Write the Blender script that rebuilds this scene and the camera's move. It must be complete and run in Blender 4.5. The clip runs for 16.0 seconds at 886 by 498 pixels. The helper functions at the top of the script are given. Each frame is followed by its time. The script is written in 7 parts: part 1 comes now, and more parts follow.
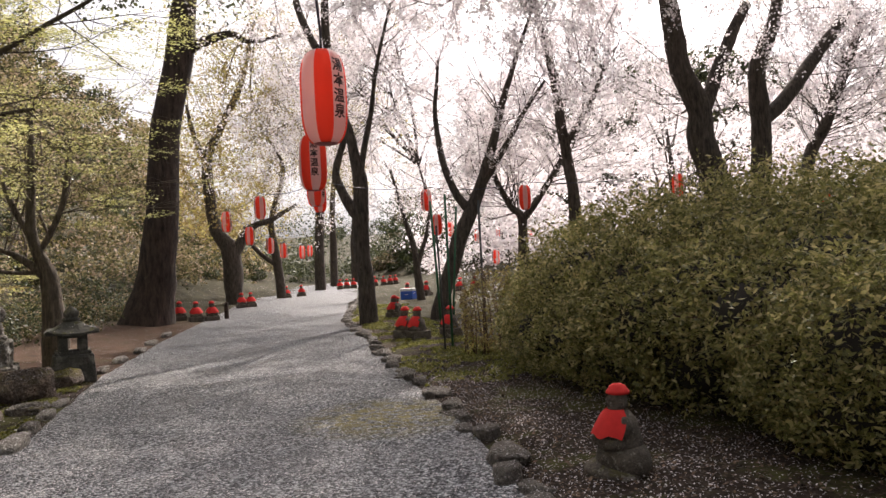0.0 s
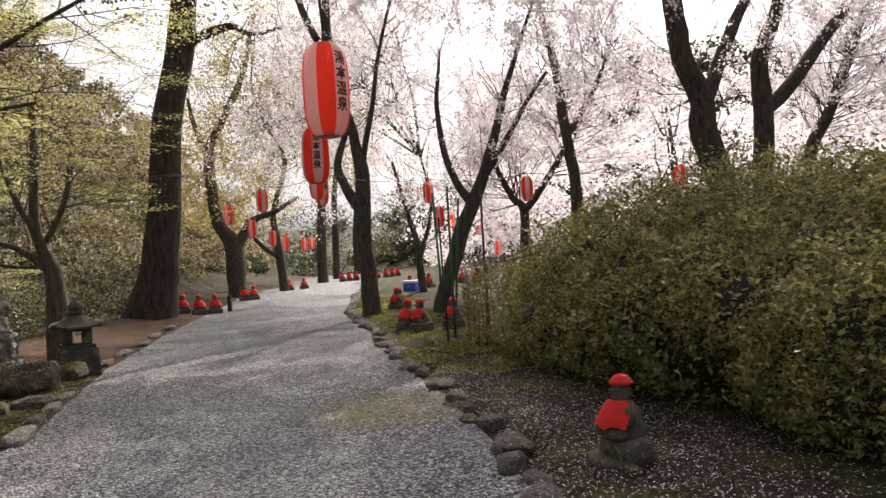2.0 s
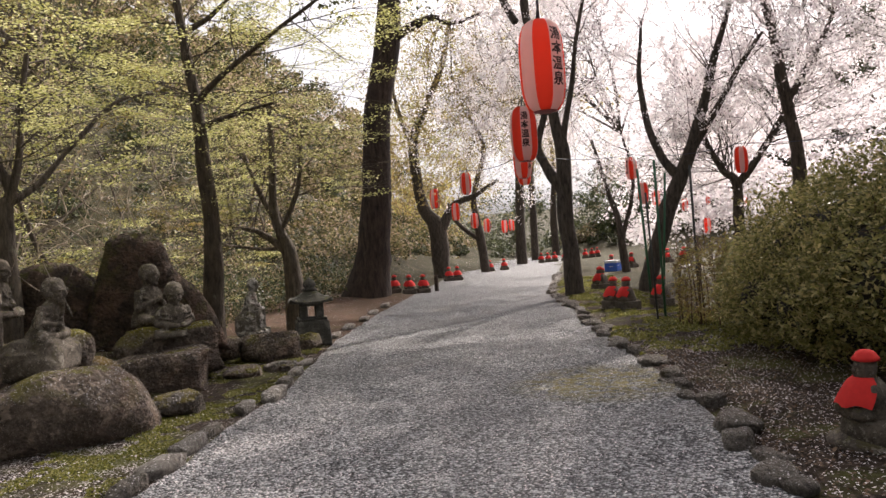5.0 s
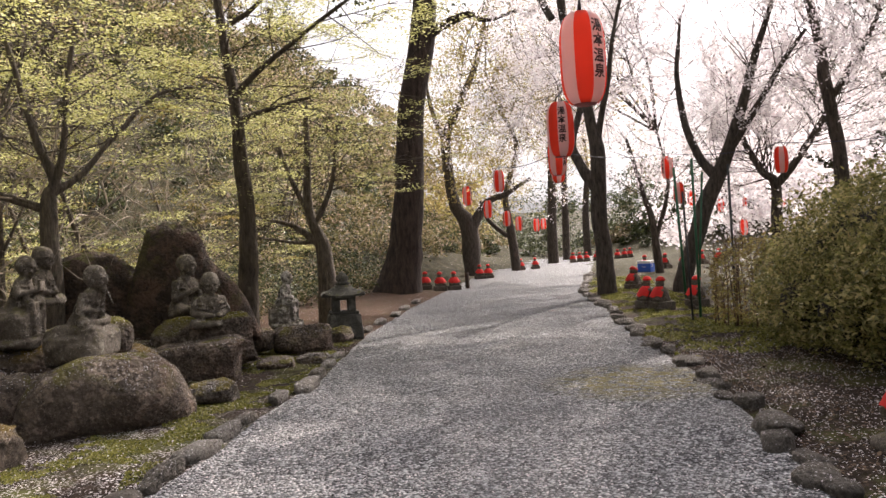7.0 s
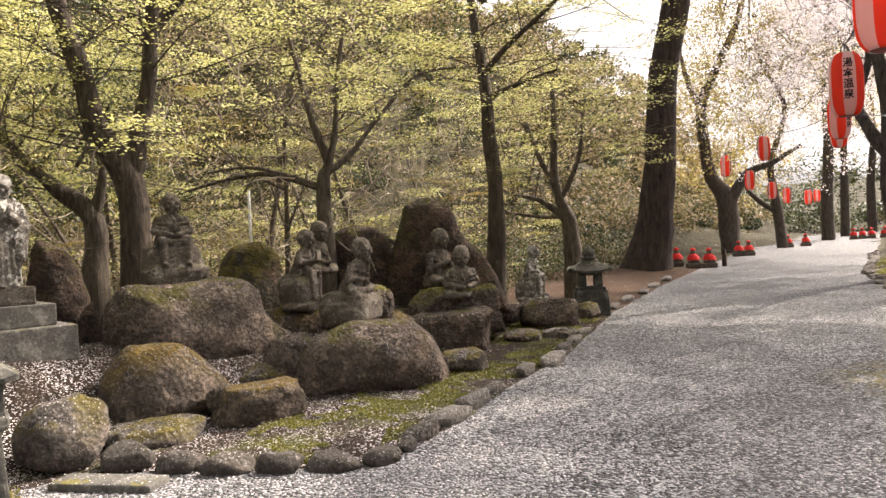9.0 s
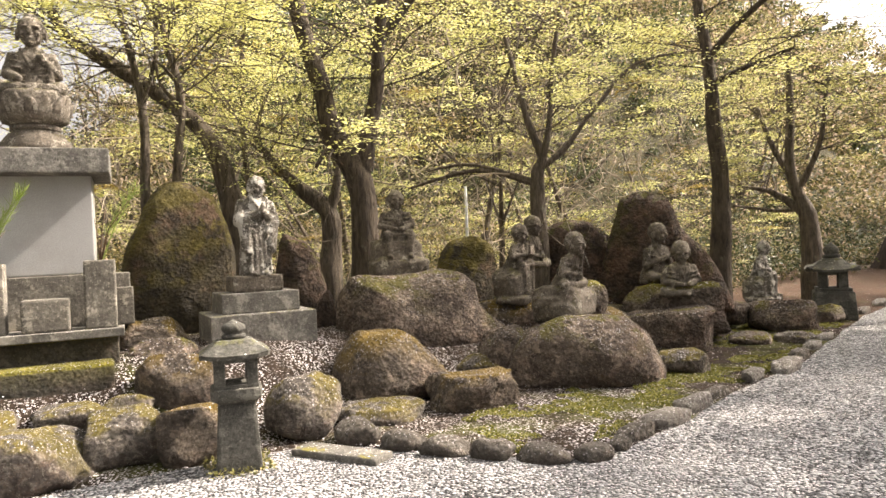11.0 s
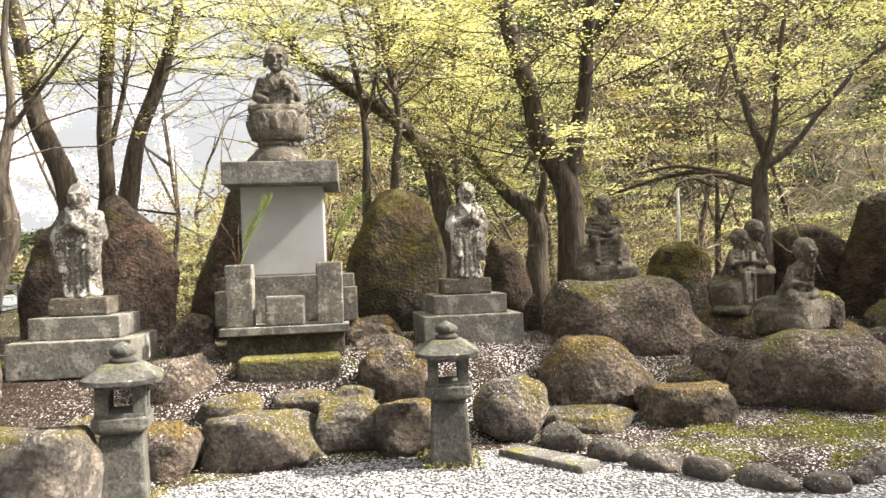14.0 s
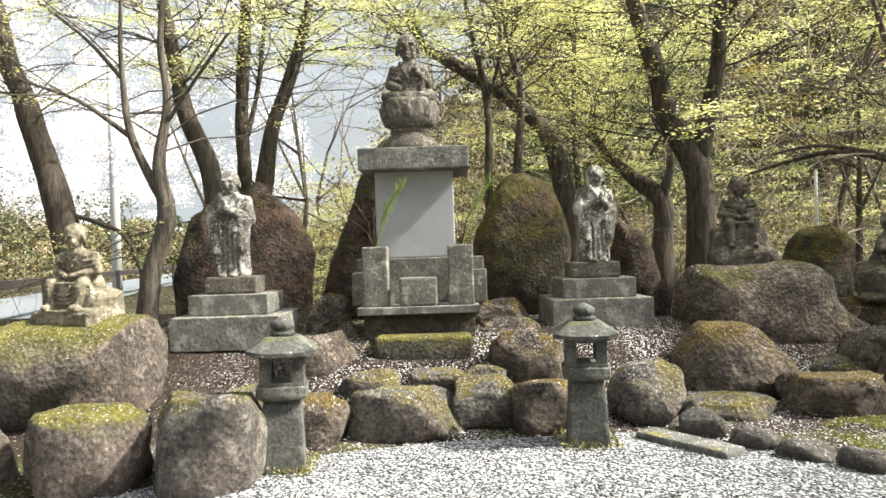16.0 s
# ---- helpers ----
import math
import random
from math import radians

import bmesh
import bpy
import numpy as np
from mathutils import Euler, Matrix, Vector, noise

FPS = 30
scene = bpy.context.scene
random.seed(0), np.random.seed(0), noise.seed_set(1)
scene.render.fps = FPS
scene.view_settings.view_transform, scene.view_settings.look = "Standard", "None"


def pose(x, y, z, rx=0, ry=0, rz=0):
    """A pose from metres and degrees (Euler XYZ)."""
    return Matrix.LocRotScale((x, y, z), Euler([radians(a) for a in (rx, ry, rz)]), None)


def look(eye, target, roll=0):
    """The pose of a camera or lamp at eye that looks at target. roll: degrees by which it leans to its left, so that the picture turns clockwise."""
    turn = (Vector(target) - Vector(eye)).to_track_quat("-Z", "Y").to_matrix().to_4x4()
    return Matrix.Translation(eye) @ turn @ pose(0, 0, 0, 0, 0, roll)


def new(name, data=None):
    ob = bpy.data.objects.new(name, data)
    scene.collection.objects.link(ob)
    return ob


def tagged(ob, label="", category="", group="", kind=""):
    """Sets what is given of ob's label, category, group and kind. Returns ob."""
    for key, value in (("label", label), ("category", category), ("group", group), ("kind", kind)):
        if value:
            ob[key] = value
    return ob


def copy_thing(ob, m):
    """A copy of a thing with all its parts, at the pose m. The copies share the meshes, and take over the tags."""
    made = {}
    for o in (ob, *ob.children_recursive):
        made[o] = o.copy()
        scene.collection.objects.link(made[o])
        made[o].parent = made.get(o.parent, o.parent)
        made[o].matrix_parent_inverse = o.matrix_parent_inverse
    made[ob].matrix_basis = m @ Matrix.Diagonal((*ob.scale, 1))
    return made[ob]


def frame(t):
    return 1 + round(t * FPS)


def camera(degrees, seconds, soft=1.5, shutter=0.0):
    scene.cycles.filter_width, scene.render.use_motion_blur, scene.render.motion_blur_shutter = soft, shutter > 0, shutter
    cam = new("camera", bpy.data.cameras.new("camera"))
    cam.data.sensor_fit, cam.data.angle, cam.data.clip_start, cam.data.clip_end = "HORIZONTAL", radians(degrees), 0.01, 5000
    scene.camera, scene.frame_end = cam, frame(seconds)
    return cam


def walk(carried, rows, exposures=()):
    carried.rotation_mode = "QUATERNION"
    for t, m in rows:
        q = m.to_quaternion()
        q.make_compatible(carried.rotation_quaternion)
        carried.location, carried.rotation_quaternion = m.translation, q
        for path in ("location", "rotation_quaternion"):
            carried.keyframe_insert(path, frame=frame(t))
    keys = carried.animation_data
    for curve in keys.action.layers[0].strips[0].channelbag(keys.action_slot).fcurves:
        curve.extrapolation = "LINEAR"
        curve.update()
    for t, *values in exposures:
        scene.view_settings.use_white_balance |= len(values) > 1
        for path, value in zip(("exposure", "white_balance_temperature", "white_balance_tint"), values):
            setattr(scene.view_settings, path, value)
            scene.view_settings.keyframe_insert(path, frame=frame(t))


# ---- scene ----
cam = camera(64.3, 16.0)

PATH = [
    (0, (-0.165, 0.303, 1.423), (-0.521, 2.271, 1.469), -3.1),
    (0.5, (-0.165, 0.29, 1.425), (-0.503, 2.261, 1.453), -2.9),
    (1, (-0.159, 0.3, 1.421), (-0.488, 2.272, 1.435), -2.9),
    (1.5, (-0.163, 0.296, 1.42), (-0.499, 2.268, 1.441), -2.9),
    (2, (-0.17, 0.29, 1.426), (-0.533, 2.257, 1.449), -3.4),
    (2.5, (-0.148, 0.294, 1.414), (-0.59, 2.244, 1.442), -3.5),
    (3, (-0.167, 0.263, 1.411), (-0.706, 2.188, 1.466), -3.6),
    (3.5, (-0.207, 0.186, 1.385), (-0.846, 2.08, 1.442), -3.8),
    (4, (-0.231, 0.139, 1.372), (-0.976, 1.994, 1.412), -4.0),
    (4.2, (-0.229, 0.124, 1.376), (-1.016, 1.962, 1.405), -4.1),
    (6.3, (-0.315, 0.124, 1.333), (-1.254, 1.89, 1.338), -3.7),
    (6.5, (-0.296, 0.13, 1.33), (-1.24, 1.893, 1.341), -3.4),
    (7, (-0.297, 0.115, 1.333), (-1.262, 1.867, 1.344), -3.3),
    (7.5, (-0.313, 0.12, 1.328), (-1.336, 1.838, 1.328), -3.4),
    (8, (-0.355, 0.153, 1.323), (-1.523, 1.776, 1.309), -3.0),
    (8.5, (-0.338, 0.163, 1.331), (-1.666, 1.658, 1.3), -3.0),
    (9, (-0.376, 0.178, 1.322), (-1.877, 1.5, 1.301), -3.0),
    (9.5, (-0.37, 0.182, 1.313), (-1.993, 1.351, 1.302), -3.0),
    (9.7, (-0.368, 0.179, 1.303), (-2.014, 1.314, 1.295), -3.0),
    (11.8, (-0.353, 0.16, 1.316), (-2.263, 0.752, 1.317), -3.0),
    (12, (-0.345, 0.155, 1.323), (-2.27, 0.699, 1.327), -3.2),
    (12.5, (-0.346, 0.155, 1.326), (-2.293, 0.611, 1.335), -3.3),
    (13, (-0.344, 0.153, 1.324), (-2.304, 0.549, 1.339), -3.0),
    (13.5, (-0.342, 0.139, 1.321), (-2.314, 0.477, 1.343), -2.2),
    (14, (-0.334, 0.131, 1.324), (-2.315, 0.401, 1.353), -2.0),
    (14.5, (-0.315, 0.126, 1.321), (-2.306, 0.309, 1.351), -2.0),
    (15, (-0.297, 0.072, 1.318), (-2.295, 0.158, 1.328), -1.9),
    (15.5, (-0.287, -0.03, 1.304), (-2.287, -0.018, 1.306), -1.5),
    (16, (-0.26, -0.084, 1.301), (-2.26, -0.114, 1.301), -1.8),
]
EXPOSURES = [(0, 0.73, 6500, 17), (4.2, 0.67, 6500, 17), (7, 0.92, 6500, 18), (8, 1.02, 6600, 18), (9.5, 1.38, 6900, 16), (12, 1.7, 7000, 14), (13, 1.7, 6950, 13), (14.5, 1.65, 6400, 8), (16, 1.45, 6150, 5)]
walk(cam, [(t, look(eye, target, roll)) for t, eye, target, roll in PATH], EXPOSURES)

# ---- light ----
SUN_EL, SUN_AZ = radians(43), radians(-6)          # height, and turn from +y towards -x
world = bpy.data.worlds.new("sky")
scene.world = world
world.use_nodes = True
wn = world.node_tree.nodes
sky = wn.new("ShaderNodeTexSky")
sky.sky_type, sky.sun_disc, sky.sun_elevation, sky.sun_rotation = "NISHITA", False, SUN_EL, -SUN_AZ
sky.air_density, sky.dust_density, sky.ozone_density = 1.0, 8.0, 1.0
haze = wn.new("ShaderNodeHueSaturation")           # a white, hazy sky
haze.inputs["Saturation"].default_value = 0.12
world.node_tree.links.new(sky.outputs[0], haze.inputs["Color"])
veil = wn.new("ShaderNodeMix")                     # thin white cloud all over
veil.data_type, veil.blend_type = "RGBA", "LIGHTEN"
veil.inputs[0].default_value = 1.0
veil.inputs[7].default_value = (2.1, 2.12, 2.16, 1)
world.node_tree.links.new(haze.outputs[0], veil.inputs[6])
world.node_tree.links.new(veil.outputs[2], wn["Background"].inputs[0])
wn["Background"].inputs[1].default_value = 0.12
sun = new("sun", bpy.data.lights.new("sun", "SUN"))
sun.data.energy, sun.data.angle, sun.data.color = 5.0, radians(1.0), (1.0, 0.92, 0.80)
sun.matrix_world = look((-math.sin(SUN_AZ) * math.cos(SUN_EL) * 50, math.cos(SUN_AZ) * math.cos(SUN_EL) * 50, math.sin(SUN_EL) * 50), (0, 0, 0))


# ---- materials ----
class Graph:
    """A short way to write node materials."""

    def __init__(self, name):
        self.mat = bpy.data.materials.new(name)
        self.mat.use_nodes = True
        self.tree = self.mat.node_tree
        self.bsdf = self.tree.nodes["Principled BSDF"]
        self.out = self.tree.nodes["Material Output"]

    def node(self, kind, **values):
        n = self.tree.nodes.new("ShaderNode" + kind)
        for key, v in values.items():
            n.inputs[key.replace("_", " ")].default_value = v
        return n

    def link(self, a, b):
        self.tree.links.new(a, b)

    def coord(self):
        return self.node("TexCoord").outputs["Object"]

    def noise(self, scale, detail=4.0, rough=0.6, at=None):
        n = self.node("TexNoise", Scale=scale, Detail=detail, Roughness=rough)
        self.link(at or self.coord(), n.inputs["Vector"])
        return n.outputs["Fac"]

    def ramp(self, fac, *stops):
        n = self.tree.nodes.new("ShaderNodeValToRGB")
        e = n.color_ramp.elements
        while len(e) < len(stops):
            e.new(0.5)
        for k, (p, c) in zip(e, stops):
            k.position = p
            k.color = (*c, 1) if isinstance(c, tuple) else (c, c, c, 1)
        self.link(fac, n.inputs["Fac"])
        return n.outputs["Color"]

    def mix(self, fac, a, b):
        n = self.tree.nodes.new("ShaderNodeMix")
        n.data_type = "RGBA"
        for sock, v in ((n.inputs[0], fac), (n.inputs[6], a), (n.inputs[7], b)):
            if isinstance(v, (int, float)):
                sock.default_value = v
            elif isinstance(v, tuple):
                sock.default_value = (*v, 1)
            else:
                self.link(v, sock)
        return n.outputs[2]

    def math(self, op, a, b=0.0):
        n = self.tree.nodes.new("ShaderNodeMath")
        n.operation = op
        for sock, v in zip(n.inputs, (a, b)):
            if isinstance(v, (int, float)):
                sock.default_value = v
            else:
                self.link(v, sock)
        return n.outputs[0]

    def upward(self, low, high):
        """1 where a surface faces the sky."""
        g = self.node("NewGeometry")
        s = self.tree.nodes.new("ShaderNodeSeparateXYZ")
        self.link(g.outputs["Normal"], s.inputs[0])
        return self.ramp(s.outputs[2], (low, 0.0), (high, 1.0))

    def specks(self, scale, size, at=None, keep=0.5):
        """Scattered small spots."""
        v = self.node("TexVoronoi", Scale=scale)
        self.link(at or self.coord(), v.inputs["Vector"])
        spot = self.ramp(v.outputs["Distance"], (size, 1.0), (size + 0.04, 0.0))
        s = self.tree.nodes.new("ShaderNodeSeparateColor")
        self.link(v.outputs["Color"], s.inputs[0])
        return self.math("MULTIPLY", spot, self.ramp(s.outputs[0], (keep - 0.01, 1.0), (keep, 0.0)))

    def bump(self, height, strength=0.5, distance=0.02):
        n = self.node("Bump", Strength=strength, Distance=distance)
        self.link(height, n.inputs["Height"])
        self.link(n.outputs[0], self.bsdf.inputs["Normal"])

    def done(self, color, rough=0.85, metal=0.0):
        if isinstance(color, tuple):
            self.bsdf.inputs["Base Color"].default_value = (*color, 1)
        else:
            self.link(color, self.bsdf.inputs["Base Color"])
        if isinstance(rough, (int, float)):
            self.bsdf.inputs["Roughness"].default_value = rough
        else:
            self.link(rough, self.bsdf.inputs["Roughness"])
        self.bsdf.inputs["Metallic"].default_value = metal
        return self.mat


PETAL = (0.80, 0.755, 0.75)


def stone_mat(name, dark, light, moss, moss_low=0.5, moss_col=(0.17, 0.15, 0.03), petals=0.35, lichen=0.4, grain=28, relief=0.05):
    g = Graph(name)
    c = g.coord()
    base = g.ramp(g.math("ADD", g.math("MULTIPLY", g.noise(grain, 6, 0.75, c), 0.5), g.math("MULTIPLY", g.noise(3.2, 5, 0.65, c), 0.5)), (0.38, dark), (0.52, tuple((a + b) * 0.5 for a, b in zip(dark, light))), (0.62, light))
    pale = tuple(min(0.66, v * 1.9) for v in light)
    if relief > 0.02:                              # rusty and dark weathering in broad patches
        rust = g.ramp(g.noise(1.7, 6, 0.7, c), (0.50, 0.0), (0.60, 1.0))
        base = g.mix(g.math("MULTIPLY", rust, 0.55), base, g.mix(g.noise(35, 4, 0.7, c), (0.10, 0.052, 0.032), (0.26, 0.15, 0.10)))
    crust = g.ramp(g.noise(7, 6, 0.70, c), (0.545, 0.0), (0.575, 1.0))
    base = g.mix(g.math("MULTIPLY", crust, lichen), base, g.mix(g.noise(70, 3, 0.7, c), tuple(v * 0.6 for v in pale), pale))
    stain = g.ramp(g.noise(2.8, 7, 0.75, c), (0.50, 0.0), (0.57, 1.0))
    base = g.mix(g.math("MULTIPLY", stain, 0.7), base, g.mix(g.noise(45, 4, 0.7, c), tuple(v * 0.5 for v in dark), tuple(v * 1.6 for v in dark)))
    if moss > 0:
        m = g.math("MULTIPLY", g.upward(moss_low - 0.15, moss_low + 0.35), g.ramp(g.noise(3.0, 6, 0.66, c), (0.62 - 0.30 * moss, 0.0), (0.67 - 0.30 * moss, 1.0)))
        mc = g.ramp(g.math("ADD", g.math("MULTIPLY", g.noise(60, 4, 0.7, c), 0.5), g.math("MULTIPLY", g.noise(5, 4, 0.6, c), 0.5)), (0.36, tuple(v * 0.4 for v in moss_col)), (0.52, moss_col), (0.66, tuple(v * 1.7 for v in moss_col)))
        base = g.mix(m, base, mc)
    if petals > 0:
        p = g.math("MULTIPLY", g.math("MAXIMUM", g.specks(36, 0.2, c, petals * 1.5), g.specks(58, 0.22, c, petals)), g.upward(0.25, 0.75))
        base = g.mix(p, base, PETAL)
    fleck = g.ramp(g.noise(42, 4, 0.8, c), (0.58, 0.0), (0.63, 1.0))
    base = g.mix(g.math("MULTIPLY", fleck, lichen * 0.8), base, pale)
    h = g.math("ADD", g.noise(48, 8, 0.8, c), g.math("MULTIPLY", g.noise(7, 5, 0.65, c), 2.2))
    pits = g.node("TexVoronoi", Scale=26.0)
    pits.feature = "F1"
    g.link(c, pits.inputs["Vector"])
    g.bump(g.math("ADD", h, g.math("MULTIPLY", pits.outputs["Distance"], 0.7)), 1.0, relief * 1.25)
    return g.done(base, 0.92)


ROCK = stone_mat("mossy_boulder", (0.048, 0.036, 0.028), (0.36, 0.28, 0.22), 0.42, petals=0.3)
ROCK_MOSS = stone_mat("thick_moss_boulder", (0.05, 0.038, 0.028), (0.33, 0.265, 0.205), 0.66, 0.40, (0.20, 0.13, 0.022), petals=0.3)
ROCK_GREY = stone_mat("grey_boulder", (0.06, 0.052, 0.046), (0.37, 0.315, 0.26), 0.62, 0.35, (0.20, 0.16, 0.035), petals=0.45)
ROCK_GREEN = stone_mat("yellow_moss_boulder", (0.05, 0.038, 0.029), (0.31, 0.25, 0.20), 0.95, 0.5, (0.21, 0.185, 0.02), petals=0.3)
SLAB_ROCK = stone_mat("brown_standing_stone", (0.026, 0.017, 0.012), (0.155, 0.102, 0.07), 0.30, 0.1, (0.10, 0.09, 0.02), petals=0, lichen=0.22, grain=16)
MOSS_SLAB = stone_mat("mossy_standing_stone", (0.022, 0.017, 0.010), (0.09, 0.07, 0.034), 0.55, -0.15, (0.11, 0.088, 0.016), petals=0, lichen=0.12, relief=0.03)
CUT = stone_mat("cut_granite", (0.065, 0.061, 0.054), (0.25, 0.235, 0.205), 0.15, 0.7, petals=0.2, lichen=0.45, grain=70, relief=0.004)
CUT_WORN = stone_mat("lichened_granite", (0.075, 0.068, 0.057), (0.23, 0.21, 0.175), 0.0, petals=0, lichen=0.75, grain=40, relief=0.003)
STEP_MOSS = stone_mat("mossy_step_stone", (0.05, 0.045, 0.035), (0.15, 0.13, 0.09), 0.85, 0.1, (0.27, 0.24, 0.03), petals=0.4)


def statue_mat(name, dark, light, white, cover):
    """Carved stone: dark rain-washed ground with crisp pale lichen rosettes; cover sets how many."""
    g = Graph(name)
    c = g.coord()
    base = g.ramp(g.math("ADD", g.math("MULTIPLY", g.noise(60, 5, 0.75, c), 0.5), g.math("MULTIPLY", g.noise(6, 5, 0.65, c), 0.5)), (0.38, dark), (0.62, light))
    soot = g.ramp(g.noise(4.5, 6, 0.75, c), (0.50, 0.0), (0.60, 1.0))
    base = g.mix(g.math("MULTIPLY", soot, 0.7), base, tuple(v * 0.55 for v in dark))
    big = g.ramp(g.noise(7.5, 6, 0.72, c), (0.66 - cover * 0.22, 0.0), (0.685 - cover * 0.22, 1.0))
    base = g.mix(g.math("MULTIPLY", big, 0.9), base, g.mix(g.noise(50, 4, 0.7, c), tuple(v * 0.7 for v in white), white))
    small = g.ramp(g.noise(34, 4, 0.7, c), (0.62 - cover * 0.06, 0.0), (0.64 - cover * 0.06, 1.0))
    base = g.mix(g.math("MULTIPLY", small, 0.55), base, white)
    moss = g.math("MULTIPLY", g.upward(0.3, 0.8), g.ramp(g.noise(9, 5, 0.7, c), (0.52, 0.0), (0.60, 1.0)))
    base = g.mix(g.math("MULTIPLY", moss, 0.6), base, (0.13, 0.115, 0.035))
    g.bump(g.math("ADD", g.noise(90, 6, 0.8, c), g.math("MULTIPLY", g.noise(22, 5, 0.7, c), 2.0)), 0.9, 0.012)
    return g.done(base, 0.93)


STATUE = statue_mat("weathered_statue_stone", (0.07, 0.058, 0.045), (0.22, 0.19, 0.15), (0.40, 0.36, 0.30), 0.45)
STATUE_LICHEN = statue_mat("lichened_statue_stone", (0.07, 0.062, 0.052), (0.24, 0.215, 0.18), (0.55, 0.53, 0.48), 0.60)
STATUE_DARK = statue_mat("dark_statue_stone", (0.055, 0.045, 0.035), (0.19, 0.16, 0.125), (0.34, 0.31, 0.26), 0.28)
STATUE_PALE = statue_mat("pale_statue_stone", (0.13, 0.11, 0.072), (0.30, 0.255, 0.175), (0.42, 0.37, 0.27), 0.5)
TORO = stone_mat("stone_lantern_granite", (0.032, 0.031, 0.027), (0.135, 0.13, 0.11), 0.25, 0.5, (0.10, 0.10, 0.035), petals=0.05, lichen=0.45, grain=60, relief=0.006)
KERB_PALE = stone_mat("pale_kerb_slab", (0.13, 0.115, 0.10), (0.42, 0.385, 0.34), 0.2, 0.7, petals=0.35, relief=0.03)
KERB = stone_mat("kerb_stone", (0.085, 0.073, 0.062), (0.31, 0.275, 0.23), 0.25, 0.6, petals=0.3)


def panel_mat():
    g = Graph("polished_granite_panel")
    c = g.coord()
    col = g.ramp(g.noise(120, 4, 0.7, c), (0.35, (0.30, 0.30, 0.30)), (0.65, (0.46, 0.46, 0.45)))
    col = g.mix(g.math("MULTIPLY", g.ramp(g.noise(2.5, 5, 0.7, c), (0.45, 0.0), (0.7, 1.0)), 0.5), col, (0.25, 0.24, 0.21))
    return g.done(col, 0.28)


PANEL = panel_mat()


def ground_mat():
    g = Graph("mossy_soil_with_petals")
    c = g.node("NewGeometry").outputs["Position"]
    base = g.ramp(g.noise(14, 6, 0.7, c), (0.35, (0.014, 0.010, 0.007)), (0.65, (0.058, 0.040, 0.029)))
    moss = g.ramp(g.noise(0.9, 5, 0.7, c), (0.50, 0.0), (0.62, 1.0))
    base = g.mix(g.math("MULTIPLY", moss, 0.75), base, g.mix(g.noise(30, 3, 0.6, c), (0.04, 0.045, 0.011), (0.14, 0.145, 0.035)))
    p = g.math("MAXIMUM", g.specks(28, 0.2, c, 0.30), g.specks(45, 0.22, c, 0.26))
    drift = g.ramp(g.noise(1.3, 3, 0.6, c), (0.42, 0.08), (0.64, 0.8))
    away = g.node("VectorMath")
    away.operation = "DISTANCE"
    away.inputs[1].default_value = (-4.6, 1.4, 0.0)
    g.link(c, away.inputs[0])
    reach = g.math("MULTIPLY", away.outputs["Value"], 0.02)
    floor_col = g.ramp(g.noise(2.2, 6, 0.75, c), (0.36, (0.016, 0.015, 0.007)), (0.52, (0.045, 0.041, 0.017)), (0.66, (0.085, 0.064, 0.04)))
    base = g.mix(g.ramp(reach, (0.20, 0.0), (0.34, 1.0)), base, floor_col)
    bed = g.node("VectorMath")
    bed.operation = "DISTANCE"
    bed.inputs[1].default_value = (-10.2, 14.5, 0.0)
    g.link(c, bed.inputs[0])
    needles = g.math("MULTIPLY", g.ramp(g.math("MULTIPLY", bed.outputs["Value"], 0.1), (0.40, 1.0), (0.75, 0.0)), g.ramp(g.noise(5, 6, 0.75, c), (0.36, 0.2), (0.56, 1.0)))
    base = g.mix(needles, base, g.mix(g.noise(38, 5, 0.75, c), (0.035, 0.02, 0.013), (0.15, 0.085, 0.055)))
    court = g.ramp(reach, (0.035, 1.0), (0.085, 0.0))
    heavy = g.math("MAXIMUM", g.specks(38, 0.33, c, 0.6), g.specks(62, 0.33, c, 0.5))
    base = g.mix(g.math("MULTIPLY", heavy, g.math("MULTIPLY", court, g.ramp(g.noise(2.2, 4, 0.65, c), (0.40, 0.1), (0.58, 1.0)))), base, PETAL)
    base = g.mix(g.math("MULTIPLY", p, drift), base, PETAL)
    g.bump(g.math("ADD", g.noise(60, 5, 0.7, c), g.math("MULTIPLY", g.noise(8, 4, 0.6, c), 2.0)), 0.7, 0.03)
    g.bsdf.inputs["Specular IOR Level"].default_value = 0.15
    return g.done(base, 0.95)


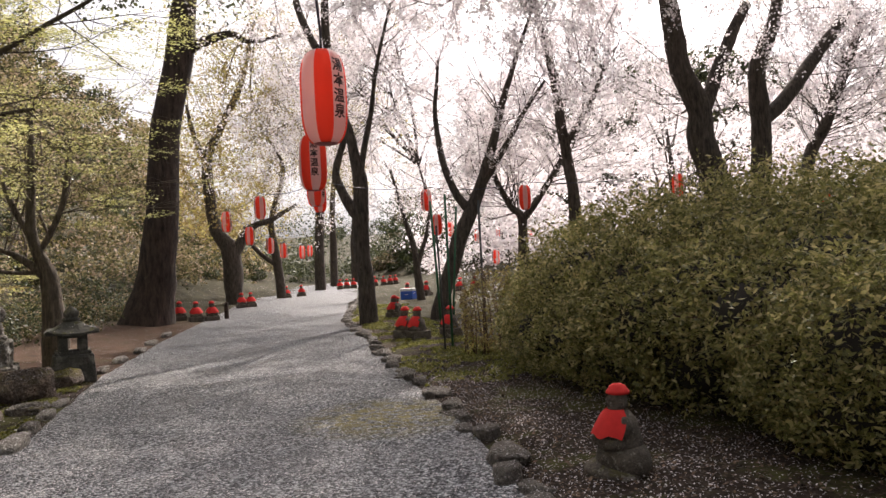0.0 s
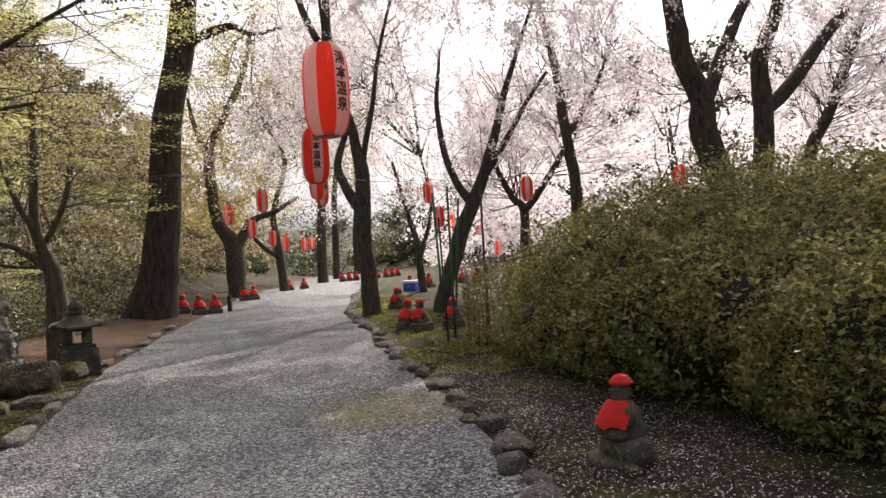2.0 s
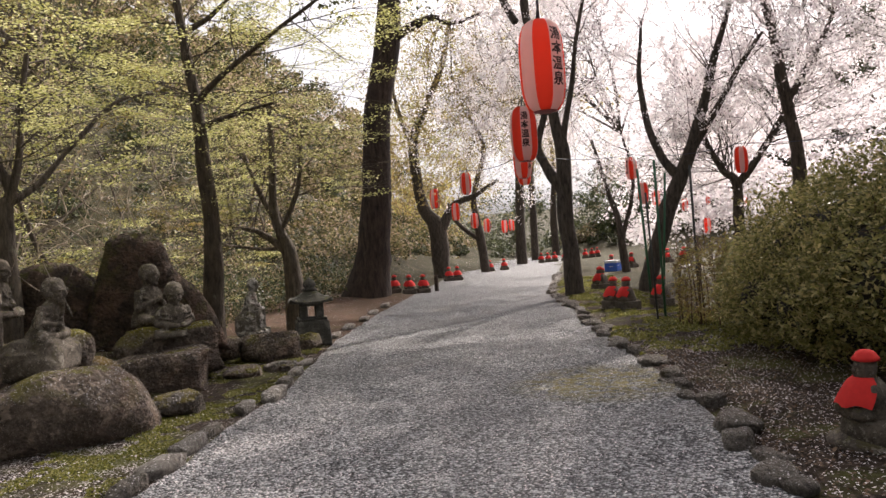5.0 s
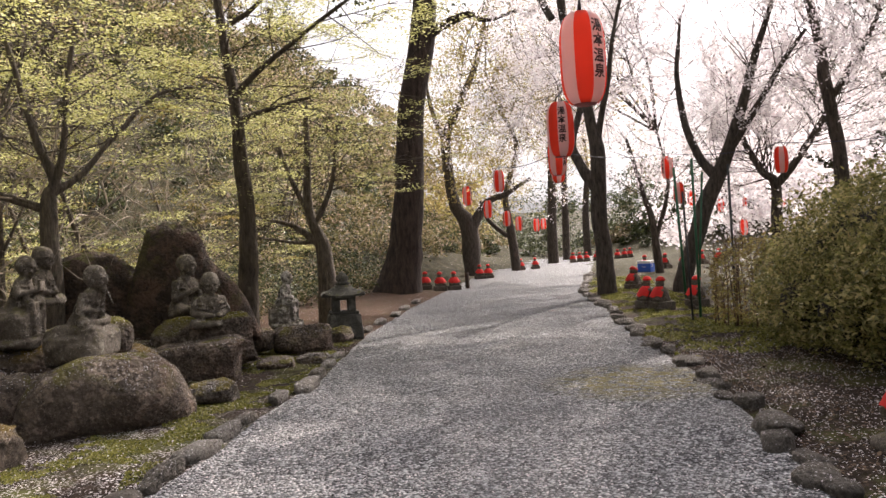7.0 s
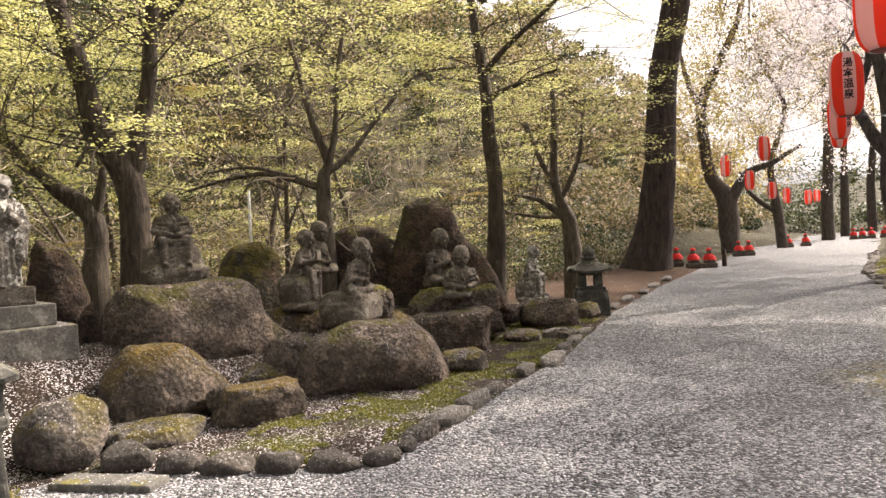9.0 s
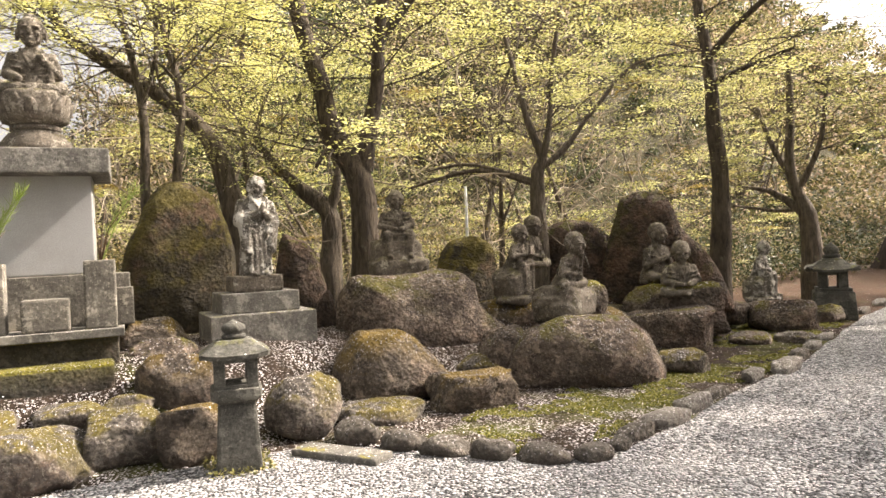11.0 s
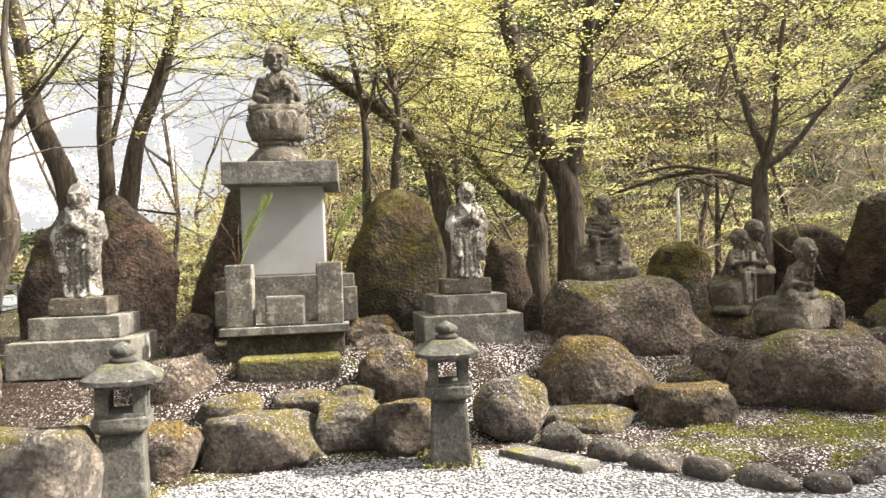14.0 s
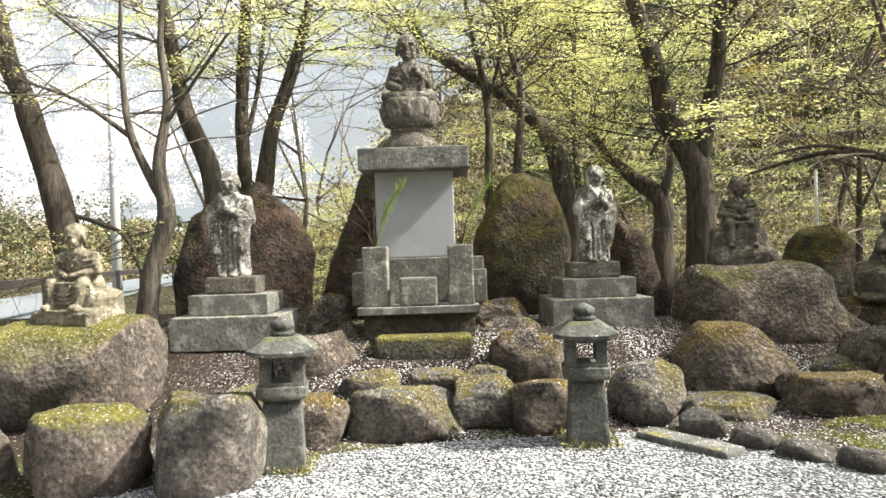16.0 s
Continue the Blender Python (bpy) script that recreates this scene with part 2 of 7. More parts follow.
def gravel_mat():
    g = Graph("grey_gravel")
    c = g.node("NewGeometry").outputs["Position"]
    v = g.node("TexVoronoi", Scale=50.0)
    g.link(c, v.inputs["Vector"])
    s = g.tree.nodes.new("ShaderNodeSeparateColor")
    g.link(v.outputs["Color"], s.inputs[0])
    base = g.ramp(s.outputs[0], (0.0, (0.018, 0.018, 0.019)), (0.5, (0.145, 0.148, 0.154)), (1.0, (0.60, 0.605, 0.61)))
    gap = g.ramp(v.outputs["Distance"], (0.45, 1.0), (0.75, 0.35))
    m = g.tree.nodes.new("ShaderNodeMix")
    m.data_type, m.blend_type = "RGBA", "MULTIPLY"
    m.inputs[0].default_value = 1.0
    g.link(base, m.inputs[6])
    g.link(gap, m.inputs[7])
    base = m.outputs[2]
    wear = g.ramp(g.noise(0.7, 4, 0.6, c), (0.42, 0.0), (0.62, 1.0))
    base = g.mix(g.math("MULTIPLY", wear, 0.35), base, (0.185, 0.18, 0.175))
    thick = g.node("VectorMath")
    thick.operation = "DISTANCE"
    thick.inputs[1].default_value = (-4.2, 0.4, 0.0)
    g.link(c, thick.inputs[0])
    # petals thin out with distance; the wide reach also paints in sunlit brightness
    court = g.ramp(g.math("MULTIPLY", thick.outputs["Value"], 0.1), (0.15, 1.0), (0.85, 0.0))
    p = g.math("MAXIMUM", g.specks(30, 0.22, c, 0.30), g.specks(48, 0.24, c, 0.24))
    drift = g.ramp(g.noise(1.1, 3, 0.6, c), (0.42, 0.08), (0.66, 0.7))
    base = g.mix(g.math("MULTIPLY", p, drift), base, PETAL)
    heavy = g.math("MAXIMUM", g.specks(44, 0.30, c, 0.5), g.specks(72, 0.32, c, 0.5))
    base = g.mix(g.math("MULTIPLY", heavy, g.math("MULTIPLY", court, g.ramp(g.noise(1.4, 4, 0.65, c), (0.38, 0.2), (0.6, 1.0)))), base, PETAL)
    spot = g.node("VectorMath")
    spot.operation = "DISTANCE"
    spot.inputs[1].default_value = (-1.95, 6.75, 0.0)
    g.link(c, spot.inputs[0])
    green = g.math("MULTIPLY", g.ramp(g.math("MULTIPLY", spot.outputs["Value"], 0.5), (0.22, 1.0), (0.48, 0.0)), g.ramp(g.noise(9, 5, 0.7, c), (0.42, 0.0), (0.58, 0.9)))
    base = g.mix(green, base, g.mix(g.noise(60, 4, 0.7, c), (0.12, 0.10, 0.03), (0.34, 0.29, 0.11)))
    inv = g.math("SUBTRACT", 1.0, v.outputs["Distance"])
    g.bump(g.math("ADD", inv, g.math("MULTIPLY", g.noise(6, 4, 0.6, c), 1.5)), 1.0, 0.02)
    g.bsdf.inputs["Specular IOR Level"].default_value = 0.2
    return g.done(base, 0.75)


GROUND, GRAVEL = ground_mat(), gravel_mat()


def leaf_mat(name, stops, translucent=0.45, rough=0.5):
    g = Graph(name)
    geo = g.node("NewGeometry")
    col = g.ramp(geo.outputs["Random Per Island"], *stops)
    g.done(col, rough)
    tr = g.node("BsdfTranslucent")
    g.link(col, tr.inputs[0])
    mx = g.node("MixShader", Fac=translucent)
    g.link(g.bsdf.outputs[0], mx.inputs[1])
    g.link(tr.outputs[0], mx.inputs[2])
    g.link(mx.outputs[0], g.out.inputs[0])
    return g.mat


MAPLE = leaf_mat("spring_maple_leaf", ((0.0, (0.31, 0.31, 0.085)), (0.6, (0.54, 0.53, 0.20)), (1.0, (0.73, 0.70, 0.40))), 0.65)
MAPLE_RUST = leaf_mat("rusty_maple_leaf", ((0.0, (0.18, 0.13, 0.03)), (0.6, (0.32, 0.23, 0.06)), (1.0, (0.40, 0.34, 0.10))), 0.5)
GRASS = leaf_mat("short_grass", ((0.0, (0.10, 0.11, 0.022)), (0.6, (0.24, 0.24, 0.05)), (1.0, (0.36, 0.33, 0.10))), 0.4)
BLOSSOM = leaf_mat("cherry_blossom", ((0.0, (0.78, 0.70, 0.71)), (0.5, (0.86, 0.81, 0.82)), (1.0, (0.90, 0.88, 0.88))), 0.55, 0.7)
BUD = leaf_mat("sparse_bud", ((0.0, (0.22, 0.15, 0.06)), (0.6, (0.36, 0.28, 0.10)), (1.0, (0.46, 0.42, 0.12))), 0.5)
AZALEA = leaf_mat("azalea_leaf", ((0.0, (0.10, 0.105, 0.03)), (0.55, (0.28, 0.265, 0.085)), (1.0, (0.56, 0.47, 0.22))), 0.5, 0.4)
WOODS = leaf_mat("hillside_leaf", ((0.0, (0.035, 0.034, 0.014)), (0.35, (0.13, 0.12, 0.045)), (0.65, (0.28, 0.24, 0.105)), (0.85, (0.42, 0.32, 0.21)), (1.0, (0.50, 0.38, 0.30))), 0.3, 0.7)
EVERGREEN = leaf_mat("dark_evergreen_leaf", ((0.0, (0.022, 0.034, 0.015)), (0.7, (0.075, 0.092, 0.032)), (1.0, (0.15, 0.16, 0.06))), 0.25, 0.55)
DEAD_LEAF = leaf_mat("dead_brown_leaf", ((0.0, (0.035, 0.022, 0.014)), (0.6, (0.10, 0.06, 0.035)), (1.0, (0.20, 0.13, 0.08))), 0.15, 0.8)
PETALS = leaf_mat("fallen_petal", ((0.0, (0.70, 0.60, 0.60)), (1.0, (0.88, 0.84, 0.84))), 0.2, 0.7)


def bark_mat(name, dark, light, scale=18.0, moss=0.3):
    g = Graph(name)
    c = g.coord()
    mp = g.node("Mapping")
    mp.inputs["Scale"].default_value = (1.0, 1.0, 0.22)
    g.link(c, mp.inputs[0])
    n = g.noise(scale, 6, 0.7, mp.outputs[0])
    base = g.ramp(n, (0.35, dark), (0.68, light))
    li = g.ramp(g.noise(7, 5, 0.7, c), (0.60, 0.0), (0.68, 1.0))
    base = g.mix(g.math("MULTIPLY", li, moss), base, (0.20, 0.19, 0.13))
    g.bump(n, 1.0, 0.05)
    return g.done(base, 0.95)


BARK = bark_mat("dark_cherry_bark", (0.024, 0.019, 0.015), (0.12, 0.098, 0.078))
BARK_PINE = bark_mat("pine_bark", (0.012, 0.008, 0.006), (0.075, 0.052, 0.040), 9.0, 0.15)
BARK_MAPLE = bark_mat("maple_bark", (0.04, 0.032, 0.024), (0.18, 0.145, 0.11), 22.0, 0.6)
BARK_DARK = bark_mat("dark_maple_bark", (0.028, 0.02, 0.014), (0.115, 0.09, 0.065), 20.0, 0.55)


def plain(name, color, rough=0.6, metal=0.0, vary=0.25, scale=14):
    g = Graph(name)
    c = g.coord()
    col = g.mix(g.noise(scale, 5, 0.65, c), tuple(v * (1 - vary) for v in color), tuple(min(1, v * (1 + vary)) for v in color))
    g.bump(g.noise(scale * 6, 3, 0.6, c), 0.15, 0.01)
    return g.done(col, rough, metal)


def paper_mat(name, color):
    g = Graph(name)
    c = g.coord()
    col = g.mix(g.noise(12, 4, 0.6, c), tuple(v * 0.9 for v in color), color)
    g.done(col, 0.65)
    tr = g.node("BsdfTranslucent")
    g.link(col, tr.inputs[0])
    mx = g.node("MixShader", Fac=0.72)
    g.link(g.bsdf.outputs[0], mx.inputs[1])
    g.link(tr.outputs[0], mx.inputs[2])
    g.link(mx.outputs[0], g.out.inputs[0])
    return g.mat


LANTERN_RED = paper_mat("red_lantern_vinyl", (0.95, 0.095, 0.045))
LANTERN_WHITE = paper_mat("white_lantern_vinyl", (0.86, 0.74, 0.72))
RING = plain("dark_red_ring", (0.22, 0.02, 0.015), 0.5)
INK = plain("black_ink", (0.015, 0.012, 0.012), 0.6)
CABLE = plain("dark_blue_cable", (0.02, 0.022, 0.05), 0.5)
RED_CLOTH = plain("red_cloth", (0.62, 0.025, 0.02), 0.9, vary=0.3)
GREEN_PAINT = plain("green_painted_pole", (0.015, 0.10, 0.045), 0.45)
DARK_POLE = plain("dark_metal_pole", (0.03, 0.035, 0.033), 0.5)
BLUE = plain("blue_plastic", (0.03, 0.12, 0.55), 0.4)
WHITE_PLASTIC = plain("white_plastic", (0.75, 0.76, 0.78), 0.4, vary=0.08)
CONCRETE = plain("pale_concrete", (0.42, 0.41, 0.39), 0.85)
ASPHALT = plain("road_asphalt", (0.14, 0.15, 0.16), 0.85)
RAIL = plain("brown_guard_rail", (0.035, 0.028, 0.026), 0.5)
TWIG = plain("dry_twig", (0.10, 0.055, 0.03), 0.8)
PALE_TWIG = plain("pale_bare_twig", (0.36, 0.30, 0.23), 0.85)
PINE_SPRIG = plain("pine_sprig", (0.20, 0.27, 0.05), 0.6)
# near-black filler inside shrubs, coloured as the shade deep between leaves
SHADE_CORE = plain("shrub_shade_filler", (0.018, 0.014, 0.010), 1.0, vary=0.5, scale=30)


# ---- building helpers ----
def part(name, bm, material, parent=None, label="", smooth=True):
    me = bpy.data.meshes.new(name)
    bm.to_mesh(me)
    bm.free()
    for m in material if isinstance(material, (list, tuple)) else [material]:
        me.materials.append(m)
    if smooth:
        me.polygons.foreach_set("use_smooth", [True] * len(me.polygons))
    ob = new(name, me)
    if parent:
        ob.parent = parent
    if label:
        ob["label"] = label
    return ob


def empty(name, m=None):
    ob = new(name)
    ob.empty_display_size = 0.1
    if m is not None:
        ob.matrix_basis = m
    return ob


def box(sx, sy, sz, x=0, y=0, z=0, bevel=0.012, bm=None, taper=1.0):
    """A bevelled block standing on z."""
    bm = bm or bmesh.new()
    made = bmesh.ops.create_cube(bm, size=1.0)["verts"]
    for v in made:
        k = taper if v.co.z > 0 else 1.0
        v.co = Vector((x + v.co.x * sx * k, y + v.co.y * sy * k, z + (v.co.z + 0.5) * sz))
    if bevel:
        edges = list({e for v in made for e in v.link_edges})
        bmesh.ops.bevel(bm, geom=edges, offset=bevel, segments=2, affect="EDGES", profile=0.6)
    return bm


def lathe(profile, segments=20, bm=None, x=0, y=0, z=0):
    """A turned form from (radius, height) pairs, closed at both ends."""
    bm = bm or bmesh.new()
    rings = []
    for r, h in profile:
        rings.append([bm.verts.new((x + r * math.cos(2 * math.pi * k / segments), y + r * math.sin(2 * math.pi * k / segments), z + h)) for k in range(segments)])
    for a, b in zip(rings, rings[1:]):
        for k in range(segments):
            bm.faces.new((a[k], a[(k + 1) % segments], b[(k + 1) % segments], b[k]))
    bm.faces.new(rings[0][::-1])
    bm.faces.new(rings[-1])
    return bm


def ball(bm, x, y, z, rx, ry, rz, turn=(0, 0, 0), mat=0, seg=16):
    m = Matrix.Translation((x, y, z)) @ Euler([radians(v) for v in turn]).to_matrix().to_4x4() @ Matrix.Diagonal((rx, ry, rz, 1))
    rows_ = max(6, seg * 2 // 3)
    low, high = bm.verts.new(m @ Vector((0, 0, -1))), bm.verts.new(m @ Vector((0, 0, 1)))
    rings = []
    for j in range(1, rows_):
        f = math.pi * j / rows_ - math.pi / 2
        rings.append([bm.verts.new(m @ Vector((math.cos(f) * math.cos(2 * math.pi * k / seg), math.cos(f) * math.sin(2 * math.pi * k / seg), math.sin(f)))) for k in range(seg)])
    made = []
    for k in range(seg):
        n = (k + 1) % seg
        made.append(bm.faces.new((low, rings[0][n], rings[0][k])))
        made.append(bm.faces.new((high, rings[-1][k], rings[-1][n])))
        for p, q in zip(rings, rings[1:]):
            made.append(bm.faces.new((p[k], p[n], q[n], q[k])))
    for f in made:
        f.material_index = mat
    return [low, high] + [v for r in rings for v in r]


def tube_arrays(points, radii, sides, verts, faces):
    """Adds a tube along points to the lists."""
    start = len(verts)
    pts = [Vector(p) for p in points]
    for i, p in enumerate(pts):
        d = (pts[min(i + 1, len(pts) - 1)] - pts[max(i - 1, 0)])
        d = d.normalized() if d.length > 1e-6 else Vector((0, 0, 1))
        u = d.cross(Vector((0.31, 0.95, 0.05))).normalized()
        w = d.cross(u)
        for k in range(sides):
            a = 2 * math.pi * k / sides
            verts.append(p + (u * math.cos(a) + w * math.sin(a)) * radii[i])
    for i in range(len(pts) - 1):
        for k in range(sides):
            a, b = start + i * sides + k, start + i * sides + (k + 1) % sides
            faces.append((a, b, b + sides, a + sides))
    end = start + (len(pts) - 1) * sides
    faces.append(tuple(range(end, end + sides)))


def tube_part(name, points, radius, material, parent=None, sides=8, label=""):
    verts, faces = [], []
    radii = radius if isinstance(radius, (list, tuple)) else [radius] * len(points)
    tube_arrays(points, radii, sides, verts, faces)
    faces.append(tuple(range(sides))[::-1])
    me = bpy.data.meshes.new(name)
    me.from_pydata(verts, [], faces)
    me.materials.append(material)
    me.polygons.foreach_set("use_smooth", [True] * len(me.polygons))
    ob = new(name, me)
    if parent:
        ob.parent = parent
    if label:
        ob["label"] = label
    return ob


def leaf_mesh(name, centres, sizes, material, rng, flat=0.0, aspect=0.6, parent=None):
    """Many small folded leaves, one at each centre. flat: 1 lays them level."""
    n = len(centres)
    axis = rng.normal(size=(n, 3))
    axis[:, 2] *= (1 - flat)
    axis /= np.linalg.norm(axis, axis=1)[:, None] + 1e-9
    nor = rng.normal(size=(n, 3)) * (1 - flat) + np.array((0, 0, 1.0)) * flat * 1.5
    side = np.cross(nor, axis)
    side /= np.linalg.norm(side, axis=1)[:, None] + 1e-9
    up = np.cross(axis, side)
    s = np.asarray(sizes)[:, None]
    v = np.empty((n, 4, 3))
    v[:, 0] = centres - axis * s * 0.5
    v[:, 1] = centres + side * s * 0.5 * aspect + up * s * 0.08
    v[:, 2] = centres + axis * s * 0.5
    v[:, 3] = centres - side * s * 0.5 * aspect + up * s * 0.08
    me = bpy.data.meshes.new(name)
    me.vertices.add(n * 4)
    me.vertices.foreach_set("co", v.ravel())
    me.loops.add(n * 4)
    me.loops.foreach_set("vertex_index", np.arange(n * 4))
    me.polygons.add(n)
    me.polygons.foreach_set("loop_start", np.arange(n) * 4)
    me.update(calc_edges=True)
    me.materials.append(material)
    ob = new(name, me)
    if parent:
        ob.parent = parent
    return ob


# ---- the lie of the land ----
LEFT_Y = [-9, -2.2, -1.4, -0.9, 0, 1.2, 1.5, 1.9, 2.4, 2.7, 3.2, 3.6, 4.5, 6, 9.5, 14.2, 36, 70]
LEFT_X = [-3.9, -4.0, -4.4, -4.8, -5.0, -5.1, -4.95, -4.45, -3.98, -3.85, -3.98, -4.15, -4.6, -5.15, -7.0, -9.0, -17.2, -29]
RIGHT_Y = [-9, 0, 4.5, 5.5, 7.2, 10, 13.4, 17.8, 28.6, 70]
RIGHT_X = [3.2, 1.4, -0.5, -0.82, -1.5, -2.76, -4.1, -6.0, -9.1, -21]


MOUND_Y = [-3, 1.2, 2.2, 4.6, 6.0, 8.0, 14, 40]
MOUND_X = [-5.2, -5.4, -5.9, -6.0, -6.2, -7.3, -10, -20]


def left_edge(y):
    return float(np.interp(y, LEFT_Y, LEFT_X))


def right_edge(y):
    return float(np.interp(y, RIGHT_Y, RIGHT_X))


def step01(v):
    v = min(1.0, max(0.0, v))
    return v * v * (3 - 2 * v)


def height(x, y):
    z = 0.006 * min(max(0.0, y - 3), 45)
    off = left_edge(y) - x
    mound = 0.10 + 0.42 * (1 - step01((y - 4.5) / 4.5))
    if off > 0:
        z += mound * step01((float(np.interp(y, MOUND_Y, MOUND_X)) - x) / 1.3) + 0.03 * min(1.0, off / 0.3)
        z += 0.03 * noise.noise((x * 1.3, y * 1.3, 0.0)) * min(1, off)
    over = x - right_edge(y)
    if over > 0:
        z += 0.05 * step01(over / 0.6) + 0.04 * noise.noise((x * 0.9, y * 0.9, 3.0)) * min(1, over)
    if x < -9.5 and y < 1:                          # the ground falls away to the road
        z -= 0.5 * step01((-9.5 - x) / 2.5) * step01((1 - y) / 4.0)
    hill = 30 * math.exp(-((x + 54) ** 2 + (y - 26) ** 2) / 25 ** 2) - 3
    ridge = 26 * math.exp(-((x - 16) ** 2 / 30 ** 2 + (y - 92) ** 2 / 22 ** 2)) - 2
    spur = 24 * math.exp(-((x + 57) ** 2 + (y - 60) ** 2) / 20 ** 2) - 3
    far = 14 * step01((math.hypot(x, y) - 110) / 160)
    return z + max(0.0, hill) + max(0.0, ridge) + max(0.0, spur) + far


def axis_steps(near_low, near_high, step, far):
    mid = list(np.arange(near_low, near_high + 1e-6, step))
    out, k = [], step
    while (out[-1] if out else near_high) < far:
        k *= 1.25
        out.append((out[-1] if out else near_high) + k)
    low, k = [], step
    while (low[-1] if low else near_low) > -far:
        k *= 1.25
        low.append((low[-1] if low else near_low) - k)
    return low[::-1] + mid + out


def sheet(name, xs, ys, material):
    verts = [(x, y, height(x, y)) for y in ys for x in xs]
    w = len(xs)
    faces = [(j * w + i, j * w + i + 1, (j + 1) * w + i + 1, (j + 1) * w + i) for j in range(len(ys) - 1) for i in range(w - 1)]
    me = bpy.data.meshes.new(name)
    me.from_pydata(verts, [], faces)
    me.materials.append(material)
    me.polygons.foreach_set("use_smooth", [True] * len(me.polygons))
    return new(name, me)


ground = tagged(sheet("ground", axis_steps(-12, 5, 0.25, 900), axis_steps(-6, 24, 0.25, 900), GROUND), "mossy brown soil strewn with white petals", "ground", kind="structure")


def build_path():
    verts, faces, n = [], [], 26
    ys = list(np.arange(-9, 30, 0.2)) + list(np.arange(30, 70, 1.0))
    for y in ys:
        a, b = left_edge(y) + 0.05 * noise.noise((0, y * 2, 5)), right_edge(y) + 0.05 * noise.noise((9, y * 2, 5))
        for k in range(n + 1):
            x = a + (b - a) * k / n
            verts.append((x, y, height(x, y) + 0.012 + 0.012 * noise.noise((x * 1.1, y * 1.1, 8)) * min(1, k, n - k)))
    for j in range(len(ys) - 1):
        for k in range(n):
            i = j * (n + 1) + k
            faces.append((i, i + 1, i + n + 2, i + n + 1))
    me = bpy.data.meshes.new("path")
    me.from_pydata(verts, [], faces)
    me.materials.append(GRAVEL)
    me.polygons.foreach_set("use_smooth", [True] * len(me.polygons))
    return tagged(new("path", me), "grey gravel path sprinkled with fallen cherry petals", "path", kind="structure")


build_path()


# ---- boulders and standing stones ----
def smooth_line(points, per=5):
    """Points and radii rounded by a Catmull-Rom curve."""
    out = []
    n = len(points)
    for i in range(n - 1):
        a, b, c, d = (np.array(points[min(max(k, 0), n - 1)]) for k in (i - 1, i, i + 1, i + 2))
        for s in range(per):
            t = s / per
            out.append(0.5 * (2 * b + (c - a) * t + (2 * a - 5 * b + 4 * c - d) * t * t + (3 * b - a - 3 * c + d) * t ** 3))
    out.append(np.array(points[-1]))
    return out


def rock_mesh(name, w, d, h, seed, material, square=0.75, rough=0.13, point=0.0, detail=4):
    """A worn boulder; the lowest part is sunk into the ground."""
    bm = bmesh.new()
    bmesh.ops.create_icosphere(bm, subdivisions=detail, radius=1.0)
    off = Vector((seed * 7.31, seed * 3.17, seed * 1.7))
    for v in bm.verts:
        c = v.co.copy()
        q = Vector([math.copysign(abs(a) ** square, a) for a in c])
        k = 1 + rough * 1.9 * noise.noise(c * 0.9 + off) + rough * noise.noise(c * 2.3 + off) + rough * 0.35 * noise.noise(c * 6 + off)
        for n in range(8):
            cut = Vector((math.sin(seed * 2.1 + n * 1.9), math.cos(seed * 1.3 + n * 2.7), math.sin(seed + n * 1.1) * 0.9)).normalized()
            reach = 0.76 + 0.13 * math.sin(seed * 3.7 + n)
            over = c.dot(cut) * k - reach
            if over > 0:
                k -= over * 0.88
        k += 0.02 * noise.noise(c * 11 + off) - 0.05 * max(0.0, 0.25 - abs(noise.noise(c * 1.9 + off * 0.7))) - 0.03 * max(0.0, 0.2 - abs(noise.noise(c * 4.3 + off)))
        q = q * k
        if point and q.z > -0.2:
            s = 1 - point * min(1.0, max(0.0, (q.z + 0.2) / 1.2)) ** 1.4
            q.x *= s
            q.y *= (1 + s) / 2
        v.co = Vector((q.x * w / 2, q.y * d / 2, q.z * h * 0.56 + h * 0.44))
    ob = part(name, bm, material)
    return ob


def rock(x, y, z, w, h, yaw, seed, material=ROCK, label="", name="boulder", deep=0.78, **kw):
    ob = rock_mesh(name, w, w * deep, h, seed, material, **kw)
    ob.matrix_basis = pose(x, y, z, 0, 0, yaw)
    return tagged(ob, label or "weathered brown garden boulder flecked with petals", "boulder", kw.get("group", ""))


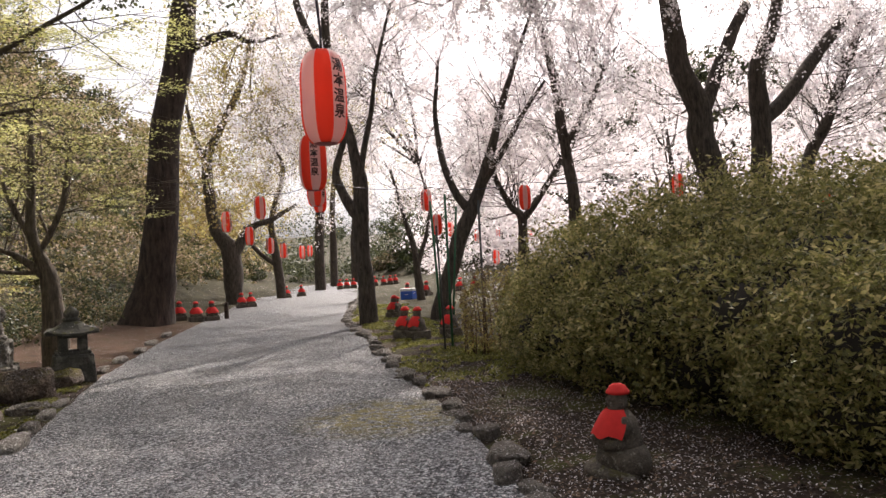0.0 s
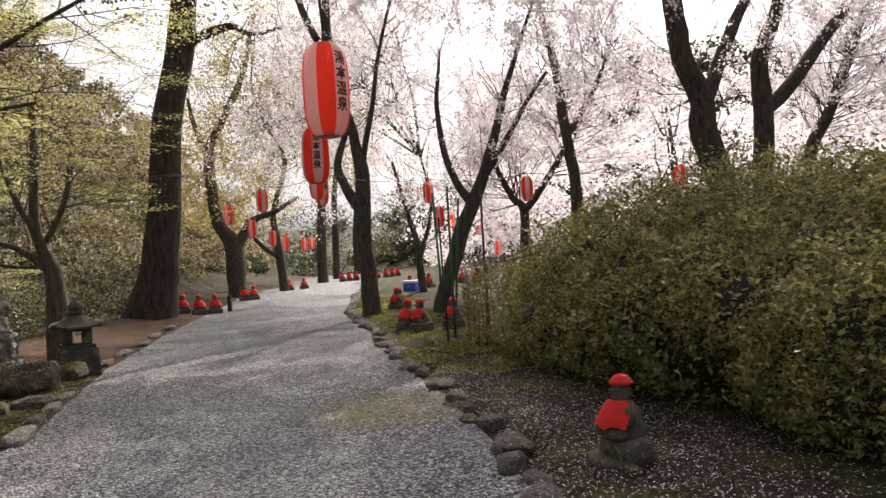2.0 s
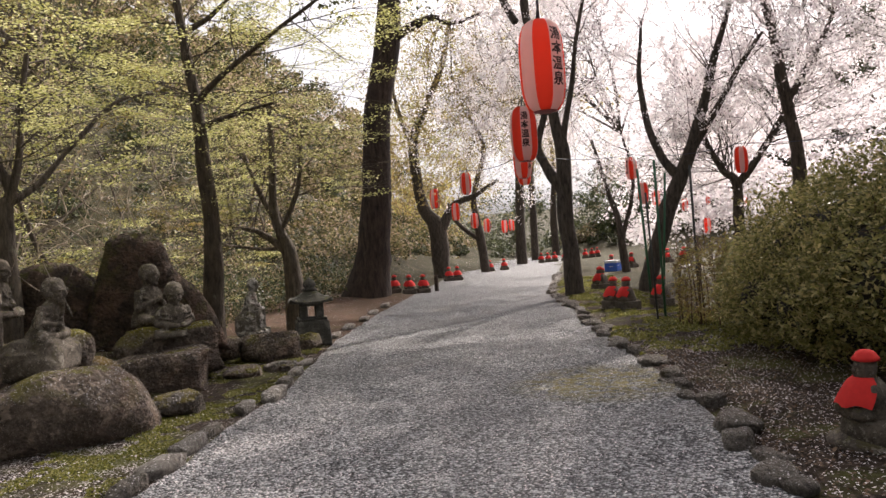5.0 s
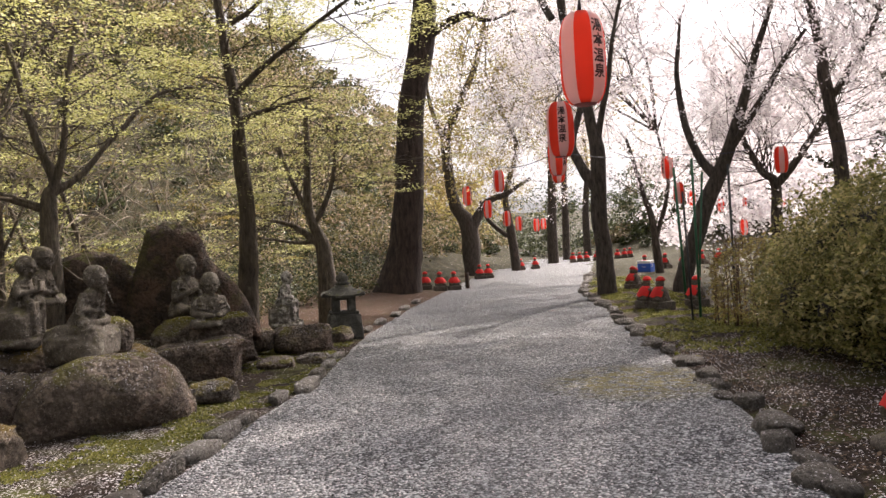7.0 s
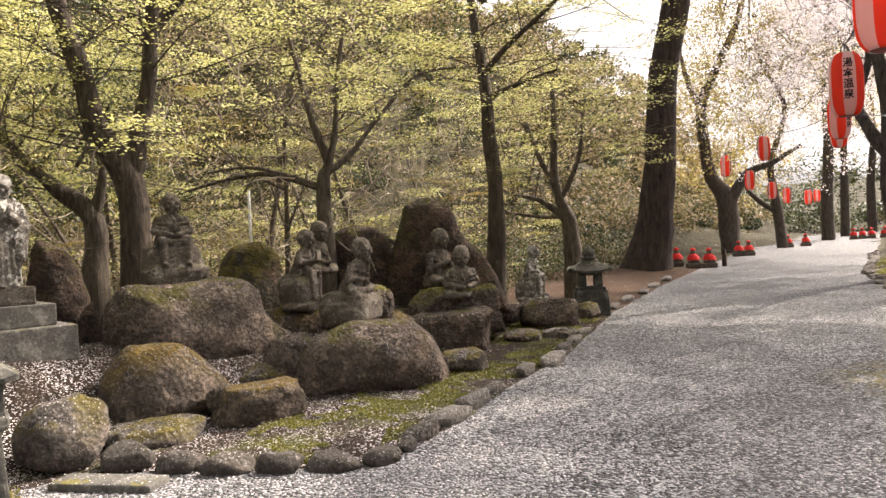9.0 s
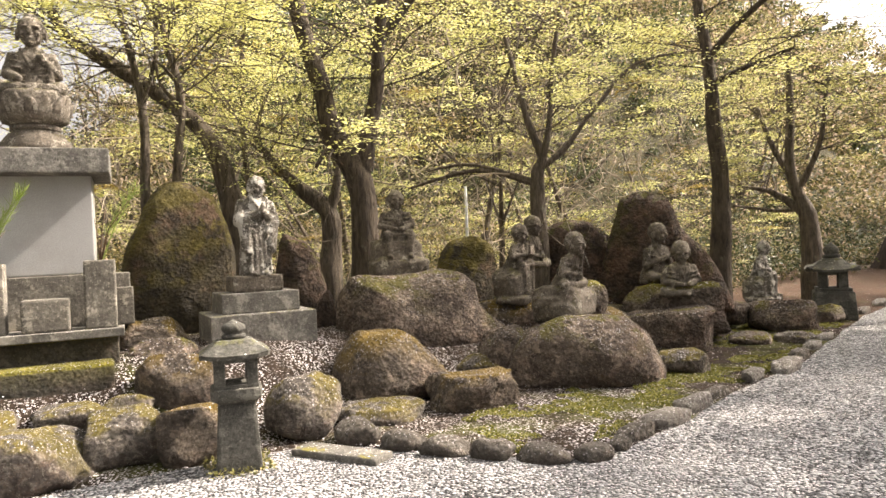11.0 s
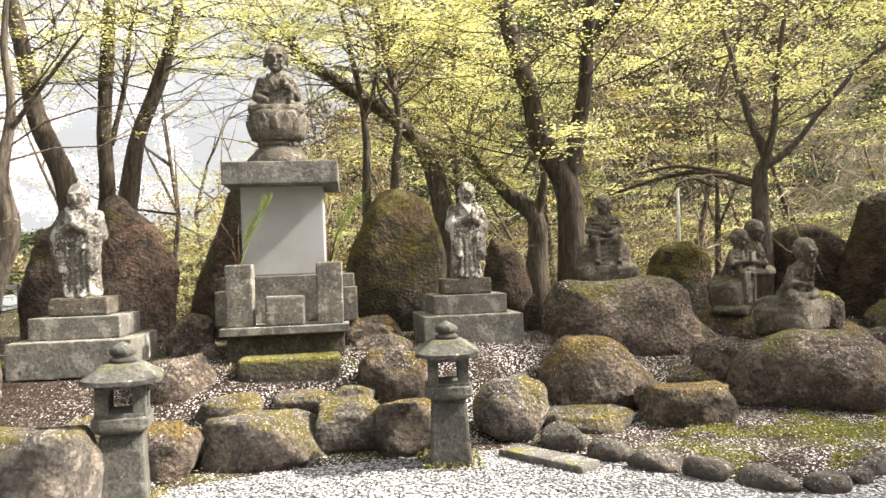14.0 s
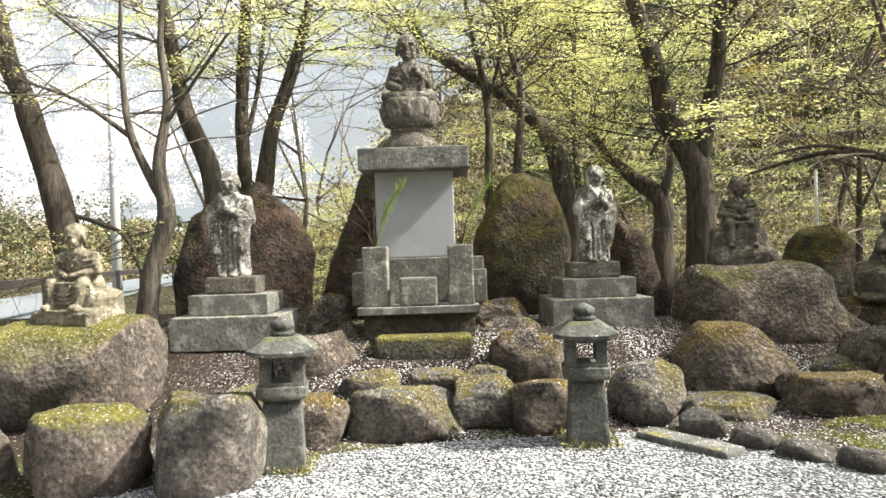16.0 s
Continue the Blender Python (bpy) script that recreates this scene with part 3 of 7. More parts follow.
def outline_stone(name, x, y, z, yaw, outline, deep, seed, material, label, rough=0.035, category="boulder", full=0.5):
    """A stone with its own silhouette: the outline (sideways, up) swells to a thickness."""
    pts = [np.array((*p, 0.0)) for p in outline]
    edge = [p[:2] for p in smooth_line(pts, 7)]
    a, b = edge[-1], edge[0]
    edge += [a + (b - a) * k / 14 for k in range(1, 14)]
    mid = np.array((sum(p[0] for p in edge) / len(edge), max(p[1] for p in edge) * 0.42))
    bm = bmesh.new()
    rings = []
    n = 9
    for side in (-1, 1):
        for k in range(n):
            if side > 0 and k == 0:
                continue
            t = k / (n - 1)
            s = 1 - 0.93 * t
            bulge = (1 - s * s) ** full
            ring = []
            for p in edge:
                q = mid + (p - mid) * s
                v = Vector((q[0], side * deep * 0.5 * bulge, q[1]))
                o = Vector((seed * 3.1, seed, 0))
                v += Vector(noise.noise_vector(v * 1.7 + o)) * rough * 2.2 + Vector(noise.noise_vector(v * 5 + o)) * rough * 0.8 + Vector(noise.noise_vector(v * 13 + o)) * rough * 0.3
                ring.append(bm.verts.new(v))
            rings.append((side, k, ring))
    m = len(edge)
    front = [r for s, k, r in rings if s < 0]
    back = [front[0]] + [r for s, k, r in rings if s > 0]
    for chain, flip in ((front, False), (back, True)):
        for p, q in zip(chain, chain[1:]):
            for i in range(m):
                f = (p[i], p[(i + 1) % m], q[(i + 1) % m], q[i])
                bm.faces.new(f[::-1] if flip else f)
        bm.faces.new(chain[-1] if not flip else chain[-1][::-1])
    bmesh.ops.recalc_face_normals(bm, faces=bm.faces[:])
    ob = part(name, bm, material)
    ob.matrix_basis = pose(x, y, z, 0, 0, yaw)
    return tagged(ob, label, category)

BROWN = "weathered brown boulder flecked with fallen petals"
MOSSY = "rounded boulder capped with orange-brown moss"
GREY = "grey granite boulder strewn with white petals"
rock(-5.42, 1.27, -0.03, 0.56, 0.47, 75, 2, ROCK_GREY, GREY)
rock(-5.20, 0.51, -0.03, 0.50, 0.44, 90, 3, ROCK_MOSS, MOSSY)
rock(-6.05, 0.50, 0.12, 0.62, 0.50, 90, 4, ROCK_MOSS, MOSSY)
rock(-5.38, 0.10, -0.03, 0.54, 0.38, 90, 5, ROCK_GREY, GREY, square=0.6)
rock(-5.25, -0.49, -0.03, 0.82, 0.38, 90, 6, ROCK_GREY, "long low mossy retaining boulder strewn with petals", square=0.55)
rock(-5.00, -1.05, -0.03, 0.46, 0.37, 90, 7, ROCK_MOSS, MOSSY, square=0.6)
rock(-4.25, -1.52, -0.05, 0.74, 0.66, 90, 8, ROCK_GREY, "large dark grey boulder with lichen spots", square=0.6)
rock(-4.27, -2.18, -0.05, 0.66, 0.52, 90, 9, ROCK_GREEN, "grey boulder topped with bright yellow moss", square=0.55)
rock(-4.10, -2.95, -0.05, 0.70, 0.50, 80, 44, ROCK, BROWN, square=0.6)
rock(-6.20, -1.25, 0.12, 0.62, 0.52, 90, 10, ROCK, "dark brown boulder strewn with petals")
rock(-6.62, -1.06, 0.35, 0.23, 0.32, 90, 11, ROCK, "small brown wedge stone")
rock(-6.94, -1.27, 0.35, 0.44, 0.56, 90, 12, ROCK_MOSS, MOSSY)
rock(-7.17, 0.38, 0.30, 0.62, 0.56, 90, 13, ROCK_MOSS, MOSSY)
rock(-6.72, 0.42, 0.25, 0.56, 0.40, 90, 14, ROCK, BROWN)
rock(-5.46, 2.66, -0.02, 0.72, 0.37, 70, 15, ROCK_MOSS, "low boulder thick with dark green moss", square=0.6)
rock(-5.48, 1.90, -0.02, 0.66, 0.20, 75, 16, ROCK_GREY, "flat grey stone strewn with petals")
rock(-6.35, -2.35, 0.15, 0.60, 0.30, 90, 18, ROCK_GREY, GREY)
rock(-6.20, -1.92, 0.10, 0.50, 0.30, 90, 19, ROCK, BROWN)
rock(-5.60, -1.60, 0.05, 0.55, 0.30, 90, 20, ROCK_GREY, GREY)
rock(-6.25, 3.42, 0.05, 0.55, 0.50, 60, 22, ROCK, BROWN)
rock(-6.63, 5.67, 0.05, 1.36, 0.47, 54, 24, ROCK, "long flat-topped brown boulder", square=0.5, deep=0.5)
rock(-6.85, 7.86, 0.02, 0.86, 0.45, 54, 25, ROCK, BROWN, square=0.6)
rock(-6.88, 6.14, 0.20, 1.26, 0.58, 50, 26, ROCK_GREEN, "mossy boulder under two seated statues", deep=0.5, square=0.6)
rock(-7.25, 4.12, 0.25, 1.00, 0.56, 54, 27, ROCK_MOSS, MOSSY, square=0.55)
rock(-6.35, 4.62, 0.20, 0.75, 0.42, 54, 45, ROCK_MOSS, MOSSY, square=0.6)
rock(-5.54, 4.92, 0.00, 0.52, 0.25, 54, 28, ROCK_GREY, GREY)
rock(-6.35, 3.15, 0.02, 0.46, 0.28, 54, 29, ROCK_GREY, GREY)
rock(-7.30, 7.45, 0.12, 0.46, 0.30, 54, 30, ROCK, BROWN)
rock(-6.32, 6.68, 0.02, 0.56, 0.16, 54, 31, ROCK, "flat dark stone half sunk in soil")
rock(-7.55, 2.02, 0.35, 0.26, 0.58, 90, 34, SLAB_ROCK, "small upright dark stone", "standing_stone", 0.7, rough=0.08)
outline_stone("boulder", -6.20, 2.27, -0.06, 90, [(-0.55, 0), (-0.52, 0.35), (-0.38, 0.60), (-0.21, 0.70), (0.03, 0.70), (0.31, 0.51), (0.49, 0.27), (0.55, 0)], 0.85, 1, ROCK_MOSS, MOSSY)
outline_stone("boulder", -5.75, -3.19, -0.03, 90, [(-0.74, 0), (-0.67, 0.72), (-0.45, 0.83), (0.13, 0.84), (0.61, 0.87), (0.73, 0.80), (0.76, 0.3), (0.74, 0)], 0.95, 2, ROCK_GREEN, "huge flat-topped boulder rimmed with yellow moss", full=0.35)
outline_stone("boulder", -7.15, 2.98, 0.05, 88, [(-0.95, 0), (-0.93, 0.62), (-0.82, 0.90), (-0.68, 1.0), (-0.19, 1.02), (0.36, 0.98), (0.57, 0.70), (0.89, 0.38), (1.01, 0.18), (0.96, 0)], 1.0, 3, ROCK, "very large brown boulder bearing a seated statue", full=0.4)
outline_stone("boulder", -5.82, 3.95, -0.08, 54, [(-0.73, 0), (-0.68, 0.3), (-0.51, 0.56), (-0.21, 0.69), (0.21, 0.70), (0.47, 0.61), (0.67, 0.39), (0.76, 0.15), (0.73, 0)], 0.95, 4, ROCK, "broad brown boulder with patches of moss and lichen", full=0.42)
outline_stone("standing_stone", -8.27, 0.66, 0.35, 90, [(-0.62, 0), (-0.56, 0.88), (-0.38, 1.39), (-0.2, 1.67), (0.03, 1.78), (0.32, 1.66), (0.53, 1.17), (0.62, 0)], 0.6, 5, MOSS_SLAB, "tall rounded standing stone covered in olive moss")
outline_stone("standing_stone", -8.09, 1.94, 0.35, 90, [(-0.33, 0), (-0.27, 1.09), (-0.13, 1.21), (0.09, 1.11), (0.26, 0.69), (0.33, 0)], 0.35, 6, SLAB_ROCK, "dark leaning standing stone")
outline_stone("standing_stone", -7.92, -2.86, 0.35, 90, [(-0.3, 0), (-0.26, 0.8), (-0.13, 1.32), (0.03, 1.44), (0.21, 1.4), (0.3, 0)], 0.35, 7, SLAB_ROCK, "dark mossy standing stone")
outline_stone("standing_stone", -8.03, -2.16, 0.30, 90, [(-0.54, 0), (-0.51, 1.15), (-0.21, 1.70), (-0.08, 1.79), (0.14, 1.69), (0.41, 1.34), (0.51, 0.87), (0.54, 0)], 0.45, 8, SLAB_ROCK, "tall brown standing stone with rusty stains")
outline_stone("standing_stone", -8.30, -0.98, 0.30, 90, [(-0.72, 0), (-0.57, 0.73), (-0.32, 1.36), (-0.11, 1.93), (0.06, 2.25), (0.22, 2.31), (0.44, 2.17), (0.67, 0)], 0.5, 9, SLAB_ROCK, "dark pointed standing stone behind the shrine")
outline_stone("standing_stone", -8.52, 4.09, 0.40, 54, [(-0.41, 0), (-0.34, 0.68), (-0.11, 0.96), (0.14, 1.03), (0.35, 0.93), (0.43, 0.5), (0.41, 0)], 0.5, 10, MOSS_SLAB, "rounded dark mossy standing stone")
outline_stone("standing_stone", -8.47, 5.70, 0.40, 54, [(-0.45, 0), (-0.36, 0.98), (-0.23, 1.13), (0.16, 1.17), (0.43, 1.02), (0.52, 0.77), (0.45, 0)], 0.45, 11, SLAB_ROCK, "rounded dark standing stone")
outline_stone("standing_stone", -7.64, 6.51, 0.28, 54, [(-0.86, 0), (-0.68, 0.85), (-0.47, 1.5), (-0.31, 1.62), (-0.04, 1.62), (0.15, 1.51), (0.32, 1.15), (0.68, 0.68), (0.98, 0)], 0.42, 12, SLAB_ROCK, "broad brown peaked memorial slab", rough=0.025)
rock(-6.42, 4.50, 0.50, 0.46, 0.40, 40, 46, ROCK_GREEN, "small boulder thick with yellow moss beside a statue")
rock(-7.02, 8.75, 0.02, 0.55, 0.30, 40, 41, ROCK_GREEN, "small mossy stone by the lantern")
rock(-6.10, 7.10, 0.00, 0.45, 0.16, 40, 42, KERB, "flat stone at the path edge")

# kerb of rounded field stones along both sides of the path
kerb = tagged(empty("kerb_left"), "row of rounded mossy kerb stones", "kerb", kind="structure")
KERB_STONES = [(-5.03, 1.55, 0.34, 0.17, 50), (-4.70, 1.76, 0.31, 0.13, 50), (-4.44, 1.95, 0.31, 0.12, 48), (-4.20, 2.16, 0.29, 0.13, 45),
               (-3.99, 2.40, 0.33, 0.12, 45), (-3.85, 2.66, 0.27, 0.10, 85), (-3.95, 2.93, 0.22, 0.08, 110)]
for i, (x, y, w, h, a) in enumerate(KERB_STONES):
    ob = rock_mesh("stone", w, w * 0.72, h + 0.03, 60 + i, KERB, detail=3)
    ob.matrix_basis, ob.parent = pose(x, y, -0.025, 0, 0, a), kerb
LONG_STONES = [(-4.08, 3.16, 0.30, 0.10, 100), (-4.22, 3.55, 0.42, 0.11, 108), (-4.46, 4.02, 0.40, 0.11, 112), (-4.66, 4.45, 0.32, 0.08, 110), (-4.92, 5.15, 0.30, 0.11, 110),
               (-5.04, 5.72, 0.42, 0.14, 112), (-5.35, 6.25, 0.34, 0.12, 112), (-5.75, 6.95, 0.36, 0.08, 115), (-6.1, 7.6, 0.34, 0.07, 115), (-7.4, 10.1, 0.45, 0.10, 115),
               (-7.9, 11.3, 0.5, 0.10, 115), (-8.4, 12.6, 0.5, 0.09, 115), (-9.0, 13.9, 0.5, 0.1, 112), (-9.7, 15.6, 0.5, 0.1, 112)]
for i, (x, y, w, h, a) in enumerate(LONG_STONES):
    ob = rock_mesh("stone", w * 1.15, w * 0.42, h * 0.8 + 0.04, 80 + i, KERB_PALE if i % 3 else KERB, detail=3, square=0.42, rough=0.08)
    ob.matrix_basis, ob.parent = pose(x, y, height(x, y) - 0.03, 0, 0, a), kerb
kerb_r = tagged(empty("kerb_right"), "uneven dark kerb stones beside the hedge", "kerb", kind="structure")
rk = random.Random(5)
y = 3.6
while y < 28:
    w = rk.uniform(0.20, 0.55)
    x = right_edge(y) + rk.uniform(-0.04, 0.10)
    ob = rock_mesh("stone", w, w * rk.uniform(0.5, 0.8), rk.uniform(0.07, 0.14), 120 + int(y * 10), KERB, detail=3, square=0.6)
    ob.matrix_basis, ob.parent = pose(x, y, height(x, y) - 0.03, 0, 0, 110 + rk.uniform(-25, 25)), kerb_r
    y += w * rk.uniform(0.85, 1.3)

white_slab = part("paving_slab", box(0.20, 0.66, 0.075, bevel=0.015), CUT)
white_slab.matrix_basis = pose(-4.74, 1.36, -0.02, 0, 0, -53)
tagged(white_slab, "pale flat granite slab sunk in the gravel", "paving slab")


# ---- statues ----
def statue(name, draw, m, material, label, voxel=0.010):
    bm = bmesh.new()
    draw(bm)
    ob = part(name, bm, material)
    ob.matrix_basis = m
    r = ob.modifiers.new("merge", "REMESH")
    r.mode, r.voxel_size, r.use_smooth_shade = "VOXEL", voxel, True
    s = ob.modifiers.new("soften", "SMOOTH")
    s.factor, s.iterations = 0.5, 1
    w = ob.modifiers.new("weathering", "DISPLACE")
    w.texture, w.strength, w.mid_level = PITTED, 0.016, 0.5
    return tagged(ob, label, "statue")


PITTED = bpy.data.textures.new("pitted_stone", "CLOUDS")
PITTED.noise_scale, PITTED.noise_depth = 0.05, 3


def limb(bm, a, b, r1, r2, n=9):
    a, b = Vector(a), Vector(b)
    for k in range(n):
        f = k / (n - 1)
        p = a.lerp(b, f)
        r = r1 + (r2 - r1) * f
        ball(bm, *p, r, r, r, seg=10)


def loft(bm, rows_, seg=24):
    """A robe or trunk from level ellipses (x, y, z, rx, ry)."""
    rings = [[bm.verts.new((x + rx * math.cos(2 * math.pi * k / seg), y + ry * math.sin(2 * math.pi * k / seg), z)) for k in range(seg)] for x, y, z, rx, ry in rows_]
    for a, b in zip(rings, rings[1:]):
        for k in range(seg):
            bm.faces.new((a[k], a[(k + 1) % seg], b[(k + 1) % seg], b[k]))
    bm.faces.new(rings[0][::-1])
    bm.faces.new(rings[-1])


def lump(bm, x, y, z, w, d, h, seed, square=0.6):
    """A rough block of stone standing on z."""
    o = Vector((seed * 2.7, seed * 1.3, seed))
    for v in ball(bm, 0, 0, 0, 1, 1, 1, seg=22):
        c = v.co.copy()
        q = Vector([math.copysign(abs(a) ** square, a) for a in c])
        q *= 1 + 0.16 * noise.noise(c * 1.6 + o) + 0.10 * noise.noise(c * 4 + o)
        v.co = Vector((x + q.x * w / 2, y + q.y * d / 2, z + (q.z + 1) * h / 2))


def face(bm, x, y, z, r, nod=0.0, turn=0.0, knot=0.0):
    """A plain carved head that looks towards -y, nodding and turned by degrees."""
    bm.verts.ensure_lookup_table()
    n0 = len(bm.verts)
    ball(bm, 0, 0.06 * r, 0.14 * r, r * 0.88, r * 0.98, r * 0.96)
    ball(bm, 0, -r * 0.22, -r * 0.42, r * 0.68, r * 0.68, r * 0.66)
    ball(bm, 0, -r * 0.95, -r * 0.12, r * 0.15, r * 0.20, r * 0.28, seg=8)
    for s in (-1, 1):
        ball(bm, s * r * 0.36, -r * 0.82, r * 0.20, r * 0.32, r * 0.17, r * 0.09, (0, s * 12, 0), seg=8)
        ball(bm, s * r * 0.42, -r * 0.72, -r * 0.32, r * 0.24, r * 0.20, r * 0.20, seg=8)
        ball(bm, s * r * 0.88, r * 0.1, -r * 0.22, r * 0.15, r * 0.22, r * 0.46, seg=8)
    ball(bm, 0, -r * 0.84, -r * 0.58, r * 0.27, r * 0.13, r * 0.08, seg=8)
    ball(bm, 0, -r * 0.72, -r * 0.86, r * 0.30, r * 0.2, r * 0.16, seg=8)
    if knot:
        ball(bm, 0, 0.05 * r, r * 0.98, r * knot, r * knot, r * knot * 0.7)
    bm.verts.ensure_lookup_table()
    m = Matrix.Translation((x, y, z)) @ Matrix.Rotation(radians(turn), 4, "Z") @ Matrix.Rotation(radians(nod), 4, "X")
    for v in bm.verts[n0:]:
        v.co = m @ v.co


def sitting(h, seat=0.0, legs="crossed", wide=1.0, lean=0.0, head=0.165, nod=8, turn=0, hold="lap", foot=0.0, block=(1.25, 1.0), knot=0.0, seed=1):
    """A seated robed figure of height h, on a stone of height seat, facing -y; foot is the height of the feet."""
    def draw(bm):
        k, z, w = h - seat, seat, wide
        ln = lean * k
        if seat:
            lump(bm, 0, 0.04 * k, -0.04, block[0] * k, block[1] * k, seat + 0.07, seed)
            if foot:
                lump(bm, 0, -0.10 * k, -0.04, block[0] * k * 1.08, block[1] * k * 1.05, foot + 0.05, seed + 3, 0.45)
        # trunk with sloping shoulders, heavy robe round the hips
        loft(bm, [(0, 0.03 * k, z - 0.03 * k, 0.28 * k * w, 0.22 * k), (0, 0.03 * k, z + 0.10 * k, 0.26 * k * w, 0.20 * k), (0, 0.02 * k - ln * 0.3, z + 0.26 * k, 0.215 * k * w, 0.165 * k),
                  (0, 0.01 * k - ln * 0.6, z + 0.42 * k, 0.225 * k * w, 0.155 * k), (0, -ln * 0.8, z + 0.53 * k, 0.215 * k * w, 0.135 * k), (0, -ln * 0.9, z + 0.60 * k, 0.14 * k * w, 0.11 * k), (0, -ln, z + 0.65 * k, 0.078 * k, 0.08 * k), (0, -ln, z + 0.72 * k, 0.072 * k, 0.075 * k)])
        hands = {"lap": ((0.06, -0.24, 0.22), (-0.06, -0.24, 0.22)), "chest": ((0.02, -0.24, 0.42), (-0.02, -0.24, 0.42)), "book": ((0.09, -0.34, 0.34), (-0.09, -0.34, 0.34)),
                 "mouth": ((0.03, -0.27, 0.64), (-0.16, -0.26, 0.26)), "bless": ((0.10, -0.17, 0.50), (-0.13, -0.26, 0.20))}[hold]
        for s, (hx, hy, hz) in zip((1, -1), hands):
            sh = Vector((s * 0.205 * k * w, -ln * 0.75, z + 0.52 * k))
            el = Vector((s * 0.265 * k * w, -0.05 * k - ln * 0.4, z + 0.29 * k))
            ha = Vector((hx * k, hy * k - ln * 0.5, z + hz * k))
            limb(bm, sh, el, 0.072 * k, 0.074 * k)
            limb(bm, el, ha, 0.066 * k, 0.044 * k, 11)
            ball(bm, *ha, 0.05 * k, 0.045 * k, 0.045 * k, seg=10)
            mid = el.lerp(ha, 0.45)
            limb(bm, mid, mid - Vector((0, -0.02 * k, max(0.04, mid.z - z - 0.12 * k))), 0.05 * k, 0.06 * k, 7)
            for i in range(3):
                limb(bm, sh.lerp(el, 0.25 + 0.3 * i) + Vector((s * 0.03 * k, -0.055 * k, 0)), ((s * (0.13 - 0.02 * i)) * k * w, -0.16 * k - ln * 0.5, z + (0.43 - 0.09 * i) * k), 0.016 * k, 0.014 * k, 9)
            limb(bm, (s * 0.12 * k, -0.085 * k - ln * 0.9, z + 0.60 * k), (0.0, -0.165 * k - ln * 0.55, z + 0.36 * k), 0.024 * k, 0.020 * k, 12)
            if legs == "crossed":
                limb(bm, (s * 0.12 * k, -0.02 * k, z + 0.09 * k), (s * 0.29 * k * w, -0.18 * k, z + 0.09 * k), 0.10 * k, 0.098 * k)
                limb(bm, (s * 0.30 * k * w, -0.20 * k, z + 0.075 * k), (-s * 0.02 * k, -0.31 * k, z + 0.06 * k), 0.085 * k, 0.062 * k, 10)
                limb(bm, (s * 0.28 * k * w, -0.27 * k, z + 0.11 * k), (0, -0.33 * k, z + 0.12 * k), 0.014 * k, 0.014 * k, 12)
            else:
                kx = 0.19 * k * w
                limb(bm, (s * 0.10 * k, -0.02 * k, z + 0.08 * k), (s * kx, -0.30 * k, z + 0.09 * k), 0.115 * k, 0.10 * k)
                limb(bm, (s * kx, -0.32 * k, z + 0.06 * k), (s * kx * 0.9, -0.34 * k, foot + 0.06 * k), 0.092 * k, 0.066 * k, 10)
                ball(bm, s * kx * 0.9, -0.42 * k, foot + 0.04 * k, 0.062 * k, 0.12 * k, 0.05 * k, seg=12)
                for i in range(3):
                    limb(bm, (s * kx * (1.4 - 0.35 * i), -0.27 * k - 0.05 * i * k, z + 0.06 * k), (s * kx * (1.5 - 0.2 * i), -0.2 * k - 0.08 * i * k, foot + 0.1 * k), 0.02 * k, 0.028 * k, 12)
        if legs == "down":
            limb(bm, (-0.15 * k * w, -0.34 * k, z + 0.10 * k), (0.15 * k * w, -0.34 * k, z + 0.10 * k), 0.03 * k, 0.03 * k, 14)
            limb(bm, (0, -0.27 * k, z), (0, -0.25 * k, foot + 0.08 * k), 0.11 * k, 0.11 * k, 8)
            for i in range(3):
                limb(bm, (-0.15 * k * w, -0.37 * k, z - (0.03 + 0.06 * i) * k), (0.02 * k, -0.36 * k, z - (0.09 + 0.07 * i) * k), 0.015 * k, 0.018 * k, 9)
                limb(bm, (0.15 * k * w, -0.37 * k, z - (0.03 + 0.06 * i) * k), (0.02 * k, -0.36 * k, z - (0.09 + 0.07 * i) * k), 0.015 * k, 0.018 * k, 9)
        face(bm, 0, -ln * 1.12 - 0.03 * k, z + (0.845 - 0.10 * lean) * k, head * k, nod, turn, knot)
        if hold == "book":
            box(0.24 * k, 0.05 * k, 0.20 * k, 0, -0.38 * k - ln * 0.5, z + 0.33 * k, 0.004, bm)
        if hold == "mouth":
            limb(bm, (0.03 * k, -0.30 * k - ln * 0.5, z + 0.66 * k), (-0.02 * k, -0.52 * k, z + 0.36 * k), 0.018 * k, 0.018 * k, 22)
    return draw


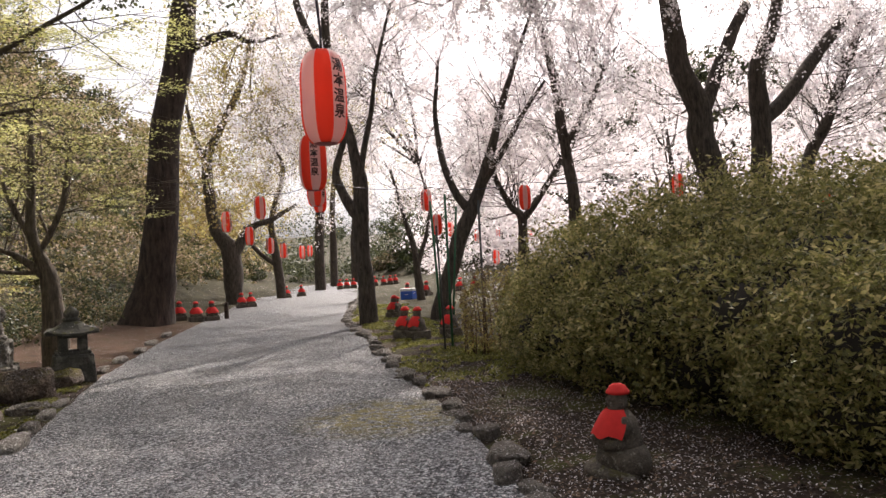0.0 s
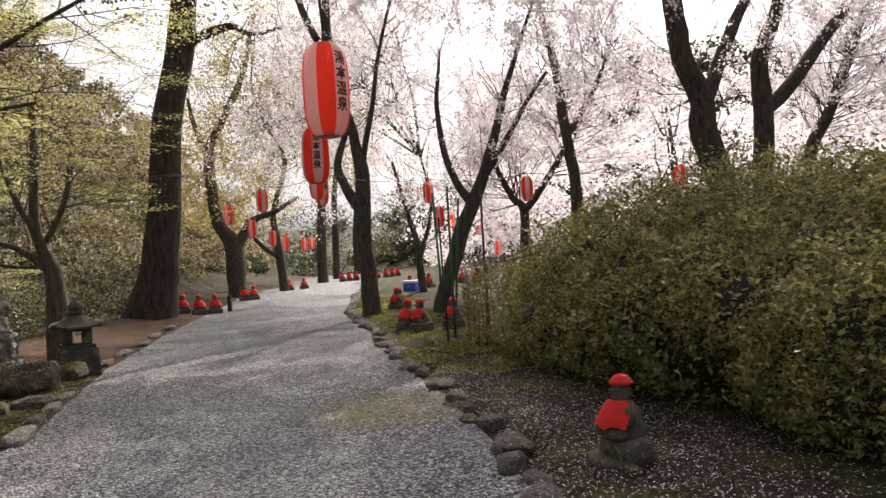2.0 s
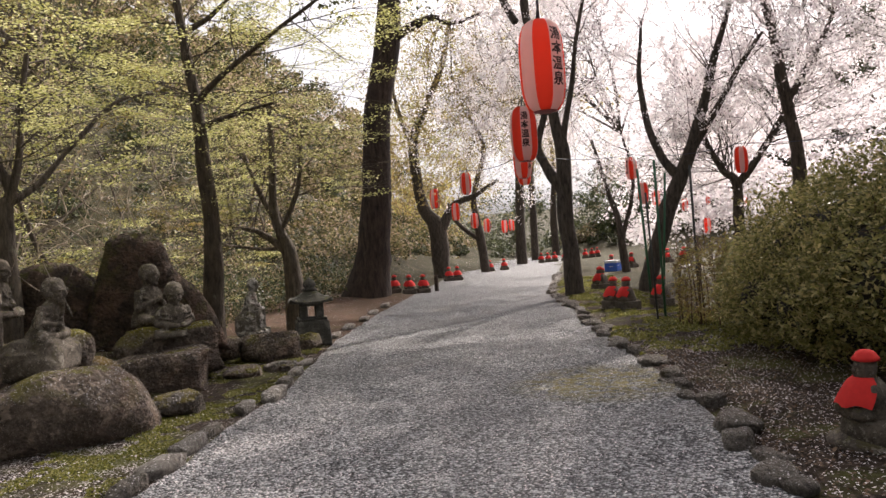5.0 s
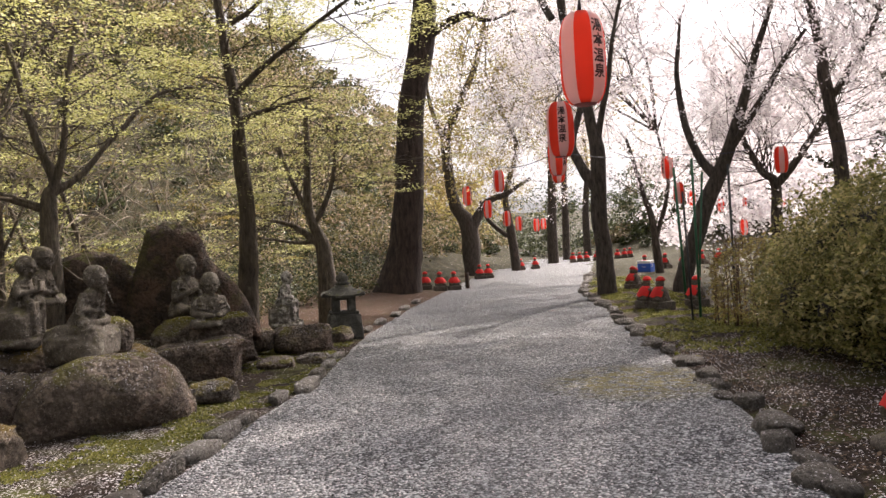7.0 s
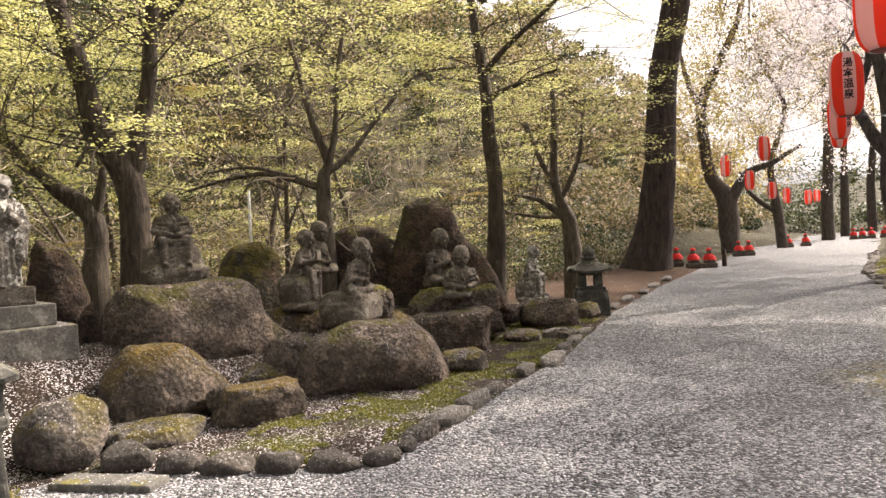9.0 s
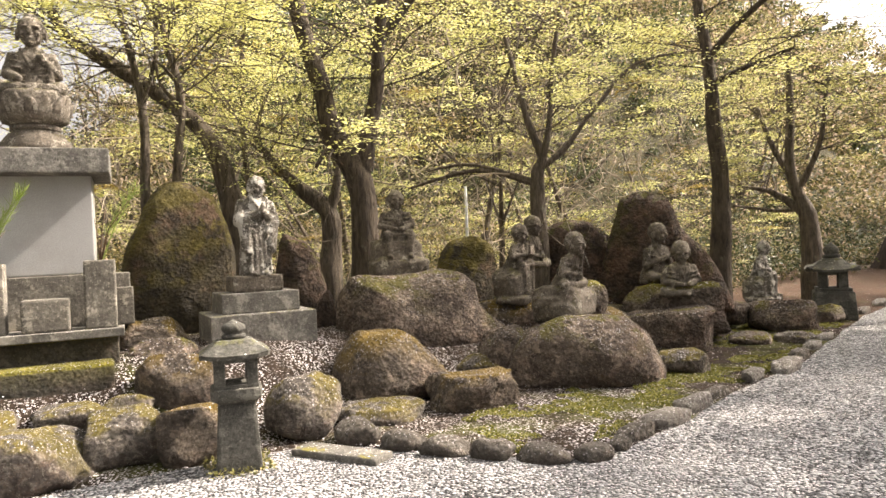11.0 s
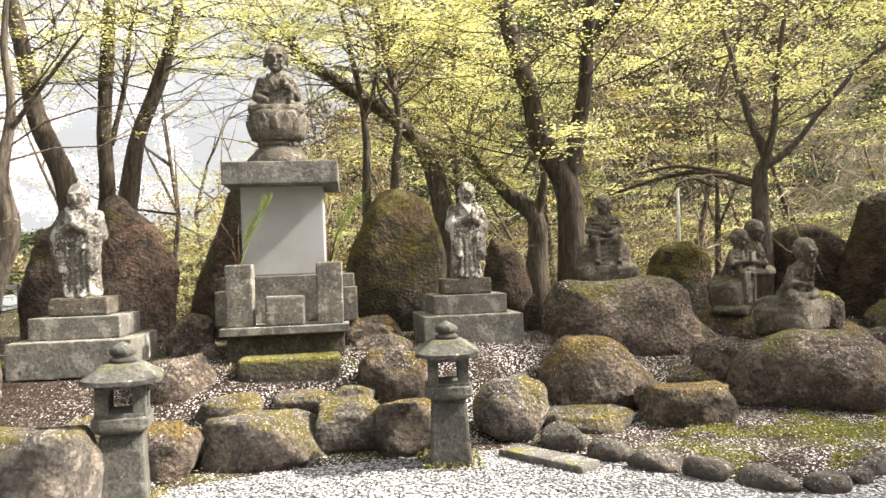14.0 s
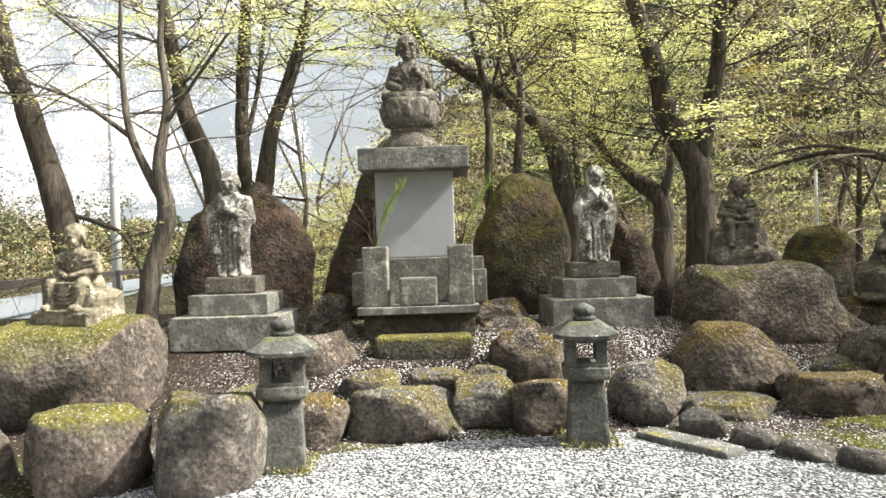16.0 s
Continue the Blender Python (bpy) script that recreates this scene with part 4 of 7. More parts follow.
def standing(h, nod=6, turn=0, sash=1):
    """A standing robed figure with joined palms, facing -y; long sleeves hang to the knee."""
    def draw(bm):
        k = h
        loft(bm, [(0, 0, 0, 0.155 * k, 0.115 * k), (0, 0, 0.03 * k, 0.168 * k, 0.122 * k), (0, 0, 0.22 * k, 0.16 * k, 0.115 * k), (0, 0, 0.42 * k, 0.155 * k, 0.108 * k), (0, 0, 0.58 * k, 0.165 * k, 0.112 * k),
                  (0, 0, 0.70 * k, 0.172 * k, 0.105 * k), (0, 0, 0.755 * k, 0.145 * k, 0.09 * k), (0, 0, 0.79 * k, 0.075 * k, 0.07 * k), (0, 0, 0.84 * k, 0.055 * k, 0.06 * k)])
        for s in (-1, 1):
            limb(bm, (s * 0.145 * k, 0, 0.715 * k), (s * 0.185 * k, -0.035 * k, 0.54 * k), 0.055 * k, 0.060 * k)
            limb(bm, (s * 0.185 * k, -0.04 * k, 0.54 * k), (s * 0.02 * k, -0.155 * k, 0.63 * k), 0.055 * k, 0.032 * k, 11)
            limb(bm, (s * 0.165 * k, -0.07 * k, 0.52 * k), (s * 0.145 * k, -0.085 * k, 0.27 * k), 0.048 * k, 0.040 * k, 11)
            limb(bm, (s * 0.11 * k, -0.10 * k, 0.53 * k), (s * 0.125 * k, -0.10 * k, 0.25 * k), 0.036 * k, 0.034 * k, 11)
            limb(bm, (s * 0.08 * k, -0.075 * k, 0.775 * k), (0, -0.115 * k, 0.64 * k), 0.022 * k, 0.018 * k, 10)
            ball(bm, s * 0.06 * k, -0.125 * k, 0.022 * k, 0.04 * k, 0.065 * k, 0.026 * k)
            for i in range(3):
                limb(bm, (s * (0.18 - 0.03 * i) * k, -0.075 * k - 0.012 * i * k, (0.60 - 0.03 * i) * k), (s * 0.06 * k, -0.135 * k, (0.50 - 0.07 * i) * k), 0.010 * k, 0.012 * k, 12)
        ball(bm, 0, -0.172 * k, 0.665 * k, 0.024 * k, 0.026 * k, 0.062 * k, seg=10)
        for i in range(5):
            x = -0.09 + 0.045 * i
            limb(bm, (x * k, -0.100 * k, 0.46 * k), ((x * 1.15 + 0.01) * k, -0.112 * k, 0.04 * k), 0.011 * k, 0.019 * k, 26)
        for i in range(3):
            limb(bm, (sash * 0.13 * k, -0.085 * k, (0.24 - 0.035 * i) * k), (-sash * 0.10 * k, -0.115 * k, (0.17 - 0.04 * i) * k), 0.012 * k, 0.014 * k, 16)
        face(bm, 0, -0.03 * k, 0.895 * k, 0.098 * k, nod, turn)
    return draw


# turn that makes a figure face +x (towards the path)
FACE = 90
statue("seated_statue", sitting(0.78, 0.27, "down", 1.5, 0.06, 0.18, 14, -8, "lap", 0.12, (1.15, 0.8)), pose(-5.88, -3.08, 0.80, 0, 0, FACE - 16), STATUE_PALE, "pale seated stone monk on a mossy boulder", 0.008)
statue("seated_statue", sitting(0.90, 0.40, "down", 1.28, 0.04, 0.195, 6, 0, "lap", 0.20, (1.15, 0.80), seed=5), pose(-7.42, 2.80, 1.02, 0, 0, FACE - 10), STATUE_DARK, "dark seated stone figure on a rock seat")
statue("seated_statue", sitting(0.82, 0.34, "down", 1.20, 0.12, 0.205, 14, 0, "book", 0.06, (1.15, 0.75), seed=7), pose(-7.20, 4.10, 0.69, 0, 0, FACE + 36), STATUE_DARK, "seated stone monk reading from an open book")
statue("seated_statue", sitting(0.60, 0.0, "crossed", 1.2, 0.06, 0.19, 8, -10, "lap"), pose(-7.66, 4.58, 1.02, 0, 0, FACE + 30), STATUE_DARK, "seated stone monk behind the reader")
statue("seated_statue", sitting(0.82, 0.30, "crossed", 1.36, 0.18, 0.205, 10, 0, "mouth", 0.0, (1.22, 1.0), seed=9), pose(-6.16, 4.06, 0.56, 0, 0, FACE + 30), STATUE_DARK, "stooped old stone monk playing a flute on a rock")
statue("seated_statue", sitting(0.62, 0.0, "crossed", 1.28, 0.08, 0.19, 22, -14, "lap"), pose(-6.78, 6.06, 0.62, 0, 0, FACE - 16), STATUE, "seated stone boy with hands in his lap")
statue("seated_statue", sitting(0.70, 0.0, "crossed", 1.15, 0.04, 0.17, 8, 20, "chest"), pose(-7.22, 6.10, 0.78, 0, 0, FACE + 10), STATUE_DARK, "seated stone boy against the memorial slab")
statue("seated_statue", sitting(0.82, 0.32, "down", 1.15, 0.10, 0.185, 8, -10, "lap", 0.06, (1.0, 0.72), seed=13), pose(-7.55, 8.22, 0.36, 0, 0, FACE + 22), STATUE_LICHEN, "stone figure blotched white with lichen on a low rock")


def plinth(x, y, z, yaw, label):
    top = empty("statue_plinth", pose(x, y, z, 0, 0, yaw))
    part("lower_block", box(0.94, 0.80, 0.29, 0, 0, -0.05, 0.012), CUT, top, smooth=False)
    part("upper_block", box(0.70, 0.58, 0.18, 0, 0.02, 0.242, 0.012), CUT, top, smooth=False)
    part("footing", box(0.46, 0.40, 0.15, 0, 0.02, 0.424, 0.02), STATUE_DARK, top, smooth=False)
    return tagged(top, label, "plinth")


plinth(-6.62, -2.06, 0.54, FACE, "two-stepped granite plinth with a dark footing stone")
statue("standing_statue", standing(0.96), pose(-6.62, -2.08, 1.105, 0, 0, FACE - 4), STATUE_LICHEN, "lichen-blotched standing stone monk with joined hands", 0.008)
plinth(-7.15, 1.26, 0.56, FACE + 2, "two-stepped granite plinth with a dark footing stone")
statue("standing_statue", standing(0.94, 10, 14, -1), pose(-7.12, 1.27, 1.125, 0, 2, FACE + 14), STATUE_LICHEN, "lichen-blotched standing stone monk turned sideways", 0.008)


# ---- main shrine ----
def petal_leaf(w, r, h, swell):
    """A pointed lotus petal, thick and cupped, rising from radius r and leaning out by swell."""
    bm = bmesh.new()
    rows_ = []
    for j in range(7):
        f = j / 6
        half = w * (math.sin(math.pi * min(1, 0.22 + 0.78 * f) * 0.98) ** 0.7) * (1 - f ** 4 * 0.85)
        row = []
        for i in range(5):
            u = i / 2 - 1
            out = r + swell * math.sin(f * math.pi / 2) + 0.022 * (1 - u * u) - 0.25 * half * u * u
            row.append((out, half * u, h * f))
        rows_.append(row)
    fr = [[bm.verts.new(p) for p in row] for row in rows_]
    bk = [[bm.verts.new((p[0] - 0.03, p[1] * 0.9, p[2])) for p in row] for row in rows_]
    for j in range(6):
        for i in range(4):
            bm.faces.new((fr[j][i], fr[j][i + 1], fr[j + 1][i + 1], fr[j + 1][i]))
            bm.faces.new((bk[j][i + 1], bk[j][i], bk[j + 1][i], bk[j + 1][i + 1]))
        bm.faces.new((bk[j][0], fr[j][0], fr[j + 1][0], bk[j + 1][0]))
        bm.faces.new((fr[j][4], bk[j][4], bk[j + 1][4], fr[j + 1][4]))
    for i in range(4):
        bm.faces.new((fr[6][i], fr[6][i + 1], bk[6][i + 1], bk[6][i]))
        bm.faces.new((bk[0][i], bk[0][i + 1], fr[0][i + 1], fr[0][i]))
    return bm


def shrine():
    top = empty("memorial_shrine", pose(-6.9, -0.405, 0.0, 0, 0, 90))   # local -y looks towards +x
    part("foundation", box(0.98, 0.70, 0.46, 0, -0.10, 0.28, 0.01), STEP_MOSS, top, smooth=False)
    part("base_slab", box(1.07, 0.66, 0.065, 0, -0.20, 0.742, 0.008), CUT, top, smooth=False)
    part("rear_wall", box(1.19, 0.20, 0.42, 0, -0.02, 0.808, 0.012), CUT_WORN, top, smooth=False)
    part("left_wing", box(0.13, 0.20, 0.30, -0.55, -0.132, 0.808, 0.01), CUT_WORN, top, smooth=False)
    part("right_wing", box(0.13, 0.20, 0.30, 0.55, -0.132, 0.808, 0.01), CUT_WORN, top, smooth=False)
    for s in (-1, 1):
        part("flower_post", box(0.225, 0.20, 0.53, s * 0.378, -0.36, 0.808, 0.015), CUT_WORN, top, smooth=False)
    part("offering_box", box(0.33, 0.20, 0.25, 0, -0.38, 0.808, 0.02), CUT_WORN, top, smooth=False)
    part("body", box(0.735, 0.50, 0.82, -0.03, 0.20, 1.232, 0.012), PANEL, top, "smooth grey polished granite body", smooth=False)
    part("cap_slab", box(1.00, 0.90, 0.20, -0.02, 0.15, 2.032, 0.012), CUT, top, smooth=False)
    dome = lathe([(0.27, 2.234), (0.275, 2.26), (0.26, 2.31), (0.215, 2.37), (0.18, 2.40), (0.18, 2.41)], 28, None, -0.06, 0.1)
    base = part("petal_base", dome, STATUE_DARK, top)
    lower = part("petal", petal_leaf(0.10, 0.255, 0.15, -0.075), STATUE_DARK, base)
    lower.matrix_basis = pose(-0.06, 0.1, 2.25)
    for k in range(1, 8):
        twin = new("petal", lower.data)
        twin.parent, twin.matrix_basis = base, pose(-0.06, 0.1, 2.25, 0, 0, 45 * k)
    part("neck_ring", lathe([(0.175, 2.405), (0.188, 2.412), (0.188, 2.445), (0.175, 2.455)], 28, None, -0.06, 0.1), STATUE_DARK, top)
    bowl = lathe([(0.17, 2.452), (0.205, 2.465), (0.25, 2.51), (0.268, 2.57), (0.27, 2.64), (0.268, 2.69), (0.255, 2.72), (0.2, 2.725)], 28, None, -0.06, 0.1)
    seat = part("lotus_seat", bowl, STATUE, top)
    petal = part("petal", petal_leaf(0.105, 0.215, 0.185, 0.055), STATUE_DARK, seat)
    petal.matrix_basis = pose(-0.06, 0.1, 2.475)
    for k in range(1, 16):
        high = k % 2
        twin = new("petal", petal.data)
        twin.parent, twin.matrix_basis = seat, pose(-0.06, 0.1, 2.475 + 0.035 * high, 0, 0, 22.5 * k) @ Matrix.Scale(1.0 - 0.02 * high, 4)
    return tagged(top, "grey granite memorial shrine with offering box and lotus seat", "shrine")


shrine()
statue("seated_statue", sitting(0.64, 0.0, "crossed", 1.06, 0.0, 0.185, 4, 0, "bless", knot=0.42), pose(-7.0, -0.465, 2.69, 0, 0, FACE), STATUE, "stone buddha seated on a lotus pedestal", 0.007)
step = part("mossy_step", box(0.82, 0.34, 0.30, 0, 0, 0, 0.03), STEP_MOSS)
step.matrix_basis = pose(-6.32, -0.36, 0.27, 0, 0, 90)
tagged(step, "low stone step topped with bright moss", "step")
for i, (x, y, w) in enumerate(((-5.85, -0.75, 0.5), (-5.82, -0.2, 0.55), (-5.9, 0.15, 0.35))):
    rock(x, y, 0.16, w, 0.20, 90, 150 + i, ROCK_GREY, "flat stepping stone strewn with petals", "stepping_stone", 0.7, square=0.55, detail=3)


def sprig(x, y, z, yaw, seed):
    """Bare twigs and a pine tip in a post's hole."""
    top = empty("offering_sprig", pose(x, y, z, 0, 0, yaw))
    r = random.Random(seed)
    for k in range(4):
        a, l = r.uniform(-0.5, 0.5), r.uniform(0.25, 0.48)
        pts = [(0, 0, -0.04), (a * 0.15, r.uniform(-.05, .05), l * 0.5), (a * 0.5, r.uniform(-.1, .1), l)]
        tube_part("twig", pts, [0.006, 0.004, 0.002], TWIG, top, 5)
    rng = np.random.default_rng(seed)
    lean = 0.28
    verts, faces = [], []
    tube_arrays([(0, 0, -0.04), (lean * 0.4, -0.02, 0.25), (lean, -0.04, 0.55)], [0.006, 0.005, 0.003], 5, verts, faces)
    for k in range(130):
        f = rng.uniform(0.35, 1.0)
        p = Vector((lean * (0.25 * f + 0.75 * f * f), -0.04 * f, -0.04 + 0.59 * f))
        d = Vector(rng.normal(size=3)) * 0.5 + Vector((0.4, 0, 1.0))
        q = p + d.normalized() * 0.10
        tube_arrays([p, q], [0.0022, 0.001], 3, verts, faces)
    me = bpy.data.meshes.new("pine_tip")
    me.from_pydata(verts, [], faces)
    me.materials.append(PINE_SPRIG)
    tip = new("pine_tip", me)
    tip.parent = top
    return tagged(top, "bare twigs and a green pine tip as offering", "offering")


sprig(-6.55, -0.79, 1.338, 90, 1)
sprig(-6.55, -0.02, 1.338, 90, 2)


# ---- stone lanterns ----
def toro_roof(bm, rows_, n=6):
    """A square roof from (half side, height, corner lift) rows."""
    rings = []
    for r, z, lift in rows_:
        ring = []
        for side in range(4):
            for i in range(n):
                u = -1 + 2 * i / n
                c, s = ((1, u), (-u, 1), (-1, -u), (u, -1))[side]
                k = 1 - 0.09 * abs(u) ** 5
                ring.append(bm.verts.new((r * c * k, r * s * k, z + lift * abs(u) ** 3)))
        rings.append(ring)
    m = len(rings[0])
    for a, b in zip(rings, rings[1:]):
        for k in range(m):
            bm.faces.new((a[k], a[(k + 1) % m], b[(k + 1) % m], b[k]))
    bm.faces.new(rings[0][::-1])
    bm.faces.new(rings[-1])
    return bm


def toro():
    top = empty("stone_lantern")
    part("shaft", box(0.275, 0.275, 0.46, 0, 0, -0.03, 0.02, taper=0.80), TORO, top, smooth=False)
    part("shelf", toro_roof(bmesh.new(), [(0.108, 0.428, 0), (0.148, 0.455, 0), (0.152, 0.47, 0), (0.152, 0.515, 0), (0.146, 0.522, 0)]), TORO, top, smooth=False)
    for sx in (-1, 1):
        for sy in (-1, 1):
            part("pillar", box(0.068, 0.068, 0.135, sx * 0.095, sy * 0.095, 0.542, 0.006), TORO, top, smooth=False)
    part("sill", box(0.262, 0.262, 0.025, 0, 0, 0.520, 0.005), TORO, top, smooth=False)
    part("lintel", box(0.262, 0.262, 0.030, 0, 0, 0.675, 0.006), TORO, top, smooth=False)
    part("roof", toro_roof(bmesh.new(), [(0.13, 0.700, 0.0), (0.205, 0.704, 0.012), (0.208, 0.728, 0.016), (0.165, 0.758, 0.008), (0.125, 0.790, 0.0), (0.105, 0.806, 0.0), (0.09, 0.810, 0.0)]), TORO, top, smooth=False)
    part("finial", lathe([(0.06, 0.808), (0.072, 0.815), (0.072, 0.835), (0.050, 0.842), (0.066, 0.855), (0.074, 0.872), (0.066, 0.893), (0.04, 0.908), (0.018, 0.918), (0.006, 0.926)], 18), TORO, top)
    return tagged(top, "small square granite garden lantern standing on gravel", "stone lantern", "pair of stone lanterns")


toro_right = toro()
toro_right.matrix_basis = pose(-4.86, 0.75, 0.0, 0, 0, 84)
toro_left = copy_thing(toro_right, pose(-4.50, -1.15, 0.0, 0, 1.2, 100))
toro_left["label"] = "small square granite garden lantern with green lichen at the foot"
for x, y, s in ((-4.86, 0.75, 1), (-4.50, -1.15, 2)):
    rng = np.random.default_rng(s)
    pts = np.column_stack([rng.uniform(-0.2, 0.2, 500), rng.uniform(-0.2, 0.2, 500), rng.uniform(0, 0.05, 500)])
    tuft = leaf_mesh("moss_tuft", pts, rng.uniform(0.015, 0.035, 500), AZALEA, rng)
    tuft.location = (x, y, 0.012)
    tagged(tuft, "green moss round the lantern foot", "moss", kind="stuff")


def far_toro():
    top = empty("stone_lantern", pose(-7.25, 9.3, height(-7.25, 9.3), 0, 0, 40))
    part("base", box(0.58, 0.56, 0.41, 0, 0, -0.03, 0.04, taper=0.9), TORO, top, smooth=False)
    part("waist", box(0.46, 0.46, 0.05, 0, 0, 0.375, 0.015), TORO, top, smooth=False)
    for sx in (-1, 1):
        for sy in (-1, 1):
            part("pillar", box(0.125, 0.125, 0.19, sx * 0.125, sy * 0.125, 0.422, 0.012), TORO, top, smooth=False)
    part("lintel", box(0.37, 0.37, 0.05, 0, 0, 0.608, 0.01), TORO, top, smooth=False)
    part("roof", toro_roof(bmesh.new(), [(0.18, 0.650, 0.0), (0.345, 0.655, 0.045), (0.35, 0.685, 0.05), (0.25, 0.735, 0.015), (0.16, 0.80, 0.0), (0.11, 0.835, 0.0), (0.09, 0.84, 0.0)]), TORO, top, smooth=False)
    part("finial", lathe([(0.10, 0.838), (0.12, 0.85), (0.12, 0.88), (0.08, 0.895), (0.10, 0.92), (0.105, 0.96), (0.08, 1.0), (0.04, 1.03), (0.01, 1.06)], 16), TORO, top)
    return tagged(top, "squat old stone lantern with a wide umbrella roof", "stone lantern")


far_toro()


# ---- small capped statues with red bibs ----
def jizo_mesh(kind):
    """A bibbed and capped little stone figure, all one mesh, facing -y. kind 0: on a boulder, 1: plain, 2: on a block."""
    bm = bmesh.new()
    z = 0.0
    if kind == 0:
        ball(bm, 0, 0.02, 0.09, 0.20, 0.16, 0.14)
        ball(bm, -0.03, -0.03, 0.02, 0.22, 0.18, 0.07)
        z = 0.17
    elif kind == 2:
        box(0.34, 0.30, 0.14, bevel=0.02, bm=bm)
        z = 0.13
    lathe([(0.135, z), (0.145, z + 0.03), (0.125, z + 0.10), (0.115, z + 0.16), (0.075, z + 0.215), (0.045, z + 0.235)], 16, bm)
    for s in (-1, 1):
        ball(bm, s * 0.10, -0.02, z + 0.12, 0.04, 0.055, 0.085)
        ball(bm, s * 0.075, -0.085, z + 0.04, 0.075, 0.06, 0.045)
    ball(bm, 0, 0.0, z + 0.285, 0.056, 0.064, 0.082)
    ball(bm, 0, -0.018, z + 0.255, 0.046, 0.052, 0.048)
    ball(bm, 0, -0.070, z + 0.275, 0.009, 0.013, 0.020, seg=8)
    for s in (-1, 1):
        ball(bm, s * 0.022, -0.058, z + 0.296, 0.020, 0.012, 0.006, seg=8)
        ball(bm, s * 0.055, 0.006, z + 0.272, 0.010, 0.016, 0.030, seg=8)
    # knitted cap with a rolled rim
    n0 = len(bm.faces)
    lathe([(0.060, z + 0.322), (0.071, z + 0.326), (0.074, z + 0.336), (0.068, z + 0.347), (0.062, z + 0.352), (0.050, z + 0.372), (0.03, z + 0.384), (0.008, z + 0.388)], 18, bm, 0, 0.006)
    # bib, a draped cloth
    cols, rows_ = 10, 6
    grid = []
    for j in range(rows_ + 1):
        f = j / rows_
        row = []
        for i in range(cols + 1):
            a = (i / cols - 0.5) * math.radians(185 - 45 * f) - 0.12 * f
            r = 0.068 + (0.108 + 0.006 * math.sin(i * 2.1)) * f ** 0.65
            row.append(bm.verts.new((r * math.sin(a), -r * math.cos(a) * 0.95 - 0.004, z + 0.236 - 0.150 * f * (1 - 0.25 * abs(i / cols - 0.4)) + 0.012 * math.sin(i * 1.7) * f - 0.02 * f * (i / cols))))
        grid.append(row)
    for j in range(rows_):
        for i in range(cols):
            bm.faces.new((grid[j][i], grid[j + 1][i], grid[j + 1][i + 1], grid[j][i + 1]))
    bm.faces.ensure_lookup_table()
    for f in bm.faces[n0:]:
        f.material_index = 1
    me = bpy.data.meshes.new("capped_statue")
    bm.to_mesh(me)
    bm.free()
    me.materials.append(STATUE_DARK)
    me.materials.append(RED_CLOTH)
    me.polygons.foreach_set("use_smooth", [True] * len(me.polygons))
    return me


JIZO = [jizo_mesh(k) for k in range(3)]


def jizo(x, y, yaw, kind=2, s=1.0, label="small stone statue with red knitted cap and bib"):
    ob = new("capped_statue", JIZO[kind])
    ob.matrix_basis = pose(x, y, height(x, y) - 0.01, 0, 0, yaw) @ Matrix.Scale(s, 4)
    return tagged(ob, label, "statue", "capped statues along the path")


jizo(0.07, 4.90, -62, 0, 1.02, "stone statue in red cap and bib on a boulder")
jizo(-3.28, 13.15, -50, 2, 1.15, "pair of bibbed stone statues on a block")
jizo(-3.00, 12.95, -50, 2, 1.15, "pair of bibbed stone statues on a block")
jizo(-2.45, 13.3, -60, 2, 1.1)
jizo(-4.70, 17.9, -50, 2, 1.15)
jizo(-4.95, 19.2, -50, 2, 1.0)
for x, y in ((-12.30, 20.55), (-11.40, 19.95), (-11.10, 20.35), (-13.30, 26.8), (-13.0, 27.0), (-14.5, 34.2), (-14.1, 35.2)):
    jizo(x, y, 40, 2, 1.2)
rj = random.Random(9)
for k in range(9):
    jizo(-14.6 + 0.33 * k + rj.uniform(-.1, .1), 43 + 0.5 * k, 20 + rj.uniform(-20, 20), 2, 1.25)
for k in range(5):
    jizo(-6.6 + 0.5 * k, 27.5 + 1.3 * k, -30, 2, 1.2)
marker = part("dark_marker_post", box(0.12, 0.10, 0.55, 0, 0, -0.02, 0.02), SLAB_ROCK)
marker.location = (-10.9, 20.9, height(-10.9, 20.9))
tagged(marker, "dark stone marker post beside statues", "marker post")


# ---- paper lanterns ----
def glyphs(ch, size):
    """The outline of one character as vertices and faces."""
    cu = bpy.data.curves.new("glyph", "FONT")
    cu.body, cu.size, cu.align_x, cu.align_y, cu.resolution_u = ch, size, "CENTER", "CENTER", 2
    cu.offset = 0.0022
    ob = bpy.data.objects.new("glyph", cu)
    scene.collection.objects.link(ob)
    bpy.context.view_layer.update()
    me = bpy.data.meshes.new_from_object(ob.evaluated_get(bpy.context.evaluated_depsgraph_get()))
    bpy.data.objects.remove(ob)
    bm = bmesh.new()
    bm.from_mesh(me)
    bmesh.ops.triangulate(bm, faces=bm.faces[:])
    bm.verts.index_update()
    vs = [v.co.copy() for v in bm.verts]
    fs = [tuple(v.index for v in f.verts) for f in bm.faces]
    bm.free()
    return vs, fs


LAN_H, LAN_R = 0.55, 0.137


def lan_radius(f):
    """The lantern's radius at height f from 0 (bottom) to 1."""
    e = abs(2 * f - 1)
    return LAN_R * (0.50 + 0.50 * max(0.0, 1 - e ** 3.6) ** 0.62)


